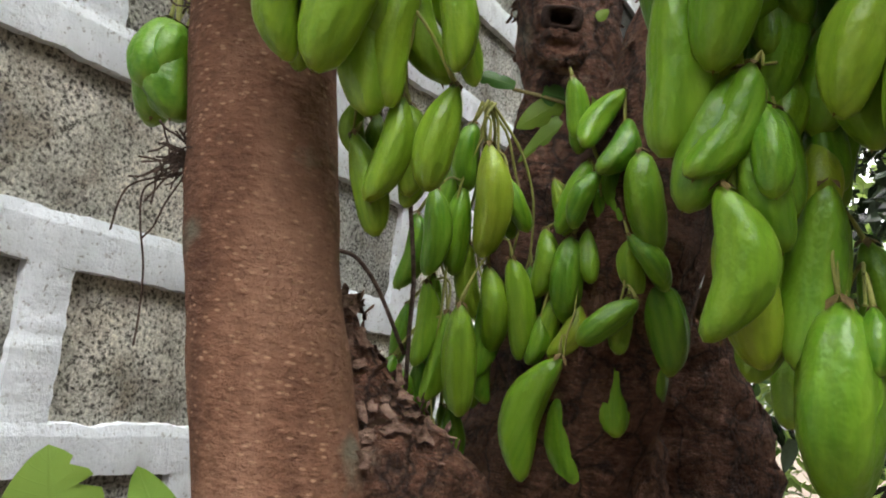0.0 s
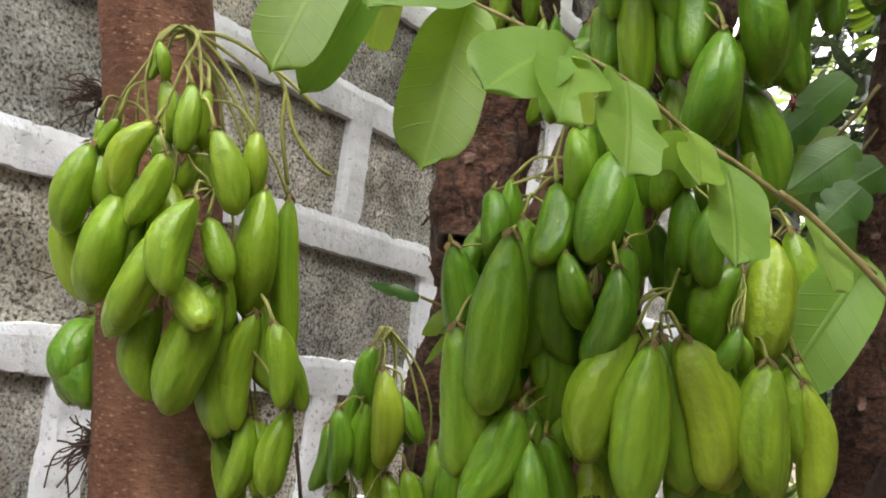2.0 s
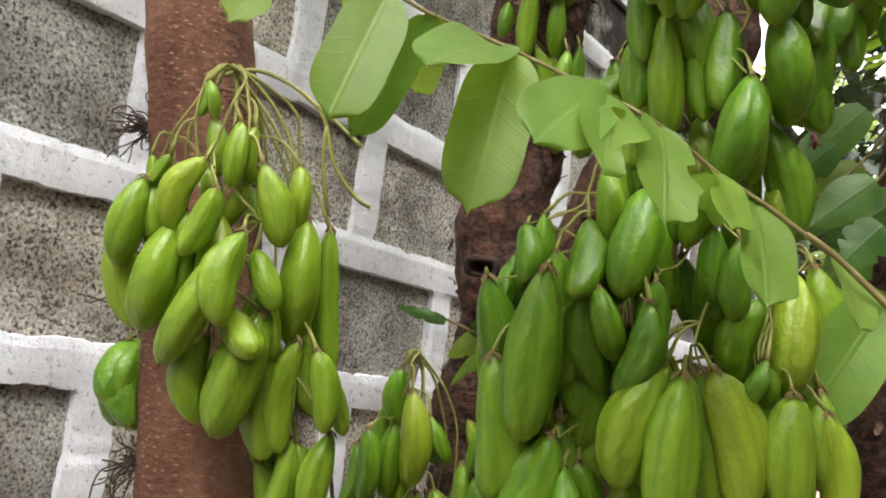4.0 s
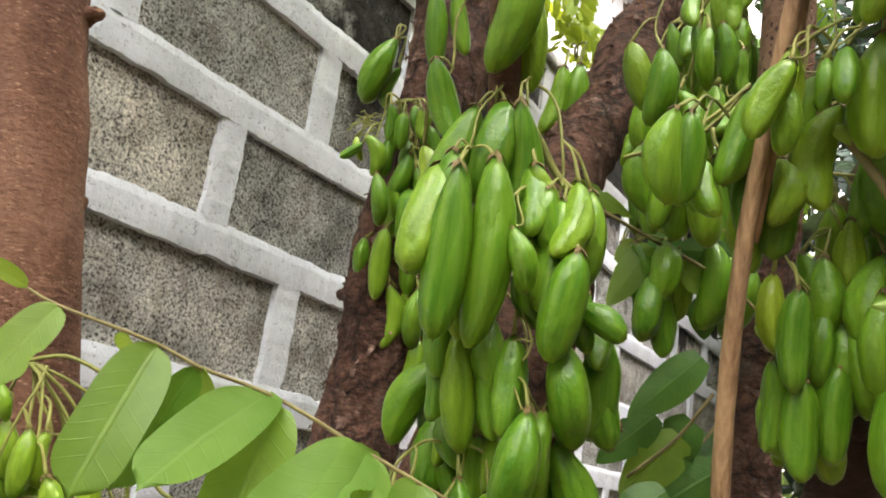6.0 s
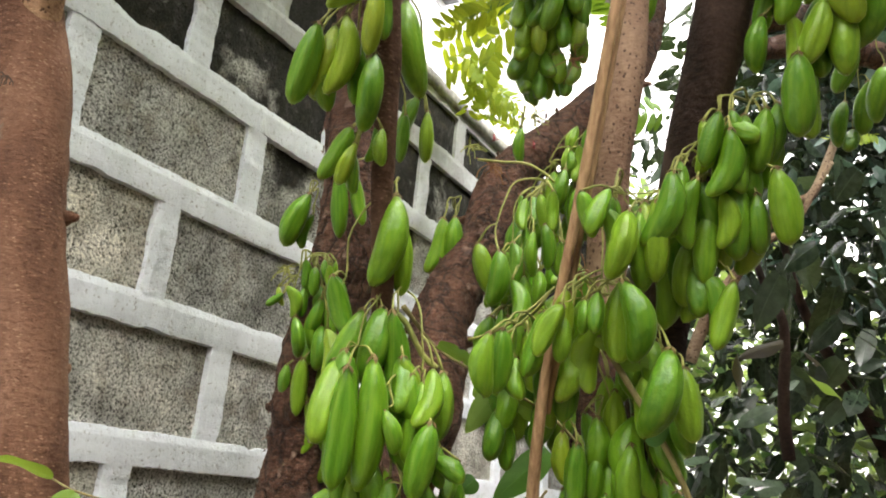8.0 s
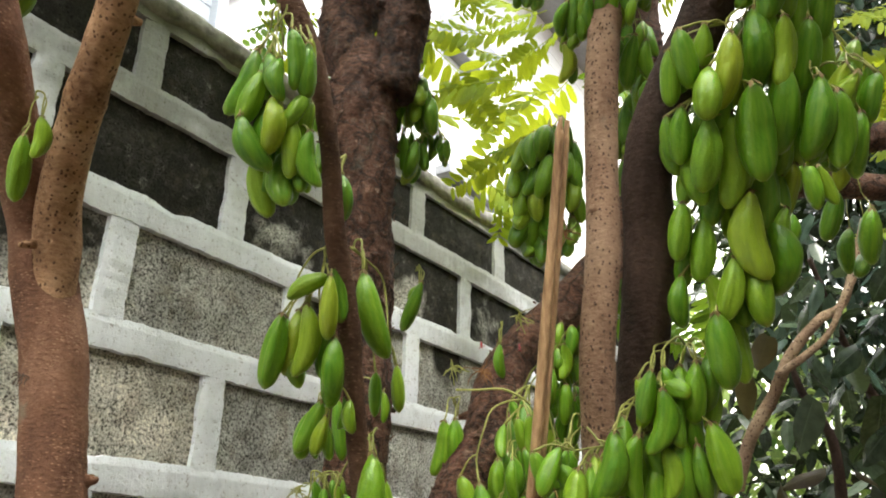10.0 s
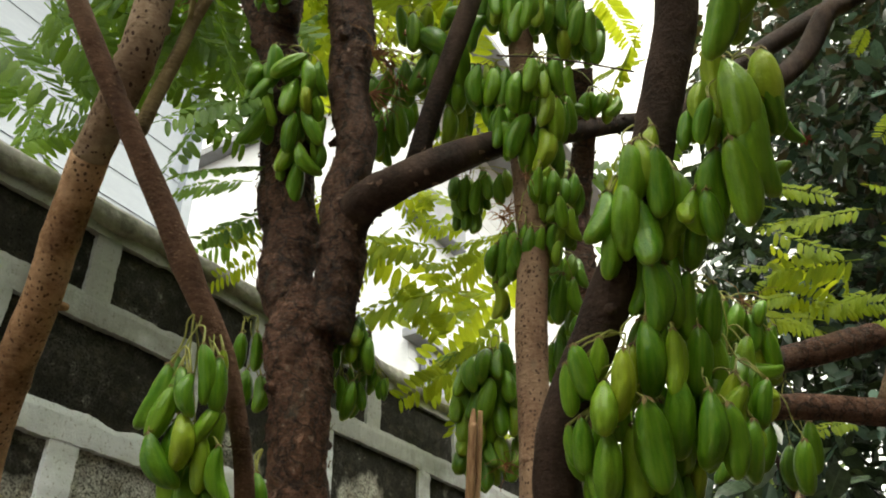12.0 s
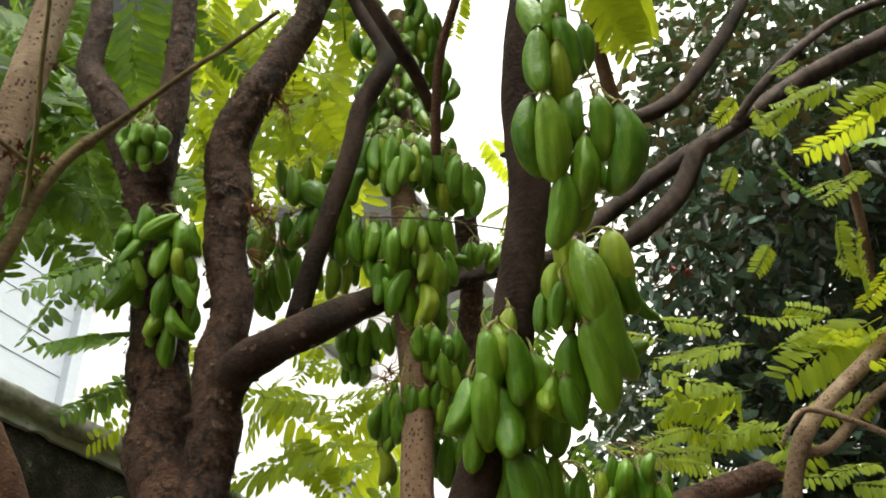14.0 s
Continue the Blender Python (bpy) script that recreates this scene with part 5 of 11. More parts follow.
bunch(tree, (-0.621, -0.662, 1.212), [(-0.645, -0.667, 1.198, -0.634, -0.670, 1.169, 0.014), (-0.657, -0.664, 1.196, -0.651, -0.666, 1.163, 0.014), (-0.642, -0.670, 1.190, -0.637, -0.666, 1.163, 0.012), (-0.652, -0.674, 1.182, -0.639, -0.674, 1.135, 0.015), (-0.650, -0.662, 1.174, -0.642, -0.662, 1.146, 0.013), (-0.635, -0.664, 1.168, -0.628, -0.664, 1.143, 0.011), (-0.622, -0.662, 1.156, -0.625, -0.665, 1.128, 0.013), (-0.624, -0.658, 1.151, -0.620, -0.654, 1.128, 0.010), (-0.617, -0.697, 1.150, -0.604, -0.695, 1.101, 0.020), (-0.621, -0.681, 1.148, -0.621, -0.683, 1.115, 0.014), (-0.610, -0.689, 1.144, -0.604, -0.684, 1.113, 0.014), (-0.622, -0.707, 1.143, -0.603, -0.716, 1.098, 0.019), (-0.622, -0.673, 1.142, -0.614, -0.672, 1.110, 0.014)])
bunch(tree, (-0.590, -0.697, 1.139), [(-0.611, -0.702, 1.130, -0.604, -0.701, 1.103, 0.012), (-0.609, -0.711, 1.125, -0.609, -0.710, 1.098, 0.012), (-0.613, -0.700, 1.125, -0.607, -0.695, 1.092, 0.014)])
bunch(tree, (-0.650, -0.677, 1.366), [(-0.674, -0.696, 1.348, -0.665, -0.683, 1.295, 0.021), (-0.655, -0.694, 1.333, -0.645, -0.690, 1.294, 0.014), (-0.674, -0.657, 1.298, -0.660, -0.663, 1.265, 0.015), (-0.658, -0.686, 1.281, -0.660, -0.679, 1.236, 0.019), (-0.661, -0.674, 1.279, -0.660, -0.656, 1.239, 0.019), (-0.635, -0.688, 1.273, -0.656, -0.681, 1.251, 0.014), (-0.644, -0.638, 1.271, -0.649, -0.647, 1.240, 0.015), (-0.661, -0.670, 1.246, -0.660, -0.651, 1.206, 0.019)])
bunch(tree, (-0.600, -0.647, 1.202), [(-0.623, -0.658, 1.193, -0.610, -0.659, 1.156, 0.017), (-0.606, -0.669, 1.187, -0.594, -0.670, 1.152, 0.016), (-0.605, -0.635, 1.185, -0.593, -0.632, 1.143, 0.019), (-0.622, -0.648, 1.184, -0.626, -0.656, 1.152, 0.016), (-0.602, -0.641, 1.182, -0.593, -0.638, 1.146, 0.016), (-0.627, -0.665, 1.180, -0.615, -0.663, 1.139, 0.018), (-0.611, -0.648, 1.174, -0.616, -0.623, 1.138, 0.019), (-0.611, -0.651, 1.153, -0.615, -0.647, 1.115, 0.018), (-0.615, -0.676, 1.145, -0.617, -0.670, 1.113, 0.015), (-0.621, -0.657, 1.140, -0.611, -0.661, 1.113, 0.012)])
bunch(tree, (-0.547, -0.549, 1.354), [(-0.563, -0.538, 1.325, -0.553, -0.543, 1.302, 0.011), (-0.565, -0.538, 1.318, -0.569, -0.526, 1.308, 0.007), (-0.555, -0.558, 1.342, -0.550, -0.556, 1.320, 0.010), (-0.550, -0.568, 1.345, -0.545, -0.567, 1.328, 0.008), (-0.541, -0.569, 1.338, -0.532, -0.573, 1.316, 0.010), (-0.542, -0.559, 1.319, -0.540, -0.549, 1.292, 0.012), (-0.555, -0.545, 1.301, -0.545, -0.546, 1.271, 0.012), (-0.540, -0.572, 1.308, -0.536, -0.568, 1.288, 0.009), (-0.534, -0.557, 1.298, -0.537, -0.560, 1.263, 0.016), (-0.542, -0.549, 1.269, -0.533, -0.543, 1.227, 0.015), (-0.527, -0.559, 1.273, -0.517, -0.555, 1.233, 0.013), (-0.535, -0.529, 1.266, -0.529, -0.526, 1.242, 0.011), (-0.528, -0.549, 1.236, -0.518, -0.546, 1.198, 0.014)])
bunch(tree, (-0.547, -0.549, 1.354), [(-0.518, -0.565, 1.236, -0.510, -0.560, 1.200, 0.014), (-0.521, -0.534, 1.221, -0.514, -0.530, 1.191, 0.013), (-0.514, -0.547, 1.205, -0.507, -0.538, 1.164, 0.018), (-0.505, -0.562, 1.207, -0.501, -0.553, 1.176, 0.014), (-0.550, -0.546, 1.327, -0.545, -0.543, 1.304, 0.010), (-0.564, -0.531, 1.324, -0.558, -0.533, 1.310, 0.006), (-0.551, -0.547, 1.339, -0.545, -0.546, 1.319, 0.009), (-0.557, -0.549, 1.348, -0.551, -0.547, 1.327, 0.009), (-0.548, -0.561, 1.350, -0.543, -0.562, 1.333, 0.007), (-0.543, -0.569, 1.350, -0.540, -0.567, 1.336, 0.006), (-0.535, -0.566, 1.341, -0.531, -0.562, 1.322, 0.008), (-0.538, -0.554, 1.331, -0.527, -0.557, 1.305, 0.012), (-0.534, -0.557, 1.325, -0.527, -0.555, 1.300, 0.011)])
bunch(tree, (-0.547, -0.549, 1.354), [(-0.543, -0.549, 1.303, -0.534, -0.551, 1.279, 0.010), (-0.540, -0.564, 1.310, -0.535, -0.564, 1.295, 0.007), (-0.533, -0.548, 1.291, -0.528, -0.541, 1.262, 0.013), (-0.527, -0.565, 1.295, -0.520, -0.562, 1.266, 0.013), (-0.517, -0.562, 1.277, -0.509, -0.558, 1.244, 0.011), (-0.523, -0.538, 1.228, -0.515, -0.535, 1.197, 0.012), (-0.518, -0.550, 1.249, -0.511, -0.545, 1.215, 0.013), (-0.518, -0.551, 1.244, -0.509, -0.551, 1.213, 0.012), (-0.504, -0.566, 1.245, -0.497, -0.559, 1.208, 0.014), (-0.510, -0.533, 1.226, -0.503, -0.529, 1.197, 0.012), (-0.493, -0.550, 1.204, -0.485, -0.542, 1.163, 0.018), (-0.498, -0.563, 1.216, -0.492, -0.558, 1.186, 0.013)])
bunch(tree, (-0.570, -0.584, 1.423), [(-0.578, -0.585, 1.412, -0.564, -0.583, 1.365, 0.014), (-0.572, -0.595, 1.414, -0.558, -0.599, 1.376, 0.013), (-0.538, -0.604, 1.424, -0.532, -0.602, 1.399, 0.008)])
bunch(tree, (-0.513, -0.515, 1.427), [(-0.522, -0.517, 1.421, -0.521, -0.497, 1.376, 0.021), (-0.504, -0.511, 1.408, -0.509, -0.505, 1.377, 0.013)])
bunch(tree, (-0.459, -0.631, 1.423), [(-0.476, -0.641, 1.407, -0.465, -0.638, 1.366, 0.018), (-0.477, -0.630, 1.406, -0.470, -0.618, 1.361, 0.020)])
bunch(tree, (-0.466, -0.713, 1.433), [(-0.486, -0.716, 1.416, -0.497, -0.719, 1.389, 0.013), (-0.493, -0.707, 1.416, -0.482, -0.712, 1.391, 0.012), (-0.492, -0.713, 1.374, -0.482, -0.710, 1.337, 0.015), (-0.505, -0.708, 1.371, -0.495, -0.704, 1.331, 0.017), (-0.486, -0.698, 1.370, -0.484, -0.687, 1.340, 0.013), (-0.477, -0.734, 1.369, -0.471, -0.729, 1.339, 0.013), (-0.482, -0.687, 1.369, -0.477, -0.683, 1.343, 0.011), (-0.495, -0.695, 1.366, -0.483, -0.694, 1.328, 0.016), (-0.467, -0.746, 1.366, -0.461, -0.744, 1.342, 0.011), (-0.473, -0.745, 1.365, -0.467, -0.740, 1.337, 0.012), (-0.462, -0.745, 1.361, -0.484, -0.736, 1.343, 0.013), (-0.491, -0.716, 1.357, -0.482, -0.718, 1.331, 0.012), (-0.476, -0.756, 1.357, -0.472, -0.746, 1.324, 0.015)])
bunch(tree, (-0.459, -0.712, 1.370), [(-0.483, -0.721, 1.355, -0.489, -0.727, 1.324, 0.015), (-0.473, -0.745, 1.354, -0.469, -0.738, 1.326, 0.012), (-0.481, -0.681, 1.348, -0.486, -0.682, 1.325, 0.010), (-0.482, -0.683, 1.346, -0.475, -0.685, 1.325, 0.010), (-0.470, -0.696, 1.338, -0.462, -0.693, 1.307, 0.011), (-0.464, -0.732, 1.336, -0.450, -0.738, 1.302, 0.016), (-0.468, -0.748, 1.335, -0.459, -0.743, 1.297, 0.017), (-0.481, -0.693, 1.323, -0.472, -0.692, 1.290, 0.012), (-0.447, -0.743, 1.323, -0.439, -0.736, 1.283, 0.017), (-0.492, -0.714, 1.322, -0.481, -0.710, 1.279, 0.019), (-0.475, -0.730, 1.321, -0.458, -0.735, 1.278, 0.019), (-0.476, -0.684, 1.317, -0.466, -0.685, 1.288, 0.010), (-0.481, -0.698, 1.317, -0.470, -0.698, 1.281, 0.016)])
bunch(tree, (-0.438, -0.678, 1.293), [(-0.456, -0.685, 1.282, -0.452, -0.679, 1.255, 0.012), (-0.466, -0.677, 1.281, -0.462, -0.680, 1.251, 0.013), (-0.454, -0.685, 1.280, -0.447, -0.682, 1.251, 0.013)])
bunch(tree, (-0.626, -0.864, 1.371), [(-0.644, -0.874, 1.354, -0.634, -0.878, 1.327, 0.013), (-0.633, -0.867, 1.348, -0.622, -0.868, 1.315, 0.013), (-0.649, -0.851, 1.346, -0.643, -0.850, 1.324, 0.010), (-0.663, -0.826, 1.346, -0.671, -0.817, 1.319, 0.012), (-0.648, -0.885, 1.345, -0.640, -0.884, 1.317, 0.013), (-0.628, -0.883, 1.344, -0.619, -0.881, 1.311, 0.013), (-0.651, -0.866, 1.343, -0.650, -0.854, 1.320, 0.011), (-0.671, -0.812, 1.343, -0.661, -0.817, 1.320, 0.011), (-0.650, -0.843, 1.342, -0.639, -0.843, 1.307, 0.015), (-0.649, -0.851, 1.341, -0.641, -0.855, 1.320, 0.010), (-0.656, -0.820, 1.339, -0.644, -0.825, 1.305, 0.015), (-0.657, -0.851, 1.339, -0.646, -0.849, 1.298, 0.014), (-0.639, -0.876, 1.337, -0.630, -0.872, 1.301, 0.014)])
bunch(tree, (-0.627, -0.841, 1.351), [(-0.652, -0.841, 1.336, -0.640, -0.840, 1.295, 0.014), (-0.662, -0.837, 1.333, -0.657, -0.827, 1.297, 0.016), (-0.624, -0.863, 1.327, -0.616, -0.859, 1.291, 0.016), (-0.647, -0.841, 1.325, -0.638, -0.840, 1.293, 0.011), (-0.620, -0.867, 1.318, -0.625, -0.869, 1.283, 0.016), (-0.620, -0.862, 1.316, -0.610, -0.861, 1.283, 0.015), (-0.630, -0.875, 1.304, -0.618, -0.880, 1.271, 0.014), (-0.642, -0.830, 1.299, -0.632, -0.826, 1.256, 0.019), (-0.633, -0.888, 1.299, -0.628, -0.878, 1.264, 0.014), (-0.658, -0.834, 1.294, -0.644, -0.840, 1.254, 0.018), (-0.654, -0.801, 1.291, -0.648, -0.797, 1.261, 0.013), (-0.651, -0.818, 1.290, -0.655, -0.818, 1.267, 0.010), (-0.654, -0.812, 1.285, -0.650, -0.810, 1.267, 0.008)])
bunch(tree, (-0.634, -0.816, 1.293), [(-0.664, -0.802, 1.280, -0.663, -0.788, 1.253, 0.013), (-0.653, -0.799, 1.277, -0.647, -0.797, 1.252, 0.011), (-0.651, -0.858, 1.258, -0.645, -0.845, 1.214, 0.020), (-0.635, -0.862, 1.251, -0.623, -0.865, 1.215, 0.016), (-0.613, -0.860, 1.241, -0.604, -0.859, 1.208, 0.015)])
bunch(tree, (-0.618, -0.774, 1.279), [(-0.656, -0.765, 1.268, -0.649, -0.761, 1.234, 0.014), (-0.628, -0.781, 1.265, -0.620, -0.781, 1.236, 0.013), (-0.670, -0.763, 1.263, -0.662, -0.759, 1.230, 0.014), (-0.620, -0.792, 1.261, -0.627, -0.793, 1.233, 0.014), (-0.628, -0.781, 1.259, -0.619, -0.781, 1.229, 0.013), (-0.639, -0.764, 1.258, -0.633, -0.762, 1.237, 0.009), (-0.638, -0.767, 1.255, -0.642, -0.772, 1.231, 0.012), (-0.610, -0.789, 1.217, -0.601, -0.789, 1.187, 0.012), (-0.578, -0.818, 1.214, -0.573, -0.815, 1.190, 0.010), (-0.591, -0.827, 1.214, -0.576, -0.836, 1.177, 0.014), (-0.590, -0.812, 1.213, -0.582, -0.810, 1.182, 0.014), (-0.600, -0.827, 1.212, -0.588, -0.826, 1.171, 0.015), (-0.613, -0.799, 1.210, -0.604, -0.796, 1.173, 0.014)])
bunch(tree, (-0.570, -0.815, 1.214), [(-0.598, -0.807, 1.206, -0.592, -0.803, 1.177, 0.011), (-0.578, -0.840, 1.202, -0.570, -0.836, 1.169, 0.013), (-0.592, -0.816, 1.200, -0.580, -0.821, 1.167, 0.013), (-0.586, -0.843, 1.193, -0.574, -0.845, 1.154, 0.015), (-0.578, -0.836, 1.193, -0.569, -0.836, 1.163, 0.012)])
bunch(tree, (-0.335, -0.704, 1.559), [(-0.347, -0.690, 1.568, -0.348, -0.692, 1.533, 0.015), (-0.337, -0.706, 1.531, -0.329, -0.703, 1.495, 0.016), (-0.322, -0.719, 1.519, -0.312, -0.718, 1.481, 0.017), (-0.323, -0.695, 1.463, -0.313, -0.694, 1.427, 0.016), (-0.324, -0.711, 1.474, -0.315, -0.708, 1.437, 0.017), (-0.327, -0.686, 1.506, -0.339, -0.680, 1.477, 0.014), (-0.305, -0.720, 1.482, -0.296, -0.717, 1.448, 0.015), (-0.323, -0.699, 1.500, -0.315, -0.696, 1.466, 0.015), (-0.333, -0.678, 1.467, -0.325, -0.671, 1.431, 0.015), (-0.332, -0.714, 1.566, -0.323, -0.713, 1.532, 0.015), (-0.325, -0.668, 1.497, -0.330, -0.664, 1.462, 0.015), (-0.339, -0.697, 1.577, -0.331, -0.698, 1.550, 0.012), (-0.339, -0.694, 1.565, -0.331, -0.694, 1.536, 0.013)])
bunch(tree, (-0.335, -0.704, 1.559), [(-0.319, -0.715, 1.541, -0.313, -0.710, 1.512, 0.013), (-0.322, -0.711, 1.527, -0.314, -0.707, 1.495, 0.014), (-0.306, -0.722, 1.515, -0.295, -0.723, 1.480, 0.016), (-0.317, -0.679, 1.459, -0.308, -0.682, 1.433, 0.012), (-0.307, -0.713, 1.470, -0.296, -0.718, 1.441, 0.014), (-0.313, -0.687, 1.498, -0.306, -0.682, 1.469, 0.013), (-0.329, -0.700, 1.563, -0.320, -0.702, 1.536, 0.012), (-0.323, -0.673, 1.502, -0.314, -0.674, 1.473, 0.013)])
bunch(tree, (-0.470, -0.726, 1.453), [(-0.473, -0.749, 1.465, -0.465, -0.744, 1.437, 0.013), (-0.472, -0.737, 1.445, -0.464, -0.728, 1.412, 0.015), (-0.462, -0.745, 1.432, -0.453, -0.739, 1.400, 0.014), (-0.450, -0.747, 1.420, -0.439, -0.739, 1.383, 0.013), (-0.472, -0.714, 1.412, -0.464, -0.702, 1.375, 0.017), (-0.471, -0.710, 1.390, -0.462, -0.699, 1.351, 0.018), (-0.447, -0.729, 1.388, -0.438, -0.724, 1.358, 0.013), (-0.454, -0.693, 1.354, -0.445, -0.683, 1.318, 0.016), (-0.444, -0.718, 1.404, -0.447, -0.716, 1.376, 0.014), (-0.465, -0.754, 1.483, -0.458, -0.747, 1.455, 0.013), (-0.455, -0.687, 1.369, -0.447, -0.681, 1.339, 0.014), (-0.429, -0.721, 1.347, -0.441, -0.707, 1.318, 0.016), (-0.468, -0.740, 1.464, -0.460, -0.737, 1.441, 0.011)])
bunch(tree, (-0.470, -0.726, 1.453), [(-0.467, -0.738, 1.468, -0.460, -0.734, 1.445, 0.010), (-0.465, -0.726, 1.447, -0.456, -0.719, 1.415, 0.014), (-0.454, -0.743, 1.442, -0.447, -0.734, 1.411, 0.014), (-0.442, -0.746, 1.426, -0.431, -0.744, 1.396, 0.013), (-0.444, -0.737, 1.417, -0.437, -0.725, 1.381, 0.013), (-0.457, -0.722, 1.417, -0.450, -0.710, 1.385, 0.015), (-0.465, -0.694, 1.405, -0.455, -0.687, 1.373, 0.015), (-0.463, -0.696, 1.398, -0.455, -0.686, 1.366, 0.015), (-0.433, -0.731, 1.397, -0.421, -0.732, 1.368, 0.013), (-0.454, -0.677, 1.362, -0.441, -0.675, 1.327, 0.016), (-0.439, -0.725, 1.399, -0.432, -0.720, 1.375, 0.011), (-0.461, -0.742, 1.489, -0.453, -0.737, 1.463, 0.012), (-0.441, -0.686, 1.368, -0.432, -0.684, 1.342, 0.012)])
bunch(tree, (-0.470, -0.726, 1.453), [(-0.434, -0.705, 1.349, -0.427, -0.693, 1.315, 0.016)])
bunch(tree, (-0.832, -0.730, 1.594), [(-0.836, -0.718, 1.559, -0.832, -0.697, 1.525, 0.016), (-0.834, -0.742, 1.567, -0.822, -0.738, 1.535, 0.012), (-0.824, -0.747, 1.561, -0.815, -0.740, 1.532, 0.013), (-0.832, -0.733, 1.551, -0.828, -0.732, 1.526, 0.011), (-0.833, -0.721, 1.545, -0.830, -0.705, 1.517, 0.014), (-0.828, -0.727, 1.529, -0.819, -0.719, 1.499, 0.014), (-0.812, -0.739, 1.535, -0.819, -0.731, 1.514, 0.011), (-0.817, -0.731, 1.523, -0.805, -0.724, 1.489, 0.013), (-0.835, -0.709, 1.518, -0.816, -0.716, 1.490, 0.015), (-0.809, -0.740, 1.512, -0.797, -0.737, 1.483, 0.013), (-0.799, -0.714, 1.512, -0.802, -0.717, 1.474, 0.017), (-0.794, -0.723, 1.504, -0.798, -0.726, 1.482, 0.011), (-0.826, -0.711, 1.571, -0.818, -0.699, 1.538, 0.015)])
bunch(tree, (-0.832, -0.730, 1.594), [(-0.820, -0.745, 1.568, -0.813, -0.736, 1.541, 0.010), (-0.823, -0.739, 1.563, -0.813, -0.735, 1.538, 0.009), (-0.833, -0.725, 1.557, -0.826, -0.721, 1.535, 0.010), (-0.833, -0.721, 1.552, -0.825, -0.719, 1.532, 0.009), (-0.818, -0.721, 1.527, -0.807, -0.721, 1.503, 0.011), (-0.805, -0.736, 1.535, -0.799, -0.726, 1.508, 0.010), (-0.823, -0.717, 1.528, -0.812, -0.710, 1.496, 0.015), (-0.803, -0.726, 1.507, -0.792, -0.726, 1.484, 0.010), (-0.807, -0.703, 1.519, -0.795, -0.695, 1.484, 0.016), (-0.807, -0.696, 1.509, -0.792, -0.696, 1.475, 0.016), (-0.799, -0.721, 1.503, -0.792, -0.714, 1.479, 0.011)])
bunch(tree, (-0.747, -0.712, 1.522), [(-0.752, -0.718, 1.515, -0.742, -0.713, 1.487, 0.013)])
bunch(tree, (-0.743, -0.703, 1.469), [(-0.743, -0.707, 1.449, -0.753, -0.683, 1.437, 0.012), (-0.749, -0.713, 1.447, -0.737, -0.704, 1.411, 0.013), (-0.745, -0.692, 1.432, -0.734, -0.679, 1.391, 0.015), (-0.751, -0.677, 1.426, -0.742, -0.660, 1.384, 0.017), (-0.733, -0.706, 1.412, -0.720, -0.696, 1.372, 0.015), (-0.716, -0.685, 1.376, -0.714, -0.667, 1.347, 0.013), (-0.712, -0.686, 1.368, -0.708, -0.675, 1.345, 0.011), (-0.706, -0.700, 1.378, -0.700, -0.698, 1.358, 0.009), (-0.725, -0.680, 1.422, -0.734, -0.674, 1.398, 0.013), (-0.744, -0.712, 1.454, -0.731, -0.709, 1.423, 0.012), (-0.742, -0.671, 1.427, -0.723, -0.671, 1.387, 0.015), (-0.738, -0.680, 1.432, -0.730, -0.665, 1.394, 0.015), (-0.731, -0.690, 1.425, -0.717, -0.686, 1.392, 0.013)])
bunch(tree, (-0.743, -0.703, 1.469), [(-0.705, -0.682, 1.364, -0.697, -0.679, 1.343, 0.009), (-0.703, -0.694, 1.381, -0.698, -0.688, 1.362, 0.009), (-0.734, -0.663, 1.421, -0.723, -0.661, 1.395, 0.012)])
bunch(tree, (-0.710, -0.698, 1.482), [(-0.708, -0.707, 1.463, -0.683, -0.709, 1.411, 0.019), (-0.674, -0.696, 1.403, -0.665, -0.690, 1.376, 0.010), (-0.664, -0.706, 1.409, -0.653, -0.702, 1.380, 0.010)])
bunch(tree, (-0.540, -0.724, 1.462), [(-0.547, -0.725, 1.450, -0.539, -0.722, 1.425, 0.009)])
bunch(tree, (-0.508, -0.593, 1.777), [(-0.519, -0.587, 1.765, -0.512, -0.582, 1.743, 0.010), (-0.491, -0.583, 1.765, -0.503, -0.610, 1.740, 0.021), (-0.491, -0.595, 1.756, -0.498, -0.598, 1.721, 0.016), (-0.485, -0.612, 1.752, -0.477, -0.608, 1.713, 0.017), (-0.496, -0.583, 1.710, -0.484, -0.576, 1.676, 0.010), (-0.486, -0.594, 1.704, -0.479, -0.578, 1.668, 0.016), (-0.491, -0.591, 1.775, -0.500, -0.609, 1.749, 0.017), (-0.458, -0.615, 1.713, -0.451, -0.611, 1.694, 0.009), (-0.510, -0.585, 1.768, -0.501, -0.584, 1.747, 0.010), (-0.486, -0.608, 1.760, -0.475, -0.599, 1.725, 0.016), (-0.492, -0.608, 1.763, -0.478, -0.603, 1.727, 0.016), (-0.487, -0.595, 1.754, -0.475, -0.591, 1.722, 0.015), (-0.487, -0.579, 1.713, -0.475, -0.579, 1.687, 0.008)])
bunch(tree, (-0.508, -0.593, 1.777), [(-0.474, -0.593, 1.708, -0.463, -0.591, 1.680, 0.013), (-0.497, -0.595, 1.779, -0.488, -0.587, 1.750, 0.013), (-0.457, -0.606, 1.718, -0.450, -0.604, 1.700, 0.008), (-0.454, -0.610, 1.713, -0.450, -0.603, 1.694, 0.009)])
bunch(tree, (-0.392, -0.538, 1.597), [(-0.393, -0.544, 1.582, -0.387, -0.517, 1.532, 0.017), (-0.383, -0.536, 1.583, -0.387, -0.532, 1.554, 0.014)])
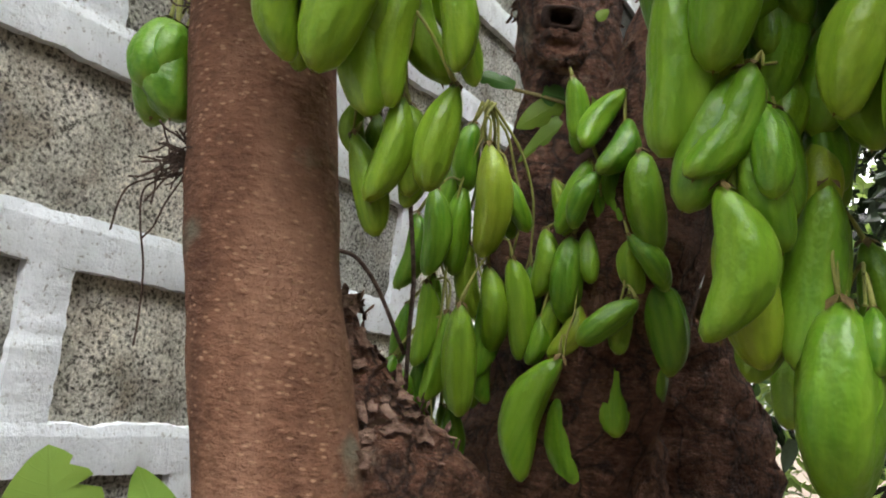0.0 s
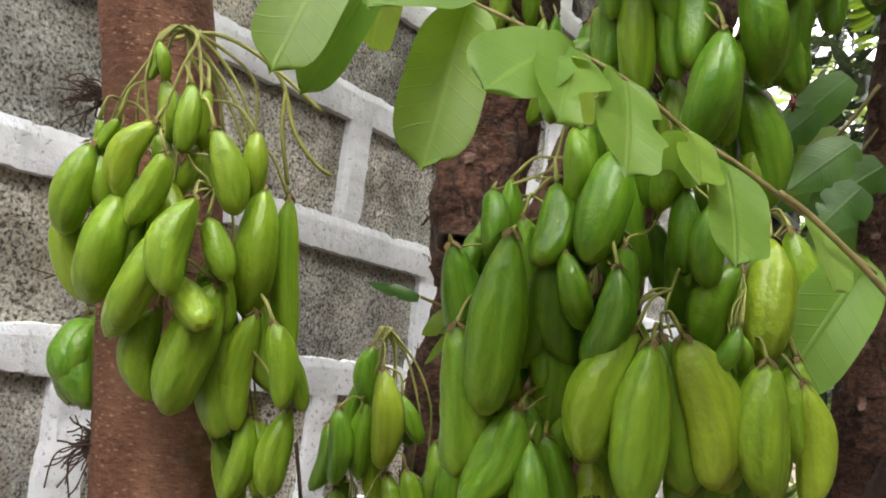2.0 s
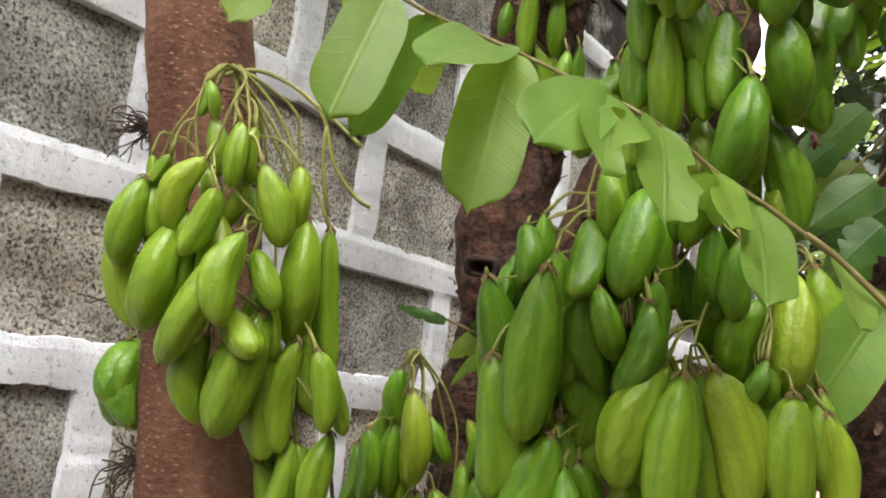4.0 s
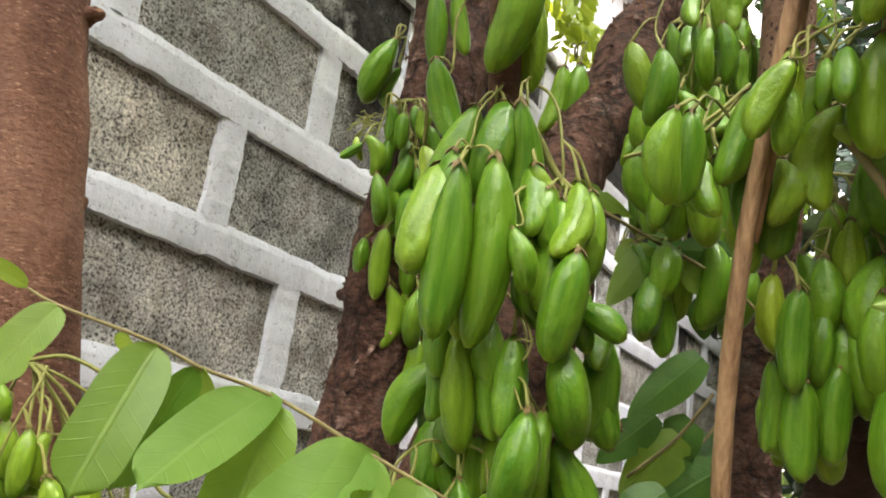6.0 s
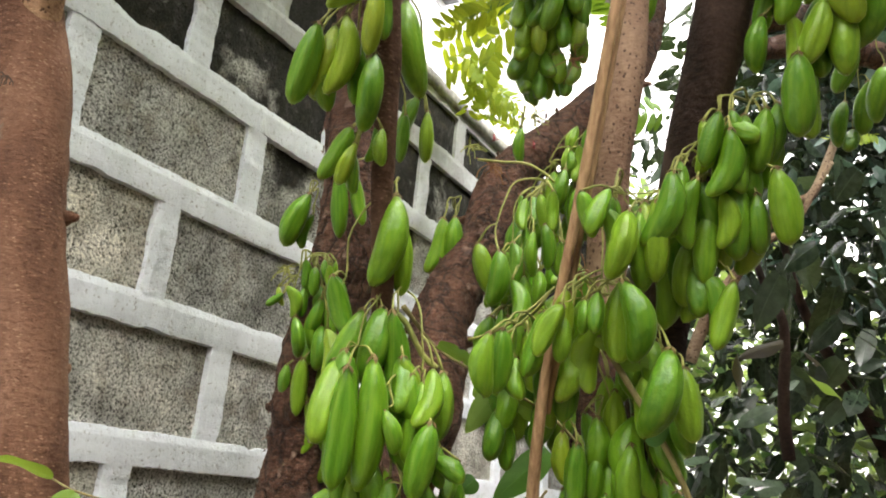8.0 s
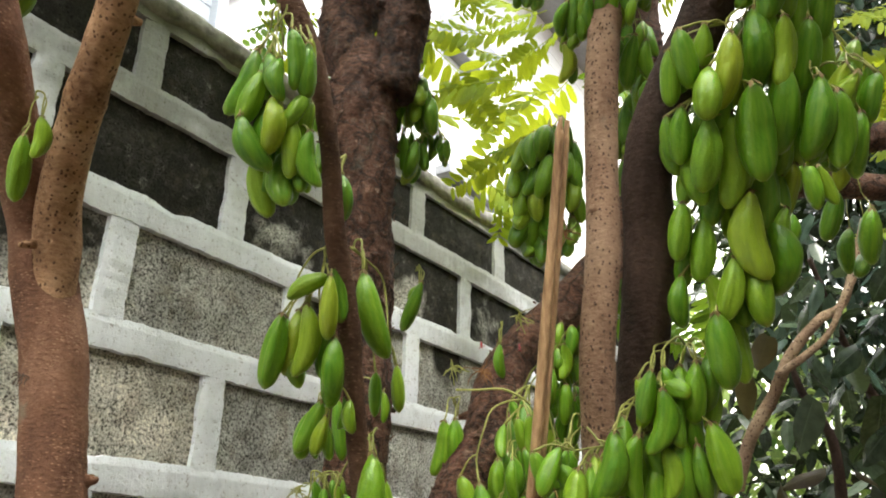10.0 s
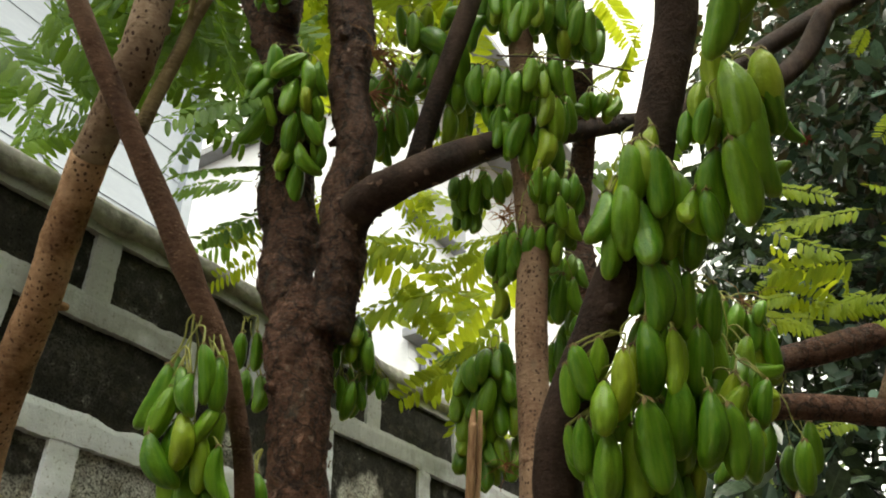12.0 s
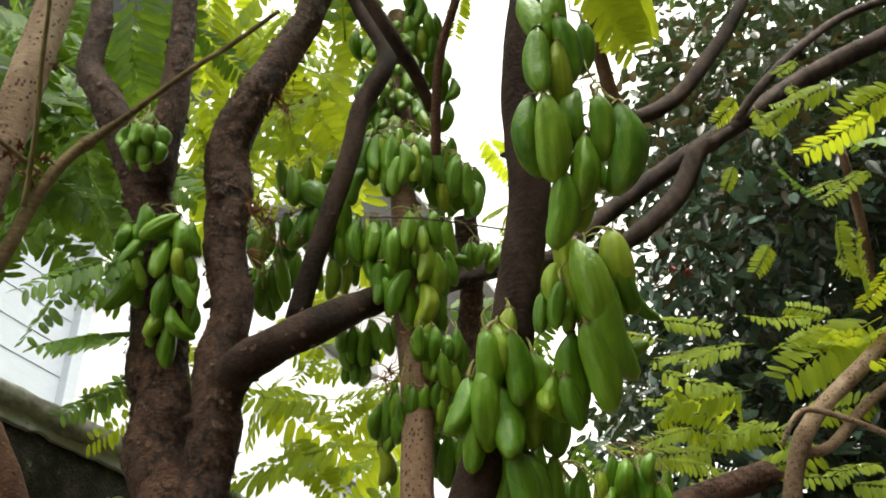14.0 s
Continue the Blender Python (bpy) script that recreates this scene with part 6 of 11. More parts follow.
bunch(tree, (-0.726, -0.998, 1.703), [(-0.743, -1.007, 1.684, -0.730, -0.988, 1.652, 0.016), (-0.753, -0.999, 1.670, -0.737, -0.989, 1.640, 0.015), (-0.758, -0.994, 1.665, -0.740, -0.981, 1.630, 0.017), (-0.730, -1.003, 1.665, -0.713, -0.993, 1.633, 0.015), (-0.753, -1.008, 1.660, -0.733, -0.999, 1.626, 0.017), (-0.733, -1.012, 1.655, -0.715, -0.998, 1.619, 0.017), (-0.739, -0.971, 1.651, -0.724, -0.967, 1.627, 0.012), (-0.734, -0.971, 1.650, -0.717, -0.967, 1.623, 0.014), (-0.740, -0.972, 1.649, -0.741, -0.957, 1.617, 0.016), (-0.749, -0.987, 1.648, -0.727, -0.973, 1.608, 0.020), (-0.729, -0.999, 1.642, -0.708, -0.994, 1.610, 0.016), (-0.741, -0.987, 1.639, -0.733, -0.989, 1.596, 0.020), (-0.708, -1.003, 1.634, -0.692, -1.000, 1.611, 0.012)])
bunch(tree, (-0.693, -1.002, 1.650), [(-0.712, -1.016, 1.634, -0.698, -1.004, 1.605, 0.014), (-0.723, -0.969, 1.629, -0.708, -0.967, 1.607, 0.012), (-0.738, -0.970, 1.628, -0.723, -0.960, 1.600, 0.014), (-0.705, -0.989, 1.625, -0.691, -0.974, 1.593, 0.016), (-0.716, -0.980, 1.615, -0.700, -0.967, 1.584, 0.016), (-0.707, -0.997, 1.613, -0.690, -0.986, 1.581, 0.016), (-0.713, -0.991, 1.605, -0.692, -0.987, 1.573, 0.017), (-0.701, -1.002, 1.603, -0.682, -0.990, 1.568, 0.016), (-0.728, -0.987, 1.603, -0.706, -0.980, 1.567, 0.018), (-0.687, -1.013, 1.598, -0.671, -1.002, 1.568, 0.014), (-0.679, -1.004, 1.598, -0.668, -0.991, 1.572, 0.012), (-0.672, -1.002, 1.576, -0.651, -0.998, 1.544, 0.016), (-0.710, -0.974, 1.574, -0.687, -0.965, 1.535, 0.019)])
bunch(tree, (-0.672, -0.987, 1.587), [(-0.687, -0.999, 1.572, -0.670, -0.987, 1.538, 0.017), (-0.697, -0.961, 1.566, -0.680, -0.949, 1.534, 0.015)])
bunch(tree, (-0.689, -0.974, 1.584), [(-0.705, -0.983, 1.569, -0.691, -0.972, 1.542, 0.014), (-0.710, -0.989, 1.563, -0.693, -0.980, 1.532, 0.015), (-0.727, -0.950, 1.561, -0.716, -0.936, 1.536, 0.013), (-0.738, -0.938, 1.555, -0.720, -0.937, 1.529, 0.014), (-0.722, -0.939, 1.554, -0.712, -0.929, 1.532, 0.011), (-0.728, -0.963, 1.550, -0.710, -0.949, 1.516, 0.015), (-0.733, -0.930, 1.547, -0.718, -0.925, 1.522, 0.012), (-0.663, -1.023, 1.546, -0.653, -1.014, 1.525, 0.010), (-0.695, -0.984, 1.541, -0.673, -0.971, 1.501, 0.020), (-0.681, -1.013, 1.541, -0.668, -0.995, 1.510, 0.015), (-0.664, -1.027, 1.540, -0.658, -1.018, 1.515, 0.012), (-0.722, -0.948, 1.536, -0.724, -0.945, 1.505, 0.016), (-0.718, -0.951, 1.534, -0.702, -0.946, 1.508, 0.013)])
bunch(tree, (-0.672, -0.992, 1.545), [(-0.683, -1.017, 1.532, -0.667, -1.004, 1.500, 0.016), (-0.697, -1.000, 1.528, -0.677, -0.987, 1.491, 0.018), (-0.702, -0.937, 1.522, -0.691, -0.929, 1.501, 0.010), (-0.717, -0.969, 1.522, -0.689, -0.963, 1.480, 0.022), (-0.691, -1.007, 1.520, -0.670, -1.001, 1.486, 0.017), (-0.717, -0.930, 1.520, -0.702, -0.923, 1.493, 0.014), (-0.676, -1.000, 1.519, -0.666, -0.985, 1.493, 0.014), (-0.712, -0.920, 1.519, -0.698, -0.918, 1.498, 0.011), (-0.704, -0.952, 1.516, -0.677, -0.943, 1.473, 0.022), (-0.669, -1.015, 1.516, -0.652, -1.006, 1.486, 0.015), (-0.715, -0.944, 1.510, -0.697, -0.933, 1.476, 0.017)])
bunch(tree, (-0.657, -0.956, 1.551), [(-0.679, -0.966, 1.534, -0.666, -0.959, 1.498, 0.017), (-0.661, -0.969, 1.533, -0.646, -0.965, 1.497, 0.016), (-0.700, -0.925, 1.522, -0.691, -0.916, 1.493, 0.014), (-0.685, -0.927, 1.509, -0.678, -0.916, 1.479, 0.014), (-0.699, -0.935, 1.509, -0.687, -0.928, 1.473, 0.016), (-0.642, -0.975, 1.506, -0.635, -0.962, 1.476, 0.014), (-0.667, -0.962, 1.503, -0.653, -0.954, 1.464, 0.018), (-0.683, -0.943, 1.502, -0.675, -0.941, 1.483, 0.009), (-0.680, -0.941, 1.502, -0.671, -0.928, 1.466, 0.017), (-0.677, -0.949, 1.499, -0.680, -0.947, 1.477, 0.010), (-0.663, -0.946, 1.499, -0.652, -0.935, 1.463, 0.016), (-0.648, -0.967, 1.498, -0.638, -0.957, 1.462, 0.017), (-0.651, -0.959, 1.483, -0.642, -0.953, 1.457, 0.011)])
bunch(tree, (-0.638, -0.944, 1.493), [(-0.651, -0.958, 1.479, -0.642, -0.954, 1.453, 0.011), (-0.679, -0.954, 1.477, -0.660, -0.951, 1.433, 0.021), (-0.683, -0.917, 1.477, -0.674, -0.909, 1.447, 0.014), (-0.655, -0.968, 1.474, -0.647, -0.961, 1.445, 0.012), (-0.667, -0.913, 1.472, -0.656, -0.909, 1.445, 0.012), (-0.674, -0.926, 1.470, -0.663, -0.918, 1.436, 0.015), (-0.655, -0.960, 1.468, -0.639, -0.957, 1.429, 0.018), (-0.665, -0.914, 1.463, -0.657, -0.906, 1.436, 0.012), (-0.657, -0.937, 1.452, -0.641, -0.935, 1.413, 0.018), (-0.650, -0.946, 1.447, -0.649, -0.948, 1.409, 0.018), (-0.666, -0.939, 1.445, -0.658, -0.928, 1.412, 0.015), (-0.667, -0.908, 1.439, -0.657, -0.903, 1.412, 0.013), (-0.664, -0.922, 1.439, -0.651, -0.923, 1.413, 0.012)])
bunch(tree, (-0.629, -0.924, 1.435), [(-0.644, -0.929, 1.424, -0.626, -0.928, 1.384, 0.018), (-0.665, -0.925, 1.414, -0.647, -0.924, 1.376, 0.018)])
bunch(tree, (-0.627, -0.898, 1.408), [(-0.642, -0.913, 1.398, -0.632, -0.907, 1.367, 0.013), (-0.644, -0.896, 1.392, -0.632, -0.892, 1.360, 0.014), (-0.652, -0.908, 1.391, -0.641, -0.901, 1.359, 0.014), (-0.658, -0.891, 1.389, -0.650, -0.887, 1.367, 0.010), (-0.664, -0.885, 1.386, -0.657, -0.876, 1.359, 0.012), (-0.661, -0.876, 1.383, -0.650, -0.874, 1.357, 0.012), (-0.633, -0.912, 1.382, -0.625, -0.905, 1.356, 0.012), (-0.655, -0.885, 1.380, -0.657, -0.904, 1.372, 0.012), (-0.654, -0.886, 1.379, -0.644, -0.882, 1.351, 0.013), (-0.665, -0.891, 1.374, -0.656, -0.881, 1.341, 0.015), (-0.648, -0.897, 1.373, -0.650, -0.893, 1.345, 0.013), (-0.642, -0.898, 1.371, -0.629, -0.898, 1.343, 0.013), (-0.654, -0.863, 1.363, -0.643, -0.856, 1.329, 0.015)])
bunch(tree, (-0.618, -0.880, 1.366), [(-0.633, -0.884, 1.357, -0.622, -0.875, 1.321, 0.017), (-0.650, -0.912, 1.356, -0.634, -0.917, 1.320, 0.017), (-0.664, -0.861, 1.353, -0.655, -0.846, 1.315, 0.017), (-0.643, -0.892, 1.351, -0.628, -0.889, 1.314, 0.017), (-0.656, -0.872, 1.351, -0.645, -0.864, 1.317, 0.015), (-0.640, -0.880, 1.349, -0.630, -0.873, 1.319, 0.014), (-0.640, -0.901, 1.346, -0.626, -0.901, 1.317, 0.014), (-0.620, -0.897, 1.344, -0.608, -0.890, 1.311, 0.015)])
bunch(tree, (-0.643, -0.991, 1.627), [(-0.665, -0.991, 1.608, -0.669, -0.983, 1.559, 0.020), (-0.659, -0.998, 1.605, -0.645, -0.992, 1.566, 0.018), (-0.657, -0.988, 1.603, -0.648, -0.970, 1.559, 0.020), (-0.662, -0.995, 1.600, -0.653, -0.984, 1.564, 0.017), (-0.661, -0.994, 1.596, -0.646, -0.990, 1.560, 0.017), (-0.662, -1.005, 1.594, -0.663, -0.995, 1.553, 0.017), (-0.684, -0.974, 1.590, -0.671, -0.962, 1.546, 0.020), (-0.679, -0.962, 1.590, -0.666, -0.952, 1.549, 0.019), (-0.641, -1.019, 1.580, -0.630, -1.013, 1.551, 0.013), (-0.636, -1.015, 1.576, -0.648, -1.007, 1.546, 0.014), (-0.640, -1.004, 1.571, -0.626, -1.004, 1.541, 0.014), (-0.656, -0.977, 1.563, -0.651, -0.968, 1.522, 0.017), (-0.642, -0.992, 1.562, -0.632, -0.979, 1.523, 0.018)])
bunch(tree, (-0.620, -1.003, 1.578), [(-0.636, -1.010, 1.561, -0.626, -1.000, 1.526, 0.016), (-0.647, -0.981, 1.559, -0.638, -0.974, 1.529, 0.014), (-0.653, -0.960, 1.558, -0.638, -0.958, 1.523, 0.016), (-0.642, -1.016, 1.558, -0.628, -1.012, 1.523, 0.016), (-0.658, -0.999, 1.555, -0.645, -0.989, 1.514, 0.019), (-0.641, -0.973, 1.555, -0.632, -0.963, 1.522, 0.015), (-0.644, -0.986, 1.552, -0.640, -0.977, 1.508, 0.019), (-0.632, -1.017, 1.548, -0.625, -1.004, 1.517, 0.015), (-0.648, -1.010, 1.548, -0.639, -1.000, 1.515, 0.015), (-0.635, -1.001, 1.533, -0.647, -0.985, 1.504, 0.014), (-0.633, -1.000, 1.530, -0.624, -0.995, 1.505, 0.011)])
bunch(tree, (-0.338, -0.968, 1.667), [(-0.352, -0.977, 1.652, -0.353, -0.994, 1.642, 0.011), (-0.367, -0.949, 1.640, -0.370, -0.942, 1.611, 0.012), (-0.370, -0.955, 1.636, -0.352, -0.956, 1.598, 0.018), (-0.365, -0.963, 1.634, -0.345, -0.971, 1.603, 0.016)])
bunch(tree, (-0.031, -0.971, 1.785), [(-0.068, -0.971, 1.770, -0.123, -0.927, 1.775, 0.028), (-0.034, -0.987, 1.721, -0.015, -0.977, 1.661, 0.027), (-0.040, -0.958, 1.694, -0.025, -0.947, 1.642, 0.023), (-0.001, -0.967, 1.671, -0.024, -0.959, 1.636, 0.020)])
bunch(tree, (-0.740, -1.052, 1.732), [(-0.764, -1.052, 1.712, -0.739, -1.047, 1.673, 0.020), (-0.746, -1.078, 1.710, -0.720, -1.065, 1.666, 0.022), (-0.757, -1.058, 1.703, -0.741, -1.057, 1.653, 0.023), (-0.747, -1.055, 1.698, -0.738, -1.043, 1.664, 0.015), (-0.742, -1.056, 1.692, -0.716, -1.045, 1.648, 0.023), (-0.746, -1.035, 1.683, -0.738, -1.027, 1.666, 0.009), (-0.751, -1.030, 1.680, -0.745, -1.022, 1.658, 0.010), (-0.731, -1.056, 1.680, -0.705, -1.043, 1.634, 0.023), (-0.760, -1.045, 1.676, -0.751, -1.033, 1.654, 0.011), (-0.745, -1.044, 1.676, -0.736, -1.036, 1.657, 0.009), (-0.746, -1.068, 1.675, -0.717, -1.059, 1.628, 0.024), (-0.713, -1.064, 1.658, -0.704, -1.058, 1.640, 0.009), (-0.739, -1.039, 1.655, -0.719, -1.030, 1.621, 0.017)])
bunch(tree, (-0.722, -1.042, 1.671), [(-0.747, -1.049, 1.653, -0.719, -1.046, 1.612, 0.021), (-0.722, -1.037, 1.640, -0.712, -1.028, 1.620, 0.010), (-0.711, -1.056, 1.637, -0.711, -1.074, 1.650, 0.009), (-0.735, -1.021, 1.635, -0.720, -1.018, 1.613, 0.012), (-0.725, -1.021, 1.633, -0.739, -1.014, 1.614, 0.012), (-0.737, -1.028, 1.631, -0.720, -1.026, 1.606, 0.013)])
bunch(tree, (-0.830, -1.095, 1.801), [(-0.852, -1.099, 1.779, -0.829, -1.092, 1.749, 0.016), (-0.856, -1.087, 1.771, -0.846, -1.078, 1.734, 0.016), (-0.847, -1.094, 1.765, -0.828, -1.085, 1.737, 0.015), (-0.824, -1.093, 1.748, -0.821, -1.085, 1.715, 0.014), (-0.827, -1.085, 1.746, -0.809, -1.077, 1.721, 0.014), (-0.838, -1.070, 1.743, -0.814, -1.058, 1.709, 0.019), (-0.829, -1.103, 1.732, -0.809, -1.094, 1.705, 0.015), (-0.846, -1.079, 1.731, -0.820, -1.068, 1.695, 0.020), (-0.821, -1.112, 1.728, -0.796, -1.095, 1.690, 0.021), (-0.810, -1.092, 1.728, -0.790, -1.087, 1.703, 0.014), (-0.821, -1.089, 1.716, -0.802, -1.073, 1.685, 0.017), (-0.805, -1.082, 1.710, -0.788, -1.068, 1.683, 0.015), (-0.821, -1.073, 1.699, -0.801, -1.056, 1.667, 0.018)])
bunch(tree, (-0.730, -1.054, 1.715), [(-0.751, -1.043, 1.697, -0.749, -1.034, 1.672, 0.012), (-0.743, -1.075, 1.691, -0.721, -1.074, 1.665, 0.015), (-0.723, -1.078, 1.677, -0.708, -1.084, 1.663, 0.009)])
bunch(tree, (-0.839, -1.092, 1.831), [(-0.853, -1.083, 1.809, -0.845, -1.089, 1.771, 0.017), (-0.854, -1.105, 1.804, -0.822, -1.089, 1.762, 0.019), (-0.832, -1.110, 1.790, -0.816, -1.099, 1.768, 0.012)])
bunch(tree, (-0.919, -0.488, 1.837), [(-0.927, -0.469, 1.836, -0.913, -0.500, 1.812, 0.016), (-0.920, -0.487, 1.807, -0.894, -0.517, 1.797, 0.017), (-0.923, -0.448, 1.824, -0.915, -0.481, 1.791, 0.019), (-0.896, -0.492, 1.808, -0.884, -0.509, 1.777, 0.015), (-0.911, -0.460, 1.786, -0.900, -0.489, 1.772, 0.013), (-0.899, -0.478, 1.783, -0.890, -0.510, 1.770, 0.014), (-0.894, -0.465, 1.784, -0.887, -0.481, 1.753, 0.015), (-0.890, -0.502, 1.775, -0.869, -0.502, 1.745, 0.015), (-0.877, -0.490, 1.786, -0.870, -0.506, 1.764, 0.011), (-0.884, -0.479, 1.755, -0.868, -0.489, 1.740, 0.010), (-0.896, -0.449, 1.765, -0.881, -0.457, 1.722, 0.019), (-0.888, -0.478, 1.743, -0.868, -0.464, 1.699, 0.021), (-0.871, -0.480, 1.756, -0.863, -0.490, 1.727, 0.013)])
bunch(tree, (-0.919, -0.488, 1.837), [(-0.861, -0.461, 1.737, -0.858, -0.474, 1.713, 0.012), (-0.861, -0.480, 1.705, -0.854, -0.454, 1.670, 0.016), (-0.928, -0.476, 1.846, -0.914, -0.467, 1.817, 0.014), (-0.910, -0.503, 1.830, -0.890, -0.501, 1.798, 0.016), (-0.912, -0.481, 1.829, -0.900, -0.463, 1.795, 0.017), (-0.884, -0.507, 1.812, -0.876, -0.495, 1.787, 0.012), (-0.899, -0.486, 1.810, -0.886, -0.483, 1.787, 0.011), (-0.903, -0.481, 1.795, -0.896, -0.472, 1.775, 0.010), (-0.912, -0.466, 1.796, -0.899, -0.462, 1.773, 0.011), (-0.902, -0.491, 1.792, -0.889, -0.485, 1.766, 0.013), (-0.898, -0.462, 1.789, -0.882, -0.457, 1.759, 0.015), (-0.899, -0.467, 1.787, -0.889, -0.457, 1.763, 0.012), (-0.879, -0.503, 1.787, -0.865, -0.499, 1.763, 0.012)])
bunch(tree, (-0.919, -0.488, 1.837), [(-0.883, -0.487, 1.793, -0.869, -0.486, 1.771, 0.011), (-0.883, -0.473, 1.766, -0.872, -0.469, 1.746, 0.010), (-0.896, -0.442, 1.771, -0.882, -0.429, 1.739, 0.016), (-0.879, -0.468, 1.754, -0.852, -0.465, 1.711, 0.022), (-0.872, -0.475, 1.759, -0.864, -0.466, 1.737, 0.010), (-0.856, -0.475, 1.736, -0.850, -0.466, 1.717, 0.009), (-0.867, -0.456, 1.720, -0.855, -0.441, 1.688, 0.015)])
bunch(tree, (-0.831, -0.482, 1.602), [(-0.831, -0.475, 1.574, -0.816, -0.455, 1.532, 0.017), (-0.829, -0.490, 1.586, -0.823, -0.483, 1.557, 0.014)])
bunch(tree, (-0.626, -0.576, 2.093), [(-0.650, -0.581, 2.072, -0.631, -0.562, 2.031, 0.021), (-0.626, -0.611, 2.060, -0.644, -0.576, 2.031, 0.021), (-0.625, -0.605, 2.056, -0.613, -0.606, 2.012, 0.019), (-0.615, -0.607, 2.056, -0.593, -0.605, 2.024, 0.016), (-0.619, -0.623, 2.049, -0.598, -0.616, 2.016, 0.017), (-0.631, -0.568, 2.044, -0.638, -0.545, 2.008, 0.019), (-0.632, -0.546, 2.042, -0.613, -0.539, 2.011, 0.016), (-0.612, -0.595, 2.039, -0.595, -0.574, 2.000, 0.020), (-0.620, -0.592, 2.036, -0.620, -0.579, 1.989, 0.021), (-0.626, -0.551, 2.032, -0.612, -0.532, 1.998, 0.018), (-0.611, -0.614, 2.029, -0.600, -0.600, 2.003, 0.013), (-0.605, -0.593, 2.028, -0.588, -0.589, 2.001, 0.014), (-0.600, -0.597, 2.027, -0.584, -0.589, 2.000, 0.014)])
bunch(tree, (-0.612, -0.556, 2.046), [(-0.636, -0.555, 2.027, -0.613, -0.556, 1.987, 0.019), (-0.617, -0.608, 2.024, -0.605, -0.599, 1.991, 0.015), (-0.600, -0.600, 2.024, -0.589, -0.606, 1.989, 0.016), (-0.623, -0.551, 2.023, -0.608, -0.531, 1.987, 0.019), (-0.624, -0.543, 2.021, -0.597, -0.536, 1.980, 0.021), (-0.604, -0.588, 2.012, -0.586, -0.573, 1.975, 0.018), (-0.628, -0.556, 2.001, -0.625, -0.519, 1.967, 0.021), (-0.607, -0.593, 1.996, -0.581, -0.602, 1.961, 0.019), (-0.583, -0.608, 1.996, -0.572, -0.592, 1.967, 0.015), (-0.612, -0.586, 1.993, -0.595, -0.566, 1.954, 0.020), (-0.593, -0.566, 1.986, -0.569, -0.560, 1.948, 0.019), (-0.590, -0.572, 1.977, -0.594, -0.553, 1.934, 0.021), (-0.580, -0.589, 1.974, -0.560, -0.585, 1.944, 0.015)])
bunch(tree, (-0.567, -0.573, 1.990), [(-0.572, -0.597, 1.971, -0.560, -0.580, 1.942, 0.015), (-0.594, -0.580, 1.963, -0.565, -0.590, 1.931, 0.019), (-0.583, -0.548, 1.960, -0.562, -0.544, 1.928, 0.016), (-0.584, -0.546, 1.949, -0.562, -0.542, 1.915, 0.017), (-0.583, -0.576, 1.946, -0.565, -0.555, 1.904, 0.021)])
bunch(tree, (-0.660, -0.572, 2.234), [(-0.669, -0.588, 2.212, -0.643, -0.563, 2.168, 0.023), (-0.674, -0.560, 2.205, -0.662, -0.589, 2.160, 0.023), (-0.676, -0.567, 2.198, -0.644, -0.561, 2.157, 0.022), (-0.662, -0.578, 2.198, -0.633, -0.571, 2.160, 0.020), (-0.664, -0.564, 2.196, -0.636, -0.555, 2.158, 0.020), (-0.674, -0.560, 2.194, -0.652, -0.550, 2.137, 0.026), (-0.676, -0.585, 2.188, -0.647, -0.566, 2.144, 0.023), (-0.664, -0.596, 2.188, -0.631, -0.577, 2.140, 0.026), (-0.663, -0.572, 2.179, -0.635, -0.556, 2.138, 0.022), (-0.650, -0.578, 2.177, -0.651, -0.572, 2.132, 0.022)])
bunch(tree, (-0.481, -0.732, 2.232), [(-0.491, -0.757, 2.211, -0.469, -0.738, 2.176, 0.020), (-0.524, -0.671, 2.206, -0.496, -0.661, 2.168, 0.020), (-0.505, -0.705, 2.206, -0.482, -0.678, 2.165, 0.023), (-0.499, -0.735, 2.204, -0.483, -0.714, 2.175, 0.017), (-0.476, -0.749, 2.193, -0.457, -0.723, 2.157, 0.021), (-0.516, -0.687, 2.192, -0.500, -0.678, 2.142, 0.023), (-0.468, -0.767, 2.186, -0.473, -0.743, 2.133, 0.027), (-0.495, -0.699, 2.181, -0.473, -0.688, 2.150, 0.017), (-0.513, -0.692, 2.180, -0.485, -0.689, 2.146, 0.019), (-0.472, -0.758, 2.178, -0.506, -0.730, 2.178, 0.020), (-0.479, -0.731, 2.175, -0.450, -0.703, 2.127, 0.023), (-0.495, -0.679, 2.173, -0.486, -0.723, 2.126, 0.031), (-0.467, -0.714, 2.155, -0.440, -0.694, 2.112, 0.020)])
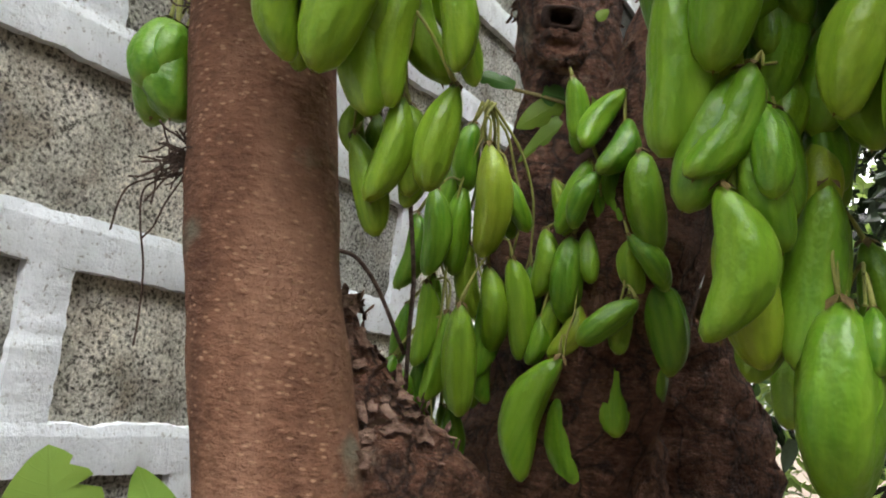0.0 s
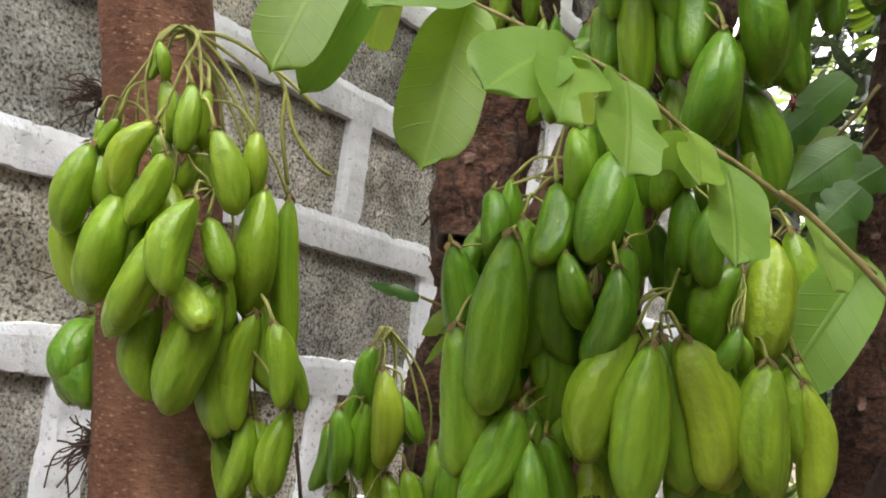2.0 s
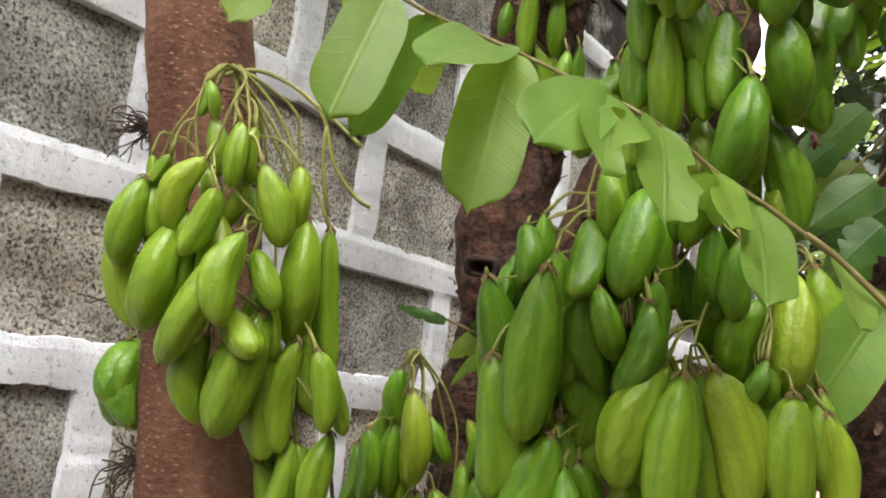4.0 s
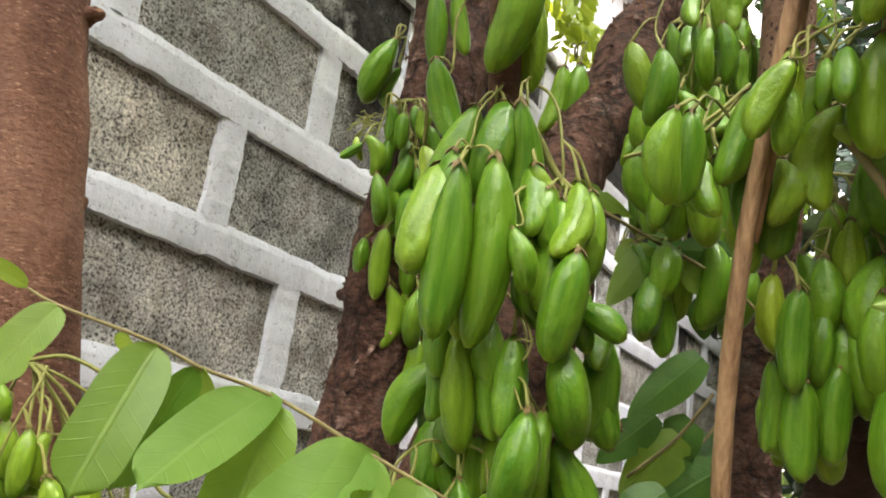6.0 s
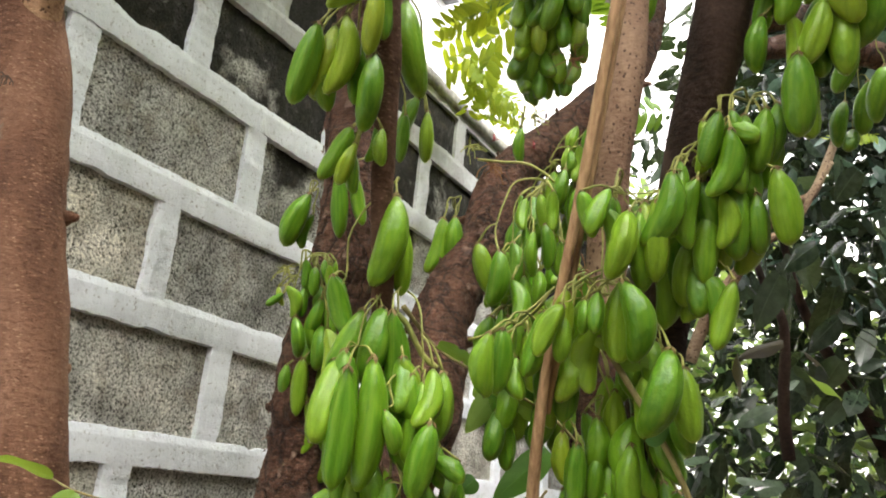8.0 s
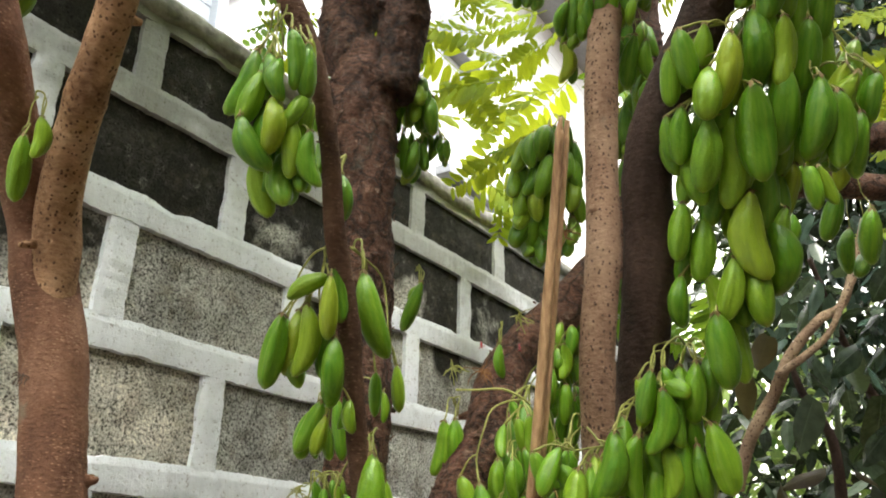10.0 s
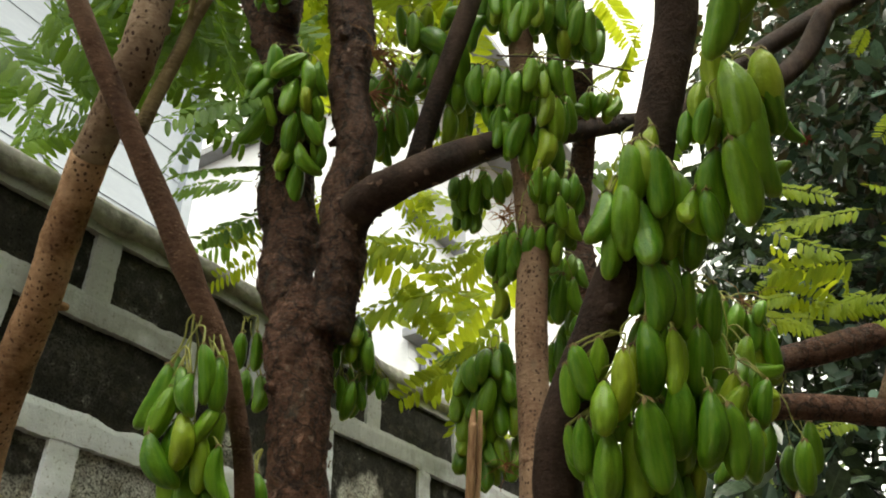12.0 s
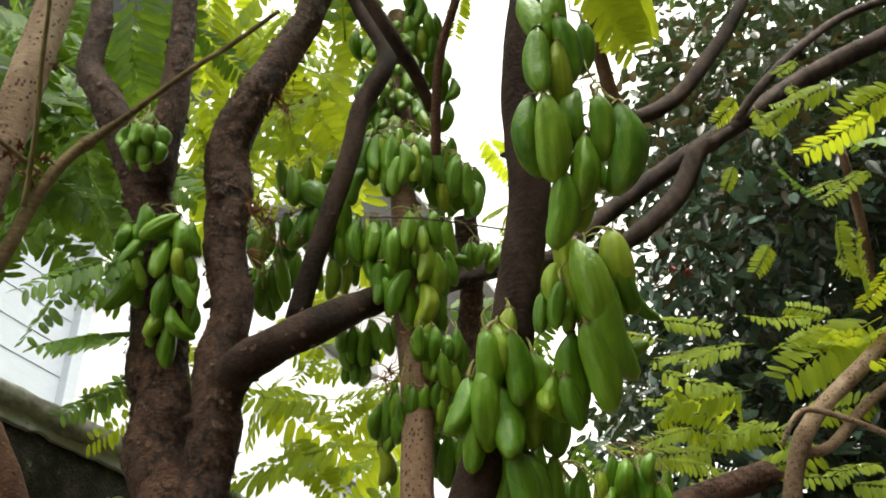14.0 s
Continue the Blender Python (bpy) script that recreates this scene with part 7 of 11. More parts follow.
bunch(tree, (-0.465, -0.667, 2.170), [(-0.479, -0.685, 2.151, -0.472, -0.656, 2.098, 0.027), (-0.485, -0.736, 2.151, -0.448, -0.720, 2.098, 0.024), (-0.487, -0.656, 2.146, -0.454, -0.640, 2.101, 0.025), (-0.495, -0.605, 2.143, -0.471, -0.594, 2.110, 0.018), (-0.489, -0.711, 2.141, -0.456, -0.686, 2.090, 0.028), (-0.491, -0.605, 2.140, -0.462, -0.595, 2.101, 0.021), (-0.454, -0.700, 2.138, -0.424, -0.690, 2.099, 0.021), (-0.497, -0.642, 2.134, -0.477, -0.611, 2.095, 0.023), (-0.446, -0.723, 2.125, -0.431, -0.704, 2.078, 0.023), (-0.435, -0.673, 2.102, -0.412, -0.658, 2.068, 0.018), (-0.459, -0.620, 2.100, -0.434, -0.600, 2.061, 0.017), (-0.470, -0.634, 2.099, -0.435, -0.622, 2.052, 0.020), (-0.459, -0.617, 2.095, -0.427, -0.602, 2.051, 0.019)])
bunch(tree, (-0.434, -0.665, 2.104), [(-0.438, -0.694, 2.086, -0.413, -0.674, 2.046, 0.021), (-0.468, -0.607, 2.082, -0.445, -0.586, 2.045, 0.020)])
bunch(tree, (-0.449, -0.817, 2.270), [(-0.466, -0.815, 2.249, -0.444, -0.796, 2.213, 0.020), (-0.460, -0.835, 2.247, -0.442, -0.814, 2.215, 0.018), (-0.469, -0.804, 2.244, -0.466, -0.796, 2.196, 0.022), (-0.467, -0.777, 2.241, -0.433, -0.766, 2.197, 0.024), (-0.464, -0.821, 2.241, -0.458, -0.810, 2.196, 0.020), (-0.462, -0.819, 2.240, -0.442, -0.796, 2.205, 0.020), (-0.462, -0.813, 2.233, -0.434, -0.803, 2.195, 0.020), (-0.429, -0.853, 2.232, -0.401, -0.845, 2.196, 0.020), (-0.478, -0.782, 2.231, -0.459, -0.758, 2.181, 0.025), (-0.452, -0.837, 2.230, -0.445, -0.817, 2.187, 0.020), (-0.421, -0.878, 2.224, -0.401, -0.856, 2.190, 0.019), (-0.422, -0.865, 2.222, -0.413, -0.846, 2.172, 0.023), (-0.439, -0.843, 2.220, -0.421, -0.833, 2.167, 0.025)])
bunch(tree, (-0.429, -0.830, 2.240), [(-0.461, -0.819, 2.219, -0.428, -0.825, 2.164, 0.027), (-0.440, -0.817, 2.217, -0.418, -0.795, 2.180, 0.021), (-0.409, -0.860, 2.217, -0.382, -0.851, 2.180, 0.020), (-0.471, -0.788, 2.215, -0.450, -0.770, 2.171, 0.022), (-0.434, -0.841, 2.211, -0.414, -0.816, 2.175, 0.021), (-0.457, -0.807, 2.202, -0.438, -0.781, 2.154, 0.024), (-0.418, -0.877, 2.202, -0.387, -0.862, 2.158, 0.023), (-0.389, -0.880, 2.201, -0.368, -0.861, 2.167, 0.019), (-0.390, -0.892, 2.186, -0.363, -0.879, 2.147, 0.021), (-0.394, -0.881, 2.184, -0.366, -0.863, 2.142, 0.022), (-0.387, -0.861, 2.180, -0.364, -0.855, 2.150, 0.016), (-0.403, -0.854, 2.172, -0.375, -0.844, 2.134, 0.021), (-0.405, -0.837, 2.166, -0.375, -0.822, 2.123, 0.023)])
bunch(tree, (-0.449, -0.824, 2.096), [(-0.447, -0.855, 2.077, -0.423, -0.846, 2.044, 0.018), (-0.482, -0.786, 2.076, -0.458, -0.778, 2.045, 0.017), (-0.490, -0.776, 2.075, -0.467, -0.768, 2.044, 0.017), (-0.496, -0.769, 2.073, -0.480, -0.754, 2.029, 0.021), (-0.481, -0.773, 2.072, -0.458, -0.757, 2.037, 0.019), (-0.483, -0.780, 2.071, -0.460, -0.773, 2.040, 0.017), (-0.471, -0.837, 2.069, -0.464, -0.824, 2.030, 0.018), (-0.486, -0.783, 2.068, -0.477, -0.770, 2.023, 0.021), (-0.456, -0.849, 2.067, -0.432, -0.837, 2.033, 0.018), (-0.458, -0.840, 2.065, -0.441, -0.827, 2.039, 0.015), (-0.456, -0.812, 2.065, -0.432, -0.804, 2.032, 0.018), (-0.481, -0.799, 2.064, -0.467, -0.783, 2.020, 0.021), (-0.493, -0.758, 2.061, -0.467, -0.751, 2.028, 0.018)])
bunch(tree, (-0.449, -0.805, 2.079), [(-0.469, -0.806, 2.060, -0.456, -0.800, 2.015, 0.021), (-0.459, -0.837, 2.059, -0.455, -0.829, 2.020, 0.018), (-0.451, -0.866, 2.059, -0.425, -0.854, 2.023, 0.020), (-0.469, -0.789, 2.059, -0.448, -0.774, 2.026, 0.018), (-0.451, -0.838, 2.055, -0.431, -0.831, 2.029, 0.014), (-0.460, -0.827, 2.049, -0.435, -0.816, 2.014, 0.019), (-0.444, -0.779, 2.034, -0.418, -0.767, 1.997, 0.020), (-0.441, -0.851, 2.031, -0.421, -0.835, 2.000, 0.017), (-0.450, -0.844, 2.030, -0.425, -0.826, 1.992, 0.021), (-0.464, -0.778, 2.028, -0.436, -0.762, 1.987, 0.022), (-0.449, -0.781, 2.025, -0.424, -0.760, 1.985, 0.022), (-0.444, -0.779, 2.021, -0.421, -0.772, 1.990, 0.017), (-0.449, -0.807, 2.016, -0.432, -0.779, 1.976, 0.022)])
bunch(tree, (-0.413, -0.817, 2.030), [(-0.427, -0.826, 2.012, -0.405, -0.804, 1.975, 0.020), (-0.427, -0.813, 2.010, -0.400, -0.805, 1.975, 0.018), (-0.415, -0.808, 2.000, -0.399, -0.791, 1.972, 0.015), (-0.435, -0.818, 1.999, -0.411, -0.796, 1.960, 0.021), (-0.425, -0.824, 1.994, -0.401, -0.810, 1.959, 0.018)])
bunch(tree, (-0.443, -0.831, 1.927), [(-0.464, -0.834, 1.911, -0.452, -0.818, 1.888, 0.013), (-0.463, -0.826, 1.903, -0.447, -0.813, 1.878, 0.014), (-0.449, -0.856, 1.902, -0.441, -0.844, 1.870, 0.016), (-0.477, -0.826, 1.901, -0.460, -0.811, 1.873, 0.016), (-0.437, -0.846, 1.900, -0.419, -0.837, 1.874, 0.014), (-0.471, -0.840, 1.899, -0.453, -0.826, 1.870, 0.015), (-0.452, -0.844, 1.898, -0.447, -0.836, 1.866, 0.016), (-0.447, -0.855, 1.897, -0.432, -0.842, 1.872, 0.014), (-0.442, -0.858, 1.891, -0.425, -0.845, 1.865, 0.015), (-0.432, -0.837, 1.891, -0.415, -0.832, 1.868, 0.012), (-0.451, -0.813, 1.886, -0.433, -0.808, 1.862, 0.013), (-0.428, -0.834, 1.884, -0.414, -0.815, 1.859, 0.015), (-0.436, -0.823, 1.883, -0.412, -0.812, 1.850, 0.018)])
bunch(tree, (-0.422, -0.826, 1.899), [(-0.442, -0.828, 1.883, -0.445, -0.819, 1.854, 0.016), (-0.442, -0.832, 1.877, -0.428, -0.820, 1.854, 0.012), (-0.435, -0.838, 1.872, -0.410, -0.826, 1.837, 0.019), (-0.415, -0.829, 1.870, -0.401, -0.811, 1.845, 0.015), (-0.423, -0.843, 1.868, -0.404, -0.826, 1.838, 0.017)])
bunch(tree, (-0.438, -0.777, 1.876), [(-0.456, -0.780, 1.861, -0.435, -0.764, 1.828, 0.014), (-0.454, -0.794, 1.854, -0.441, -0.783, 1.833, 0.012), (-0.458, -0.769, 1.848, -0.443, -0.761, 1.827, 0.012), (-0.451, -0.828, 1.844, -0.436, -0.816, 1.820, 0.013), (-0.461, -0.804, 1.843, -0.443, -0.790, 1.816, 0.015), (-0.463, -0.775, 1.843, -0.440, -0.755, 1.806, 0.016), (-0.455, -0.815, 1.842, -0.436, -0.800, 1.813, 0.016), (-0.464, -0.785, 1.841, -0.448, -0.772, 1.815, 0.014), (-0.436, -0.821, 1.840, -0.421, -0.801, 1.813, 0.016), (-0.462, -0.762, 1.835, -0.446, -0.745, 1.808, 0.015), (-0.438, -0.751, 1.820, -0.427, -0.740, 1.801, 0.010), (-0.437, -0.760, 1.819, -0.435, -0.751, 1.794, 0.013), (-0.408, -0.795, 1.811, -0.384, -0.784, 1.777, 0.015)])
bunch(tree, (-0.392, -0.795, 1.820), [(-0.412, -0.816, 1.805, -0.385, -0.794, 1.763, 0.020), (-0.425, -0.746, 1.802, -0.404, -0.741, 1.775, 0.014), (-0.440, -0.748, 1.801, -0.418, -0.736, 1.771, 0.016), (-0.377, -0.810, 1.779, -0.363, -0.797, 1.756, 0.013), (-0.370, -0.813, 1.773, -0.373, -0.806, 1.749, 0.013)])
bunch(tree, (-0.422, -0.850, 2.617), [(-0.440, -0.863, 2.594, -0.414, -0.853, 2.561, 0.018), (-0.448, -0.856, 2.592, -0.436, -0.848, 2.543, 0.021), (-0.430, -0.859, 2.578, -0.412, -0.835, 2.548, 0.018), (-0.432, -0.868, 2.563, -0.412, -0.846, 2.521, 0.021), (-0.417, -0.846, 2.552, -0.390, -0.835, 2.518, 0.019), (-0.418, -0.839, 2.547, -0.407, -0.826, 2.503, 0.020), (-0.414, -0.867, 2.545, -0.390, -0.864, 2.504, 0.020), (-0.402, -0.880, 2.544, -0.378, -0.869, 2.513, 0.017), (-0.430, -0.784, 2.544, -0.428, -0.761, 2.495, 0.023), (-0.444, -0.756, 2.540, -0.416, -0.742, 2.503, 0.020), (-0.410, -0.850, 2.539, -0.388, -0.827, 2.505, 0.020), (-0.401, -0.858, 2.531, -0.376, -0.847, 2.499, 0.018), (-0.402, -0.831, 2.525, -0.380, -0.820, 2.495, 0.016)])
bunch(tree, (-0.373, -0.835, 2.545), [(-0.380, -0.869, 2.523, -0.353, -0.860, 2.488, 0.019), (-0.405, -0.854, 2.521, -0.385, -0.832, 2.479, 0.021), (-0.390, -0.831, 2.518, -0.372, -0.810, 2.489, 0.017), (-0.391, -0.866, 2.510, -0.369, -0.844, 2.476, 0.020), (-0.391, -0.762, 2.507, -0.364, -0.743, 2.468, 0.022), (-0.359, -0.844, 2.505, -0.331, -0.824, 2.466, 0.022), (-0.391, -0.758, 2.502, -0.390, -0.738, 2.450, 0.025), (-0.395, -0.834, 2.500, -0.368, -0.820, 2.464, 0.020), (-0.358, -0.863, 2.496, -0.342, -0.842, 2.447, 0.023), (-0.403, -0.740, 2.496, -0.374, -0.725, 2.458, 0.021), (-0.395, -0.732, 2.487, -0.378, -0.726, 2.435, 0.023), (-0.382, -0.756, 2.483, -0.363, -0.731, 2.450, 0.019), (-0.366, -0.776, 2.474, -0.341, -0.758, 2.439, 0.020)])
bunch(tree, (-0.326, -0.824, 2.495), [(-0.337, -0.855, 2.474, -0.315, -0.833, 2.440, 0.020), (-0.325, -0.865, 2.470, -0.323, -0.850, 2.427, 0.020), (-0.333, -0.846, 2.468, -0.313, -0.833, 2.441, 0.016), (-0.363, -0.771, 2.465, -0.358, -0.749, 2.413, 0.025), (-0.350, -0.775, 2.463, -0.330, -0.750, 2.431, 0.020), (-0.325, -0.831, 2.447, -0.300, -0.811, 2.411, 0.021), (-0.337, -0.782, 2.441, -0.311, -0.775, 2.409, 0.018), (-0.329, -0.787, 2.436, -0.306, -0.769, 2.404, 0.018), (-0.317, -0.845, 2.435, -0.297, -0.823, 2.393, 0.022), (-0.324, -0.804, 2.432, -0.320, -0.783, 2.388, 0.021), (-0.336, -0.719, 2.429, -0.309, -0.697, 2.390, 0.022), (-0.356, -0.718, 2.429, -0.334, -0.699, 2.378, 0.025)])
bunch(tree, (-0.295, -0.662, 2.091), [(-0.308, -0.673, 2.074, -0.288, -0.661, 2.037, 0.018), (-0.307, -0.677, 2.072, -0.296, -0.676, 2.030, 0.019), (-0.324, -0.638, 2.071, -0.323, -0.633, 2.030, 0.019), (-0.298, -0.705, 2.070, -0.279, -0.697, 2.038, 0.016), (-0.307, -0.651, 2.069, -0.283, -0.647, 2.033, 0.018), (-0.298, -0.696, 2.065, -0.284, -0.687, 2.024, 0.019), (-0.317, -0.645, 2.062, -0.304, -0.630, 2.034, 0.015), (-0.298, -0.675, 2.062, -0.279, -0.664, 2.027, 0.018), (-0.325, -0.657, 2.060, -0.305, -0.639, 2.020, 0.020), (-0.305, -0.655, 2.058, -0.280, -0.650, 2.019, 0.020), (-0.318, -0.671, 2.052, -0.299, -0.653, 2.012, 0.020), (-0.316, -0.638, 2.051, -0.299, -0.631, 2.011, 0.019), (-0.293, -0.645, 2.040, -0.272, -0.642, 2.008, 0.016)])
bunch(tree, (-0.286, -0.630, 2.054), [(-0.301, -0.636, 2.037, -0.293, -0.636, 1.993, 0.020), (-0.304, -0.633, 2.032, -0.290, -0.618, 2.001, 0.016), (-0.289, -0.646, 2.030, -0.286, -0.645, 1.989, 0.019)])
bunch(tree, (-0.252, -0.657, 1.837), [(-0.267, -0.670, 1.821, -0.250, -0.667, 1.780, 0.019), (-0.268, -0.659, 1.814, -0.259, -0.643, 1.774, 0.019), (-0.265, -0.666, 1.812, -0.276, -0.663, 1.768, 0.021), (-0.277, -0.653, 1.810, -0.291, -0.646, 1.762, 0.023), (-0.278, -0.656, 1.809, -0.267, -0.639, 1.762, 0.022), (-0.277, -0.656, 1.804, -0.258, -0.655, 1.762, 0.020), (-0.286, -0.639, 1.801, -0.292, -0.635, 1.752, 0.022), (-0.286, -0.626, 1.796, -0.296, -0.615, 1.748, 0.022), (-0.251, -0.678, 1.793, -0.234, -0.674, 1.750, 0.020), (-0.273, -0.653, 1.792, -0.263, -0.639, 1.754, 0.018), (-0.256, -0.665, 1.787, -0.259, -0.671, 1.742, 0.021), (-0.267, -0.657, 1.786, -0.245, -0.654, 1.734, 0.024), (-0.244, -0.665, 1.781, -0.232, -0.651, 1.738, 0.020)])
bunch(tree, (-0.247, -0.636, 1.794), [(-0.266, -0.645, 1.779, -0.252, -0.637, 1.739, 0.018), (-0.244, -0.676, 1.777, -0.242, -0.676, 1.732, 0.020), (-0.278, -0.611, 1.772, -0.283, -0.605, 1.720, 0.023), (-0.275, -0.635, 1.771, -0.282, -0.626, 1.719, 0.023), (-0.276, -0.655, 1.770, -0.276, -0.638, 1.715, 0.024), (-0.277, -0.616, 1.768, -0.258, -0.613, 1.725, 0.020), (-0.241, -0.666, 1.749, -0.242, -0.667, 1.703, 0.021), (-0.253, -0.651, 1.748, -0.255, -0.656, 1.701, 0.022), (-0.266, -0.640, 1.748, -0.250, -0.639, 1.712, 0.017), (-0.266, -0.613, 1.745, -0.275, -0.610, 1.695, 0.023), (-0.258, -0.638, 1.740, -0.241, -0.630, 1.695, 0.021), (-0.265, -0.630, 1.737, -0.269, -0.631, 1.689, 0.022), (-0.228, -0.671, 1.736, -0.223, -0.671, 1.695, 0.018)])
bunch(tree, (-0.216, -0.638, 1.743), [(-0.226, -0.657, 1.728, -0.210, -0.658, 1.696, 0.016), (-0.253, -0.629, 1.719, -0.280, -0.607, 1.679, 0.024), (-0.254, -0.627, 1.713, -0.242, -0.608, 1.662, 0.024), (-0.241, -0.644, 1.707, -0.240, -0.648, 1.662, 0.021), (-0.224, -0.658, 1.706, -0.229, -0.658, 1.664, 0.019), (-0.245, -0.627, 1.705, -0.252, -0.643, 1.666, 0.022), (-0.248, -0.613, 1.703, -0.273, -0.599, 1.660, 0.025), (-0.227, -0.639, 1.692, -0.212, -0.639, 1.659, 0.015), (-0.244, -0.608, 1.691, -0.225, -0.606, 1.650, 0.019), (-0.239, -0.634, 1.691, -0.224, -0.629, 1.651, 0.018), (-0.243, -0.621, 1.688, -0.245, -0.626, 1.641, 0.022), (-0.220, -0.645, 1.685, -0.227, -0.653, 1.651, 0.018), (-0.238, -0.619, 1.685, -0.224, -0.611, 1.645, 0.018)])
bunch(tree, (-0.229, -0.586, 1.696), [(-0.245, -0.594, 1.683, -0.253, -0.612, 1.649, 0.021)])
bunch(tree, (-0.333, -0.784, 1.893), [(-0.360, -0.792, 1.874, -0.355, -0.785, 1.833, 0.018), (-0.362, -0.773, 1.870, -0.347, -0.772, 1.838, 0.015), (-0.351, -0.808, 1.865, -0.352, -0.796, 1.827, 0.016), (-0.343, -0.811, 1.862, -0.340, -0.815, 1.824, 0.016), (-0.341, -0.782, 1.839, -0.331, -0.766, 1.795, 0.021), (-0.356, -0.792, 1.837, -0.339, -0.785, 1.791, 0.021), (-0.325, -0.798, 1.802, -0.306, -0.798, 1.762, 0.019), (-0.342, -0.790, 1.791, -0.324, -0.785, 1.746, 0.021), (-0.328, -0.782, 1.790, -0.320, -0.769, 1.756, 0.016), (-0.329, -0.774, 1.778, -0.323, -0.770, 1.731, 0.020), (-0.328, -0.763, 1.770, -0.314, -0.757, 1.733, 0.017), (-0.318, -0.764, 1.759, -0.309, -0.753, 1.724, 0.016), (-0.317, -0.772, 1.757, -0.321, -0.767, 1.720, 0.016)])
bunch(tree, (-0.279, -0.755, 1.742), [(-0.310, -0.772, 1.726, -0.298, -0.763, 1.688, 0.018), (-0.299, -0.756, 1.723, -0.289, -0.744, 1.687, 0.017), (-0.283, -0.734, 1.604, -0.268, -0.724, 1.560, 0.014), (-0.265, -0.739, 1.604, -0.255, -0.729, 1.569, 0.011), (-0.261, -0.739, 1.602, -0.251, -0.723, 1.559, 0.013)])
bunch(tree, (-0.138, -0.957, 1.848), [(-0.163, -0.959, 1.834, -0.164, -0.957, 1.798, 0.018), (-0.162, -0.953, 1.832, -0.147, -0.941, 1.801, 0.015), (-0.144, -0.966, 1.823, -0.131, -0.947, 1.789, 0.018), (-0.135, -0.985, 1.816, -0.120, -0.964, 1.780, 0.019), (-0.158, -0.934, 1.811, -0.155, -0.923, 1.771, 0.019), (-0.168, -0.950, 1.808, -0.147, -0.932, 1.765, 0.022), (-0.152, -0.961, 1.808, -0.143, -0.958, 1.763, 0.022), (-0.138, -0.976, 1.800, -0.121, -0.964, 1.766, 0.017), (-0.145, -0.973, 1.794, -0.117, -0.972, 1.755, 0.020), (-0.133, -0.961, 1.791, -0.112, -0.948, 1.751, 0.020), (-0.155, -0.920, 1.766, -0.136, -0.960, 1.753, 0.022)])
bunch(tree, (-0.238, -0.963, 1.709), [(-0.268, -0.967, 1.696, -0.251, -0.971, 1.657, 0.020), (-0.249, -0.967, 1.656, -0.229, -0.947, 1.613, 0.022), (-0.253, -0.918, 1.642, -0.250, -0.905, 1.602, 0.020), (-0.221, -0.994, 1.640, -0.193, -0.983, 1.592, 0.024)])
bunch(tree, (-0.329, -0.967, 1.769), [(-0.354, -0.967, 1.755, -0.335, -0.950, 1.724, 0.017), (-0.336, -1.002, 1.753, -0.339, -0.991, 1.727, 0.014), (-0.350, -0.978, 1.750, -0.341, -0.962, 1.716, 0.018), (-0.344, -0.978, 1.747, -0.320, -0.970, 1.715, 0.017), (-0.325, -0.995, 1.744, -0.308, -0.982, 1.717, 0.015), (-0.337, -0.984, 1.742, -0.325, -0.979, 1.705, 0.019), (-0.358, -0.951, 1.741, -0.340, -0.935, 1.712, 0.016), (-0.338, -0.948, 1.741, -0.317, -0.939, 1.712, 0.016), (-0.339, -0.958, 1.740, -0.323, -0.942, 1.712, 0.016), (-0.337, -0.964, 1.732, -0.323, -0.949, 1.707, 0.014), (-0.343, -0.956, 1.728, -0.334, -0.937, 1.695, 0.018), (-0.334, -0.959, 1.728, -0.318, -0.942, 1.701, 0.015), (-0.328, -0.998, 1.724, -0.302, -0.994, 1.692, 0.018)])
bunch(tree, (-0.300, -0.978, 1.736), [(-0.316, -0.984, 1.723, -0.295, -0.979, 1.695, 0.015), (-0.321, -0.978, 1.715, -0.297, -0.965, 1.680, 0.019), (-0.326, -0.962, 1.694, -0.304, -0.999, 1.688, 0.018)])
bunch(tree, (-0.546, -0.490, 1.777), [(-0.551, -0.487, 1.763, -0.535, -0.472, 1.729, 0.017), (-0.543, -0.502, 1.763, -0.525, -0.488, 1.728, 0.017), (-0.502, -0.476, 1.732, -0.499, -0.473, 1.691, 0.021), (-0.511, -0.462, 1.739, -0.506, -0.457, 1.699, 0.020)])
bunch(tree, (-0.484, -0.569, 1.790), [(-0.500, -0.558, 1.788, -0.490, -0.555, 1.768, 0.009), (-0.473, -0.555, 1.771, -0.469, -0.593, 1.763, 0.017), (-0.465, -0.599, 1.769, -0.446, -0.583, 1.731, 0.016), (-0.461, -0.566, 1.765, -0.467, -0.568, 1.739, 0.015), (-0.461, -0.556, 1.731, -0.452, -0.548, 1.712, 0.009), (-0.454, -0.565, 1.719, -0.439, -0.548, 1.685, 0.016), (-0.438, -0.590, 1.737, -0.432, -0.583, 1.720, 0.008), (-0.428, -0.599, 1.728, -0.420, -0.590, 1.710, 0.009), (-0.442, -0.574, 1.741, -0.439, -0.568, 1.715, 0.013), (-0.491, -0.558, 1.789, -0.481, -0.554, 1.771, 0.009), (-0.478, -0.571, 1.790, -0.464, -0.552, 1.756, 0.018), (-0.462, -0.579, 1.773, -0.441, -0.575, 1.740, 0.014), (-0.471, -0.562, 1.770, -0.459, -0.548, 1.742, 0.014)])
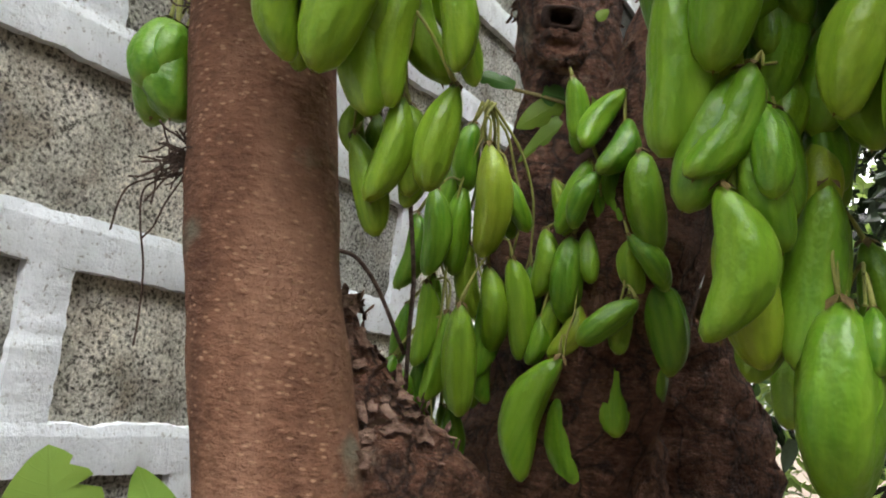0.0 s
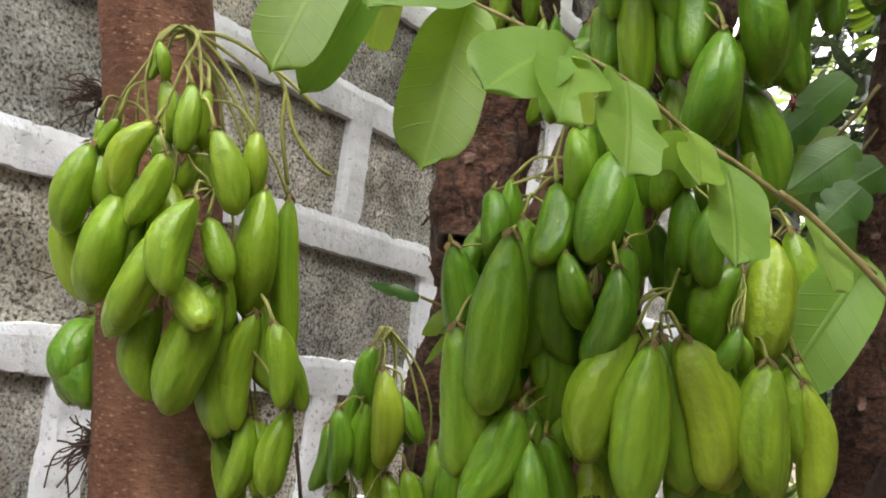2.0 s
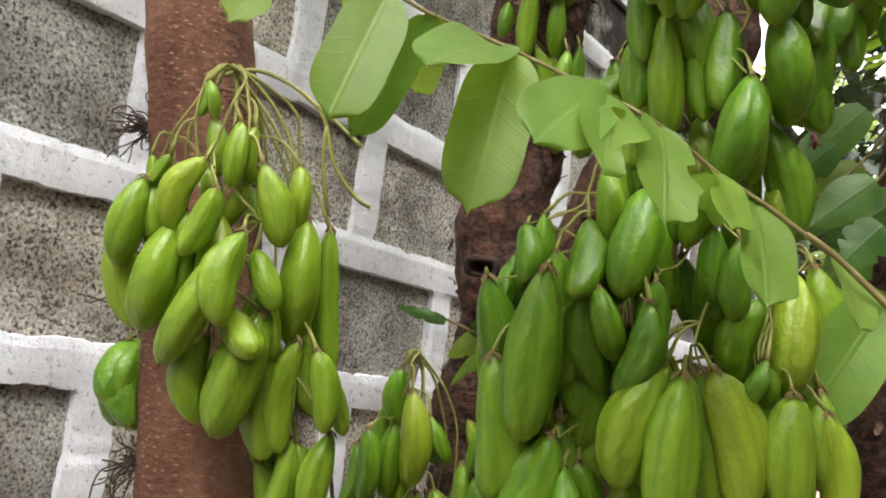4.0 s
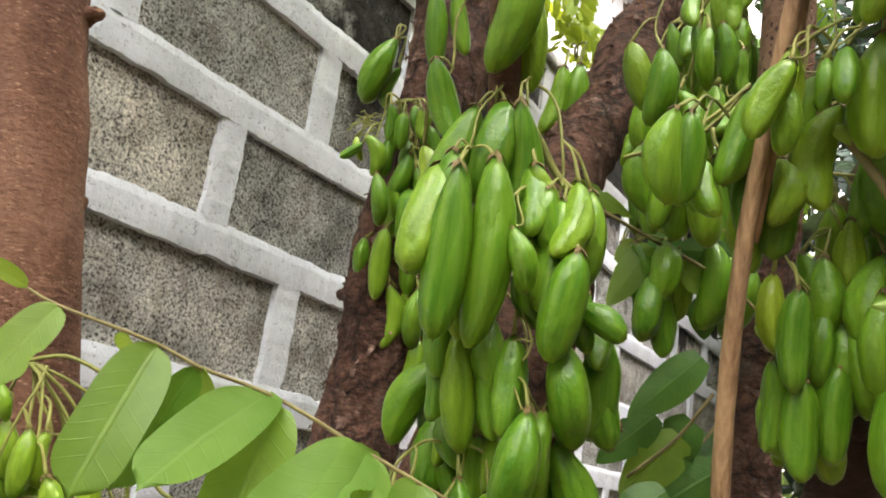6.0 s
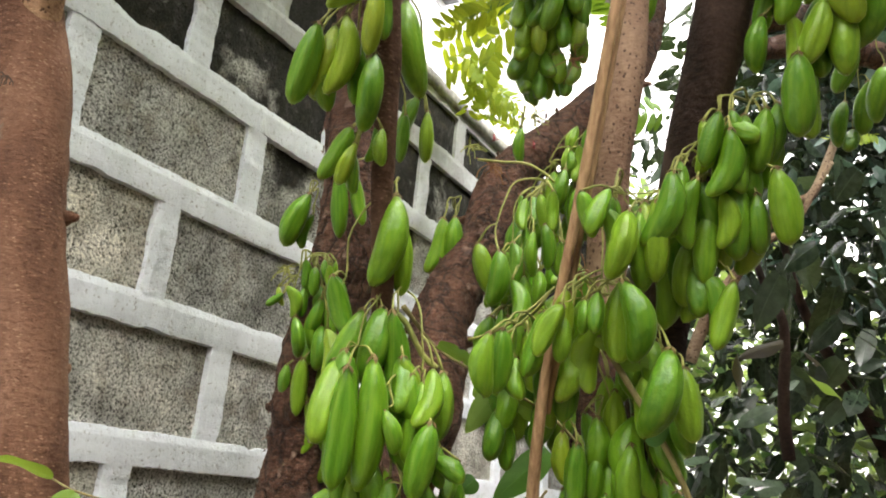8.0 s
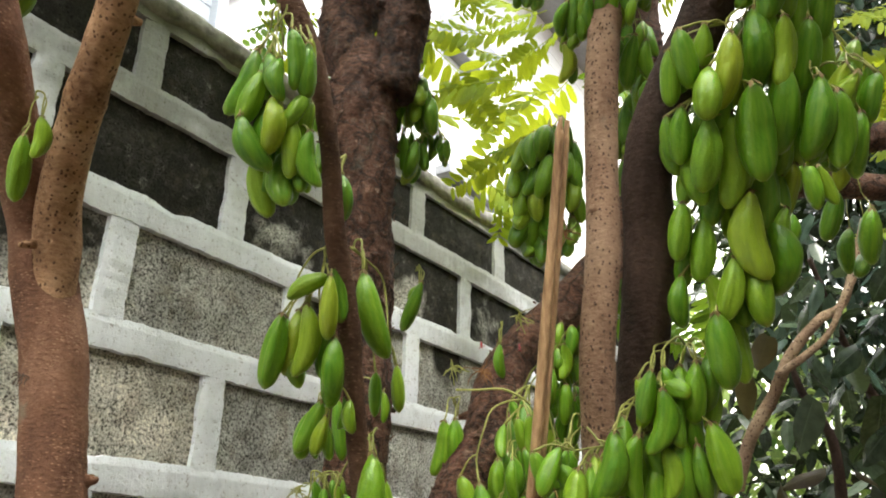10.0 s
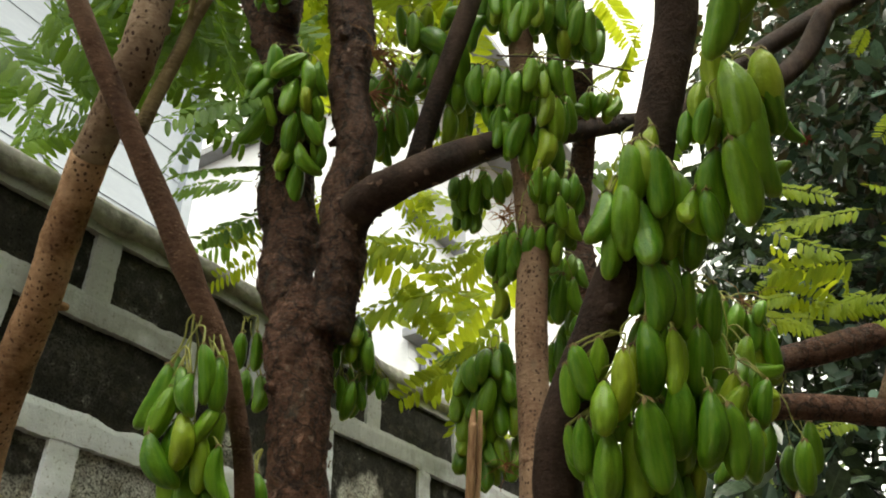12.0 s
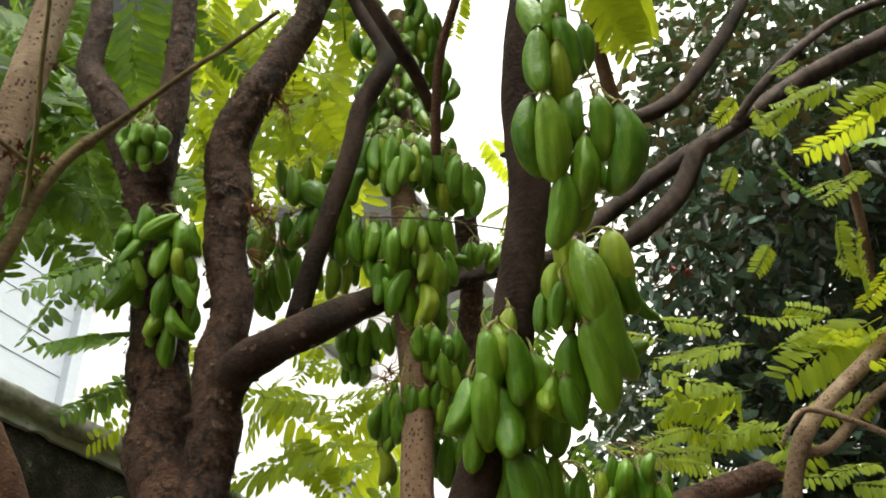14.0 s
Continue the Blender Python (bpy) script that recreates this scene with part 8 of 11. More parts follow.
bunch(tree, (-0.484, -0.569, 1.790), [(-0.459, -0.547, 1.731, -0.453, -0.538, 1.717, 0.008), (-0.438, -0.566, 1.726, -0.425, -0.548, 1.693, 0.016), (-0.433, -0.591, 1.739, -0.425, -0.585, 1.724, 0.008), (-0.424, -0.587, 1.725, -0.413, -0.585, 1.709, 0.008), (-0.446, -0.559, 1.744, -0.434, -0.555, 1.723, 0.010), (-0.438, -0.577, 1.741, -0.423, -0.572, 1.716, 0.012)])
bunch(tree, (-0.415, -0.835, 2.099), [(-0.437, -0.832, 2.078, -0.420, -0.830, 2.050, 0.014), (-0.445, -0.818, 2.078, -0.429, -0.813, 2.048, 0.015), (-0.424, -0.852, 2.077, -0.417, -0.843, 2.036, 0.018), (-0.426, -0.844, 2.076, -0.416, -0.827, 2.044, 0.016), (-0.440, -0.829, 2.076, -0.437, -0.822, 2.034, 0.018), (-0.454, -0.797, 2.071, -0.454, -0.794, 2.030, 0.018), (-0.475, -0.787, 2.066, -0.457, -0.776, 2.027, 0.019), (-0.448, -0.811, 2.059, -0.440, -0.809, 2.015, 0.019), (-0.395, -0.871, 2.059, -0.379, -0.868, 2.032, 0.013), (-0.380, -0.891, 2.058, -0.367, -0.878, 2.026, 0.016), (-0.398, -0.868, 2.058, -0.385, -0.858, 2.028, 0.015), (-0.379, -0.885, 2.058, -0.394, -0.874, 2.025, 0.016), (-0.371, -0.899, 2.057, -0.383, -0.887, 2.023, 0.016)])
bunch(tree, (-0.436, -0.780, 2.068), [(-0.468, -0.763, 2.048, -0.457, -0.761, 2.007, 0.018), (-0.455, -0.771, 2.045, -0.443, -0.760, 2.017, 0.014), (-0.385, -0.864, 2.045, -0.413, -0.848, 2.030, 0.016), (-0.405, -0.854, 2.045, -0.395, -0.840, 2.016, 0.014), (-0.442, -0.792, 2.043, -0.423, -0.784, 2.007, 0.018), (-0.420, -0.847, 2.040, -0.404, -0.835, 2.004, 0.018), (-0.417, -0.814, 2.039, -0.398, -0.807, 2.003, 0.018), (-0.457, -0.769, 2.039, -0.444, -0.760, 2.011, 0.014), (-0.427, -0.835, 2.038, -0.409, -0.822, 1.999, 0.019), (-0.452, -0.786, 2.028, -0.439, -0.769, 1.992, 0.018), (-0.431, -0.783, 2.021, -0.414, -0.777, 1.988, 0.016), (-0.429, -0.799, 2.016, -0.428, -0.784, 1.974, 0.019), (-0.399, -0.826, 2.002, -0.389, -0.811, 1.973, 0.015)])
bunch(tree, (-0.398, -0.809, 2.018), [(-0.408, -0.814, 1.999, -0.394, -0.800, 1.965, 0.016), (-0.424, -0.808, 1.998, -0.407, -0.796, 1.960, 0.019), (-0.417, -0.819, 1.997, -0.399, -0.810, 1.961, 0.017)])
bunch(tree, (-0.404, -0.664, 2.215), [(-0.421, -0.671, 2.194, -0.421, -0.663, 2.143, 0.021), (-0.438, -0.637, 2.191, -0.423, -0.618, 2.150, 0.021), (-0.426, -0.654, 2.190, -0.411, -0.636, 2.149, 0.020), (-0.396, -0.711, 2.189, -0.392, -0.700, 2.138, 0.021), (-0.399, -0.696, 2.188, -0.372, -0.694, 2.144, 0.022), (-0.403, -0.699, 2.185, -0.386, -0.687, 2.148, 0.018), (-0.445, -0.620, 2.184, -0.439, -0.610, 2.133, 0.022), (-0.435, -0.621, 2.180, -0.419, -0.610, 2.143, 0.018), (-0.401, -0.692, 2.180, -0.384, -0.680, 2.143, 0.018), (-0.385, -0.706, 2.176, -0.368, -0.683, 2.127, 0.024), (-0.403, -0.691, 2.174, -0.392, -0.678, 2.117, 0.024), (-0.434, -0.604, 2.157, -0.413, -0.598, 2.121, 0.018), (-0.362, -0.693, 2.150, -0.349, -0.674, 2.111, 0.019)])
bunch(tree, (-0.389, -0.635, 2.163), [(-0.381, -0.683, 2.143, -0.370, -0.669, 2.086, 0.024), (-0.418, -0.628, 2.143, -0.398, -0.621, 2.106, 0.018), (-0.435, -0.581, 2.137, -0.425, -0.566, 2.106, 0.015), (-0.433, -0.625, 2.135, -0.413, -0.609, 2.090, 0.021), (-0.431, -0.593, 2.133, -0.426, -0.584, 2.089, 0.019), (-0.440, -0.572, 2.132, -0.421, -0.570, 2.101, 0.015), (-0.418, -0.578, 2.113, -0.398, -0.574, 2.080, 0.017), (-0.425, -0.568, 2.107, -0.415, -0.569, 2.063, 0.019), (-0.415, -0.573, 2.106, -0.393, -0.569, 2.069, 0.018)])
bunch(tree, (-0.615, -0.821, 1.366), [(-0.645, -0.822, 1.349, -0.640, -0.820, 1.329, 0.009), (-0.641, -0.824, 1.349, -0.637, -0.821, 1.329, 0.009), (-0.650, -0.825, 1.346, -0.652, -0.811, 1.328, 0.010), (-0.621, -0.855, 1.340, -0.608, -0.856, 1.298, 0.017), (-0.617, -0.845, 1.321, -0.604, -0.847, 1.281, 0.018), (-0.625, -0.805, 1.294, -0.619, -0.799, 1.265, 0.013), (-0.638, -0.793, 1.288, -0.630, -0.797, 1.270, 0.009), (-0.645, -0.785, 1.280, -0.640, -0.775, 1.245, 0.015), (-0.629, -0.814, 1.278, -0.623, -0.805, 1.240, 0.017), (-0.604, -0.825, 1.274, -0.592, -0.829, 1.239, 0.016), (-0.615, -0.840, 1.271, -0.599, -0.847, 1.230, 0.019), (-0.595, -0.820, 1.266, -0.588, -0.817, 1.238, 0.012), (-0.593, -0.848, 1.262, -0.584, -0.844, 1.227, 0.015)])
bunch(tree, (-0.586, -0.804, 1.271), [(-0.619, -0.794, 1.260, -0.611, -0.789, 1.224, 0.016), (-0.582, -0.819, 1.256, -0.569, -0.825, 1.224, 0.015), (-0.591, -0.810, 1.253, -0.583, -0.807, 1.221, 0.014), (-0.609, -0.836, 1.251, -0.599, -0.836, 1.216, 0.016), (-0.614, -0.779, 1.251, -0.605, -0.779, 1.220, 0.014), (-0.594, -0.816, 1.244, -0.584, -0.815, 1.209, 0.015), (-0.603, -0.842, 1.234, -0.593, -0.842, 1.204, 0.013), (-0.589, -0.828, 1.231, -0.589, -0.833, 1.184, 0.022), (-0.595, -0.797, 1.230, -0.584, -0.802, 1.203, 0.013), (-0.573, -0.841, 1.230, -0.562, -0.838, 1.187, 0.019), (-0.605, -0.846, 1.228, -0.595, -0.853, 1.194, 0.016), (-0.598, -0.806, 1.227, -0.590, -0.802, 1.193, 0.015), (-0.568, -0.839, 1.210, -0.561, -0.833, 1.179, 0.014)])
bunch(tree, (-0.564, -0.811, 1.217), [(-0.585, -0.813, 1.209, -0.573, -0.811, 1.167, 0.018), (-0.586, -0.851, 1.188, -0.585, -0.849, 1.146, 0.019), (-0.598, -0.788, 1.185, -0.588, -0.786, 1.151, 0.015), (-0.591, -0.811, 1.185, -0.582, -0.807, 1.149, 0.016), (-0.583, -0.845, 1.185, -0.575, -0.840, 1.149, 0.016), (-0.577, -0.796, 1.182, -0.571, -0.788, 1.147, 0.015), (-0.579, -0.803, 1.181, -0.571, -0.799, 1.146, 0.015), (-0.593, -0.792, 1.181, -0.585, -0.788, 1.149, 0.014), (-0.594, -0.831, 1.180, -0.586, -0.828, 1.138, 0.018), (-0.577, -0.842, 1.179, -0.570, -0.833, 1.141, 0.017), (-0.599, -0.799, 1.177, -0.589, -0.797, 1.141, 0.016), (-0.583, -0.801, 1.172, -0.571, -0.807, 1.142, 0.014)])
bunch(tree, (-0.554, -0.751, 1.401), [(-0.572, -0.762, 1.385, -0.565, -0.760, 1.359, 0.011), (-0.571, -0.752, 1.384, -0.562, -0.755, 1.359, 0.011), (-0.577, -0.744, 1.379, -0.582, -0.744, 1.355, 0.010), (-0.568, -0.756, 1.362, -0.559, -0.757, 1.333, 0.011), (-0.577, -0.744, 1.360, -0.568, -0.747, 1.336, 0.007), (-0.553, -0.758, 1.358, -0.550, -0.754, 1.337, 0.009), (-0.580, -0.752, 1.353, -0.572, -0.750, 1.324, 0.009), (-0.556, -0.764, 1.353, -0.549, -0.762, 1.329, 0.011), (-0.596, -0.718, 1.341, -0.583, -0.725, 1.310, 0.015), (-0.596, -0.734, 1.335, -0.588, -0.729, 1.300, 0.015), (-0.562, -0.752, 1.330, -0.562, -0.750, 1.306, 0.010), (-0.561, -0.740, 1.327, -0.553, -0.742, 1.306, 0.010), (-0.583, -0.740, 1.318, -0.584, -0.747, 1.289, 0.013)])
bunch(tree, (-0.537, -0.732, 1.306), [(-0.562, -0.740, 1.294, -0.554, -0.733, 1.253, 0.018), (-0.579, -0.724, 1.294, -0.569, -0.723, 1.261, 0.015), (-0.579, -0.740, 1.289, -0.573, -0.729, 1.252, 0.016), (-0.561, -0.745, 1.288, -0.557, -0.751, 1.248, 0.018), (-0.540, -0.749, 1.255, -0.530, -0.745, 1.213, 0.018), (-0.523, -0.759, 1.255, -0.513, -0.753, 1.213, 0.018), (-0.544, -0.726, 1.254, -0.552, -0.728, 1.222, 0.016), (-0.535, -0.733, 1.253, -0.526, -0.729, 1.218, 0.016), (-0.552, -0.713, 1.251, -0.538, -0.720, 1.219, 0.015), (-0.541, -0.728, 1.238, -0.536, -0.721, 1.209, 0.013), (-0.551, -0.723, 1.234, -0.554, -0.721, 1.201, 0.015), (-0.548, -0.726, 1.229, -0.537, -0.727, 1.197, 0.015)])
bunch(tree, (-0.500, -0.834, 2.198), [(-0.518, -0.826, 2.176, -0.496, -0.813, 2.139, 0.019), (-0.524, -0.819, 2.169, -0.515, -0.806, 2.120, 0.021), (-0.521, -0.823, 2.164, -0.502, -0.796, 2.122, 0.023), (-0.522, -0.837, 2.160, -0.505, -0.820, 2.112, 0.022), (-0.502, -0.866, 2.159, -0.475, -0.857, 2.118, 0.021), (-0.478, -0.884, 2.149, -0.468, -0.870, 2.104, 0.020), (-0.512, -0.849, 2.149, -0.491, -0.837, 2.113, 0.019), (-0.514, -0.831, 2.146, -0.495, -0.808, 2.107, 0.021), (-0.505, -0.857, 2.144, -0.496, -0.847, 2.096, 0.021), (-0.491, -0.862, 2.144, -0.479, -0.852, 2.098, 0.020), (-0.467, -0.898, 2.137, -0.452, -0.876, 2.090, 0.023), (-0.521, -0.849, 2.137, -0.498, -0.833, 2.097, 0.021), (-0.491, -0.847, 2.137, -0.474, -0.835, 2.107, 0.016)])
bunch(tree, (-0.448, -0.869, 2.154), [(-0.466, -0.862, 2.133, -0.443, -0.848, 2.095, 0.020), (-0.510, -0.838, 2.130, -0.499, -0.818, 2.085, 0.021), (-0.445, -0.886, 2.127, -0.425, -0.869, 2.091, 0.019), (-0.460, -0.906, 2.124, -0.436, -0.891, 2.083, 0.021), (-0.452, -0.874, 2.124, -0.447, -0.861, 2.079, 0.020), (-0.439, -0.895, 2.122, -0.425, -0.877, 2.093, 0.016), (-0.431, -0.905, 2.115, -0.424, -0.892, 2.072, 0.019), (-0.434, -0.890, 2.112, -0.415, -0.879, 2.080, 0.017)])
bunch(tree, (-0.486, -0.852, 2.052), [(-0.499, -0.868, 2.032, -0.479, -0.860, 1.994, 0.019), (-0.519, -0.847, 2.027, -0.510, -0.835, 1.986, 0.018), (-0.510, -0.847, 2.024, -0.492, -0.837, 1.993, 0.016), (-0.503, -0.851, 2.020, -0.496, -0.849, 1.982, 0.017), (-0.508, -0.856, 2.020, -0.494, -0.838, 1.991, 0.016), (-0.502, -0.833, 2.019, -0.486, -0.815, 1.987, 0.017), (-0.492, -0.861, 2.018, -0.474, -0.852, 1.990, 0.015), (-0.515, -0.827, 2.015, -0.503, -0.813, 1.972, 0.020), (-0.501, -0.833, 2.013, -0.483, -0.814, 1.979, 0.018), (-0.485, -0.801, 2.004, -0.468, -0.784, 1.971, 0.017), (-0.464, -0.862, 2.003, -0.439, -0.857, 1.968, 0.018), (-0.479, -0.835, 2.000, -0.452, -0.826, 1.960, 0.021), (-0.493, -0.850, 1.999, -0.481, -0.836, 1.957, 0.020)])
bunch(tree, (-0.454, -0.840, 2.009), [(-0.464, -0.860, 1.991, -0.448, -0.844, 1.952, 0.019), (-0.501, -0.795, 1.989, -0.480, -0.779, 1.951, 0.020), (-0.482, -0.857, 1.988, -0.458, -0.842, 1.947, 0.021), (-0.492, -0.793, 1.975, -0.466, -0.787, 1.939, 0.019), (-0.487, -0.824, 1.974, -0.482, -0.794, 1.930, 0.023), (-0.477, -0.815, 1.966, -0.450, -0.802, 1.923, 0.022), (-0.454, -0.825, 1.965, -0.434, -0.808, 1.928, 0.019), (-0.470, -0.833, 1.963, -0.461, -0.819, 1.913, 0.023), (-0.456, -0.836, 1.961, -0.450, -0.824, 1.919, 0.020), (-0.460, -0.842, 1.955, -0.435, -0.832, 1.918, 0.019), (-0.445, -0.837, 1.954, -0.425, -0.832, 1.925, 0.015)])
bunch(tree, (-0.460, -0.822, 1.906), [(-0.496, -0.833, 1.889, -0.482, -0.823, 1.864, 0.013), (-0.468, -0.842, 1.866, -0.448, -0.836, 1.838, 0.015), (-0.449, -0.847, 1.859, -0.428, -0.844, 1.830, 0.015), (-0.443, -0.834, 1.851, -0.431, -0.817, 1.823, 0.015), (-0.463, -0.787, 1.832, -0.443, -0.781, 1.802, 0.016), (-0.442, -0.827, 1.828, -0.430, -0.816, 1.806, 0.012), (-0.456, -0.778, 1.825, -0.440, -0.768, 1.798, 0.014), (-0.406, -0.825, 1.799, -0.383, -0.820, 1.766, 0.017)])
bunch(tree, (-0.621, -0.567, 2.094), [(-0.642, -0.550, 2.066, -0.637, -0.535, 2.037, 0.021), (-0.637, -0.572, 2.065, -0.629, -0.559, 2.036, 0.021), (-0.624, -0.586, 2.067, -0.614, -0.577, 2.039, 0.021), (-0.601, -0.592, 2.076, -0.586, -0.586, 2.047, 0.021), (-0.630, -0.533, 2.045, -0.622, -0.517, 2.011, 0.023), (-0.628, -0.558, 2.032, -0.622, -0.547, 2.004, 0.020), (-0.620, -0.574, 2.035, -0.610, -0.566, 2.007, 0.021), (-0.601, -0.584, 2.041, -0.587, -0.580, 2.012, 0.021), (-0.573, -0.580, 2.050, -0.557, -0.578, 2.023, 0.019), (-0.612, -0.531, 2.019, -0.607, -0.516, 1.987, 0.021), (-0.592, -0.567, 2.009, -0.578, -0.562, 1.978, 0.023), (-0.568, -0.573, 2.021, -0.554, -0.570, 1.993, 0.020)])
bunch(tree, (-0.683, -0.590, 2.193), [(-0.694, -0.578, 2.165, -0.689, -0.567, 2.143, 0.017), (-0.694, -0.593, 2.162, -0.687, -0.585, 2.140, 0.018), (-0.688, -0.603, 2.162, -0.676, -0.597, 2.140, 0.018), (-0.673, -0.606, 2.171, -0.659, -0.602, 2.148, 0.018), (-0.684, -0.579, 2.151, -0.676, -0.570, 2.129, 0.018), (-0.677, -0.590, 2.146, -0.667, -0.583, 2.124, 0.018), (-0.667, -0.598, 2.153, -0.655, -0.594, 2.133, 0.018)])


def fruited_stem(rows, count, seed):
    # small fruit crowded round a stem, hung in bunches of ten
    rnd = random.Random(seed)
    line = spline(rows, 10)
    for first in range(0, count, 10):
        k = rnd.randrange(2, len(line) - 2)
        c = Vector(line[k][:3])
        a0 = rnd.uniform(0, 6.28)
        hung = []
        for i in range(10):
            a = a0 + rnd.gauss(0, 0.9)
            out = Vector((math.cos(a), math.sin(a), 0))
            top = c + out * (line[k][3] + rnd.uniform(0.006, 0.03)) + Vector((0, 0, rnd.uniform(-0.06, 0.01)))
            tip = top + out * rnd.uniform(0.0, 0.014) + Vector((rnd.gauss(0, 0.005), rnd.gauss(0, 0.005), -rnd.uniform(0.024, 0.042)))
            hung.append((*top, *tip, rnd.uniform(0.013, 0.018)))
        bunch(tree, tuple(c + Vector((math.cos(a0), math.sin(a0), 0)) * line[k][3] * 0.9), hung)


fruited_stem([(-0.413, -0.793, 2.230, 0.017), (-0.406, -0.804, 2.314, 0.017), (-0.407, -0.793, 2.409, 0.017), (-0.403, -0.793, 2.505, 0.017), (-0.393, -0.809, 2.600, 0.018)], 130, 7)

# ---- leafy twigs ----


def leafy_twig(label, rachis, rows, kinds, towards):
    """A compound leaf: a thin stalk and its blades, turned to face a point; rows of base, tip and width."""
    mats = {"n": LEAF_NEAR, "p": LEAF_SKY_PALE, "d": LEAF_SHADED}
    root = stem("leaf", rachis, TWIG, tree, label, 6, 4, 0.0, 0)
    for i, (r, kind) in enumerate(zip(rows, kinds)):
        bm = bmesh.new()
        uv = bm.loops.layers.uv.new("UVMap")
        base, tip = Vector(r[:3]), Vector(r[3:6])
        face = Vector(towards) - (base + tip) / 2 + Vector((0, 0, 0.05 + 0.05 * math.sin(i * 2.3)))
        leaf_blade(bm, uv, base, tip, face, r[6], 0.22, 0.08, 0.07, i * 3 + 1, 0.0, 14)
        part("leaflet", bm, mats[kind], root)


SPRIG = [(-0.778, -0.575, 1.165, 0.0005), (-0.773, -0.588, 1.160, 0.0006), (-0.752, -0.612, 1.153, 0.0007), (-0.740, -0.625, 1.147, 0.0007), (-0.721, -0.644, 1.141, 0.0007), (-0.706, -0.672, 1.128, 0.0008), (-0.693, -0.690, 1.119, 0.0008), (-0.668, -0.703, 1.109, 0.0009), (-0.656, -0.716, 1.101, 0.0009), (-0.640, -0.735, 1.087, 0.0010), (-0.604, -0.755, 1.072, 0.0010)]


def oblong_leaflet(base, tip, along_stalk, width, twist, bitten, seed):
    """A blunt oblong leaflet in the plane of its compound leaf, creased at the midrib, its rim eaten in places."""
    rnd = random.Random(seed)
    base, tip = Vector(base), Vector(tip)
    axis = tip - base
    length = axis.length
    axis.normalize()
    face = axis.cross(Vector(along_stalk)).normalized()
    face = Matrix.Rotation(twist, 3, axis) @ face
    side = axis.cross(face)
    bites = [(rnd.uniform(0.35, 1.0), rnd.choice((-1, 1)), rnd.uniform(0.06, 0.13), rnd.uniform(0.15, 0.42)) for _ in range(bitten)]
    bm = bmesh.new()
    uv = bm.loops.layers.uv.new("UVMap")
    rows, cols = 26, 10
    grid = []
    for i in range(rows + 1):
        t = i / rows
        half = width * 0.5 * max(1 - abs(2 * t ** 0.93 - 1) ** (2.8 if t < 0.5 else 5.5), 0.0) ** 0.55
        line = []
        for k in range(cols + 1):
            q = 2 * k / cols - 1
            keep = 1.0
            for at, way, wide, deep in bites:
                if way * q > 0:
                    keep -= deep * math.exp(-((t - at) / wide) ** 4)
            blunt = 1 - 0.06 * abs(q) * t
            lift = 0.2 * half * abs(q) - 0.1 * length * t * t + 0.018 * length * math.sin(t * 7 + seed + 2 * q) * abs(q)
            p = base + axis * (length * t * blunt) + side * (half * q * max(keep, 0.2)) + face * lift
            line.append((bm.verts.new(p), (k / cols, t)))
        grid.append(line)
    for a, b in zip(grid, grid[1:]):
        for k in range(cols):
            corner = (a[k], a[k + 1], b[k + 1], b[k])
            f = bm.faces.new([c[0] for c in corner])
            for loop, c in zip(f.loops, corner):
                loop[uv].uv = c[1]
    return bm


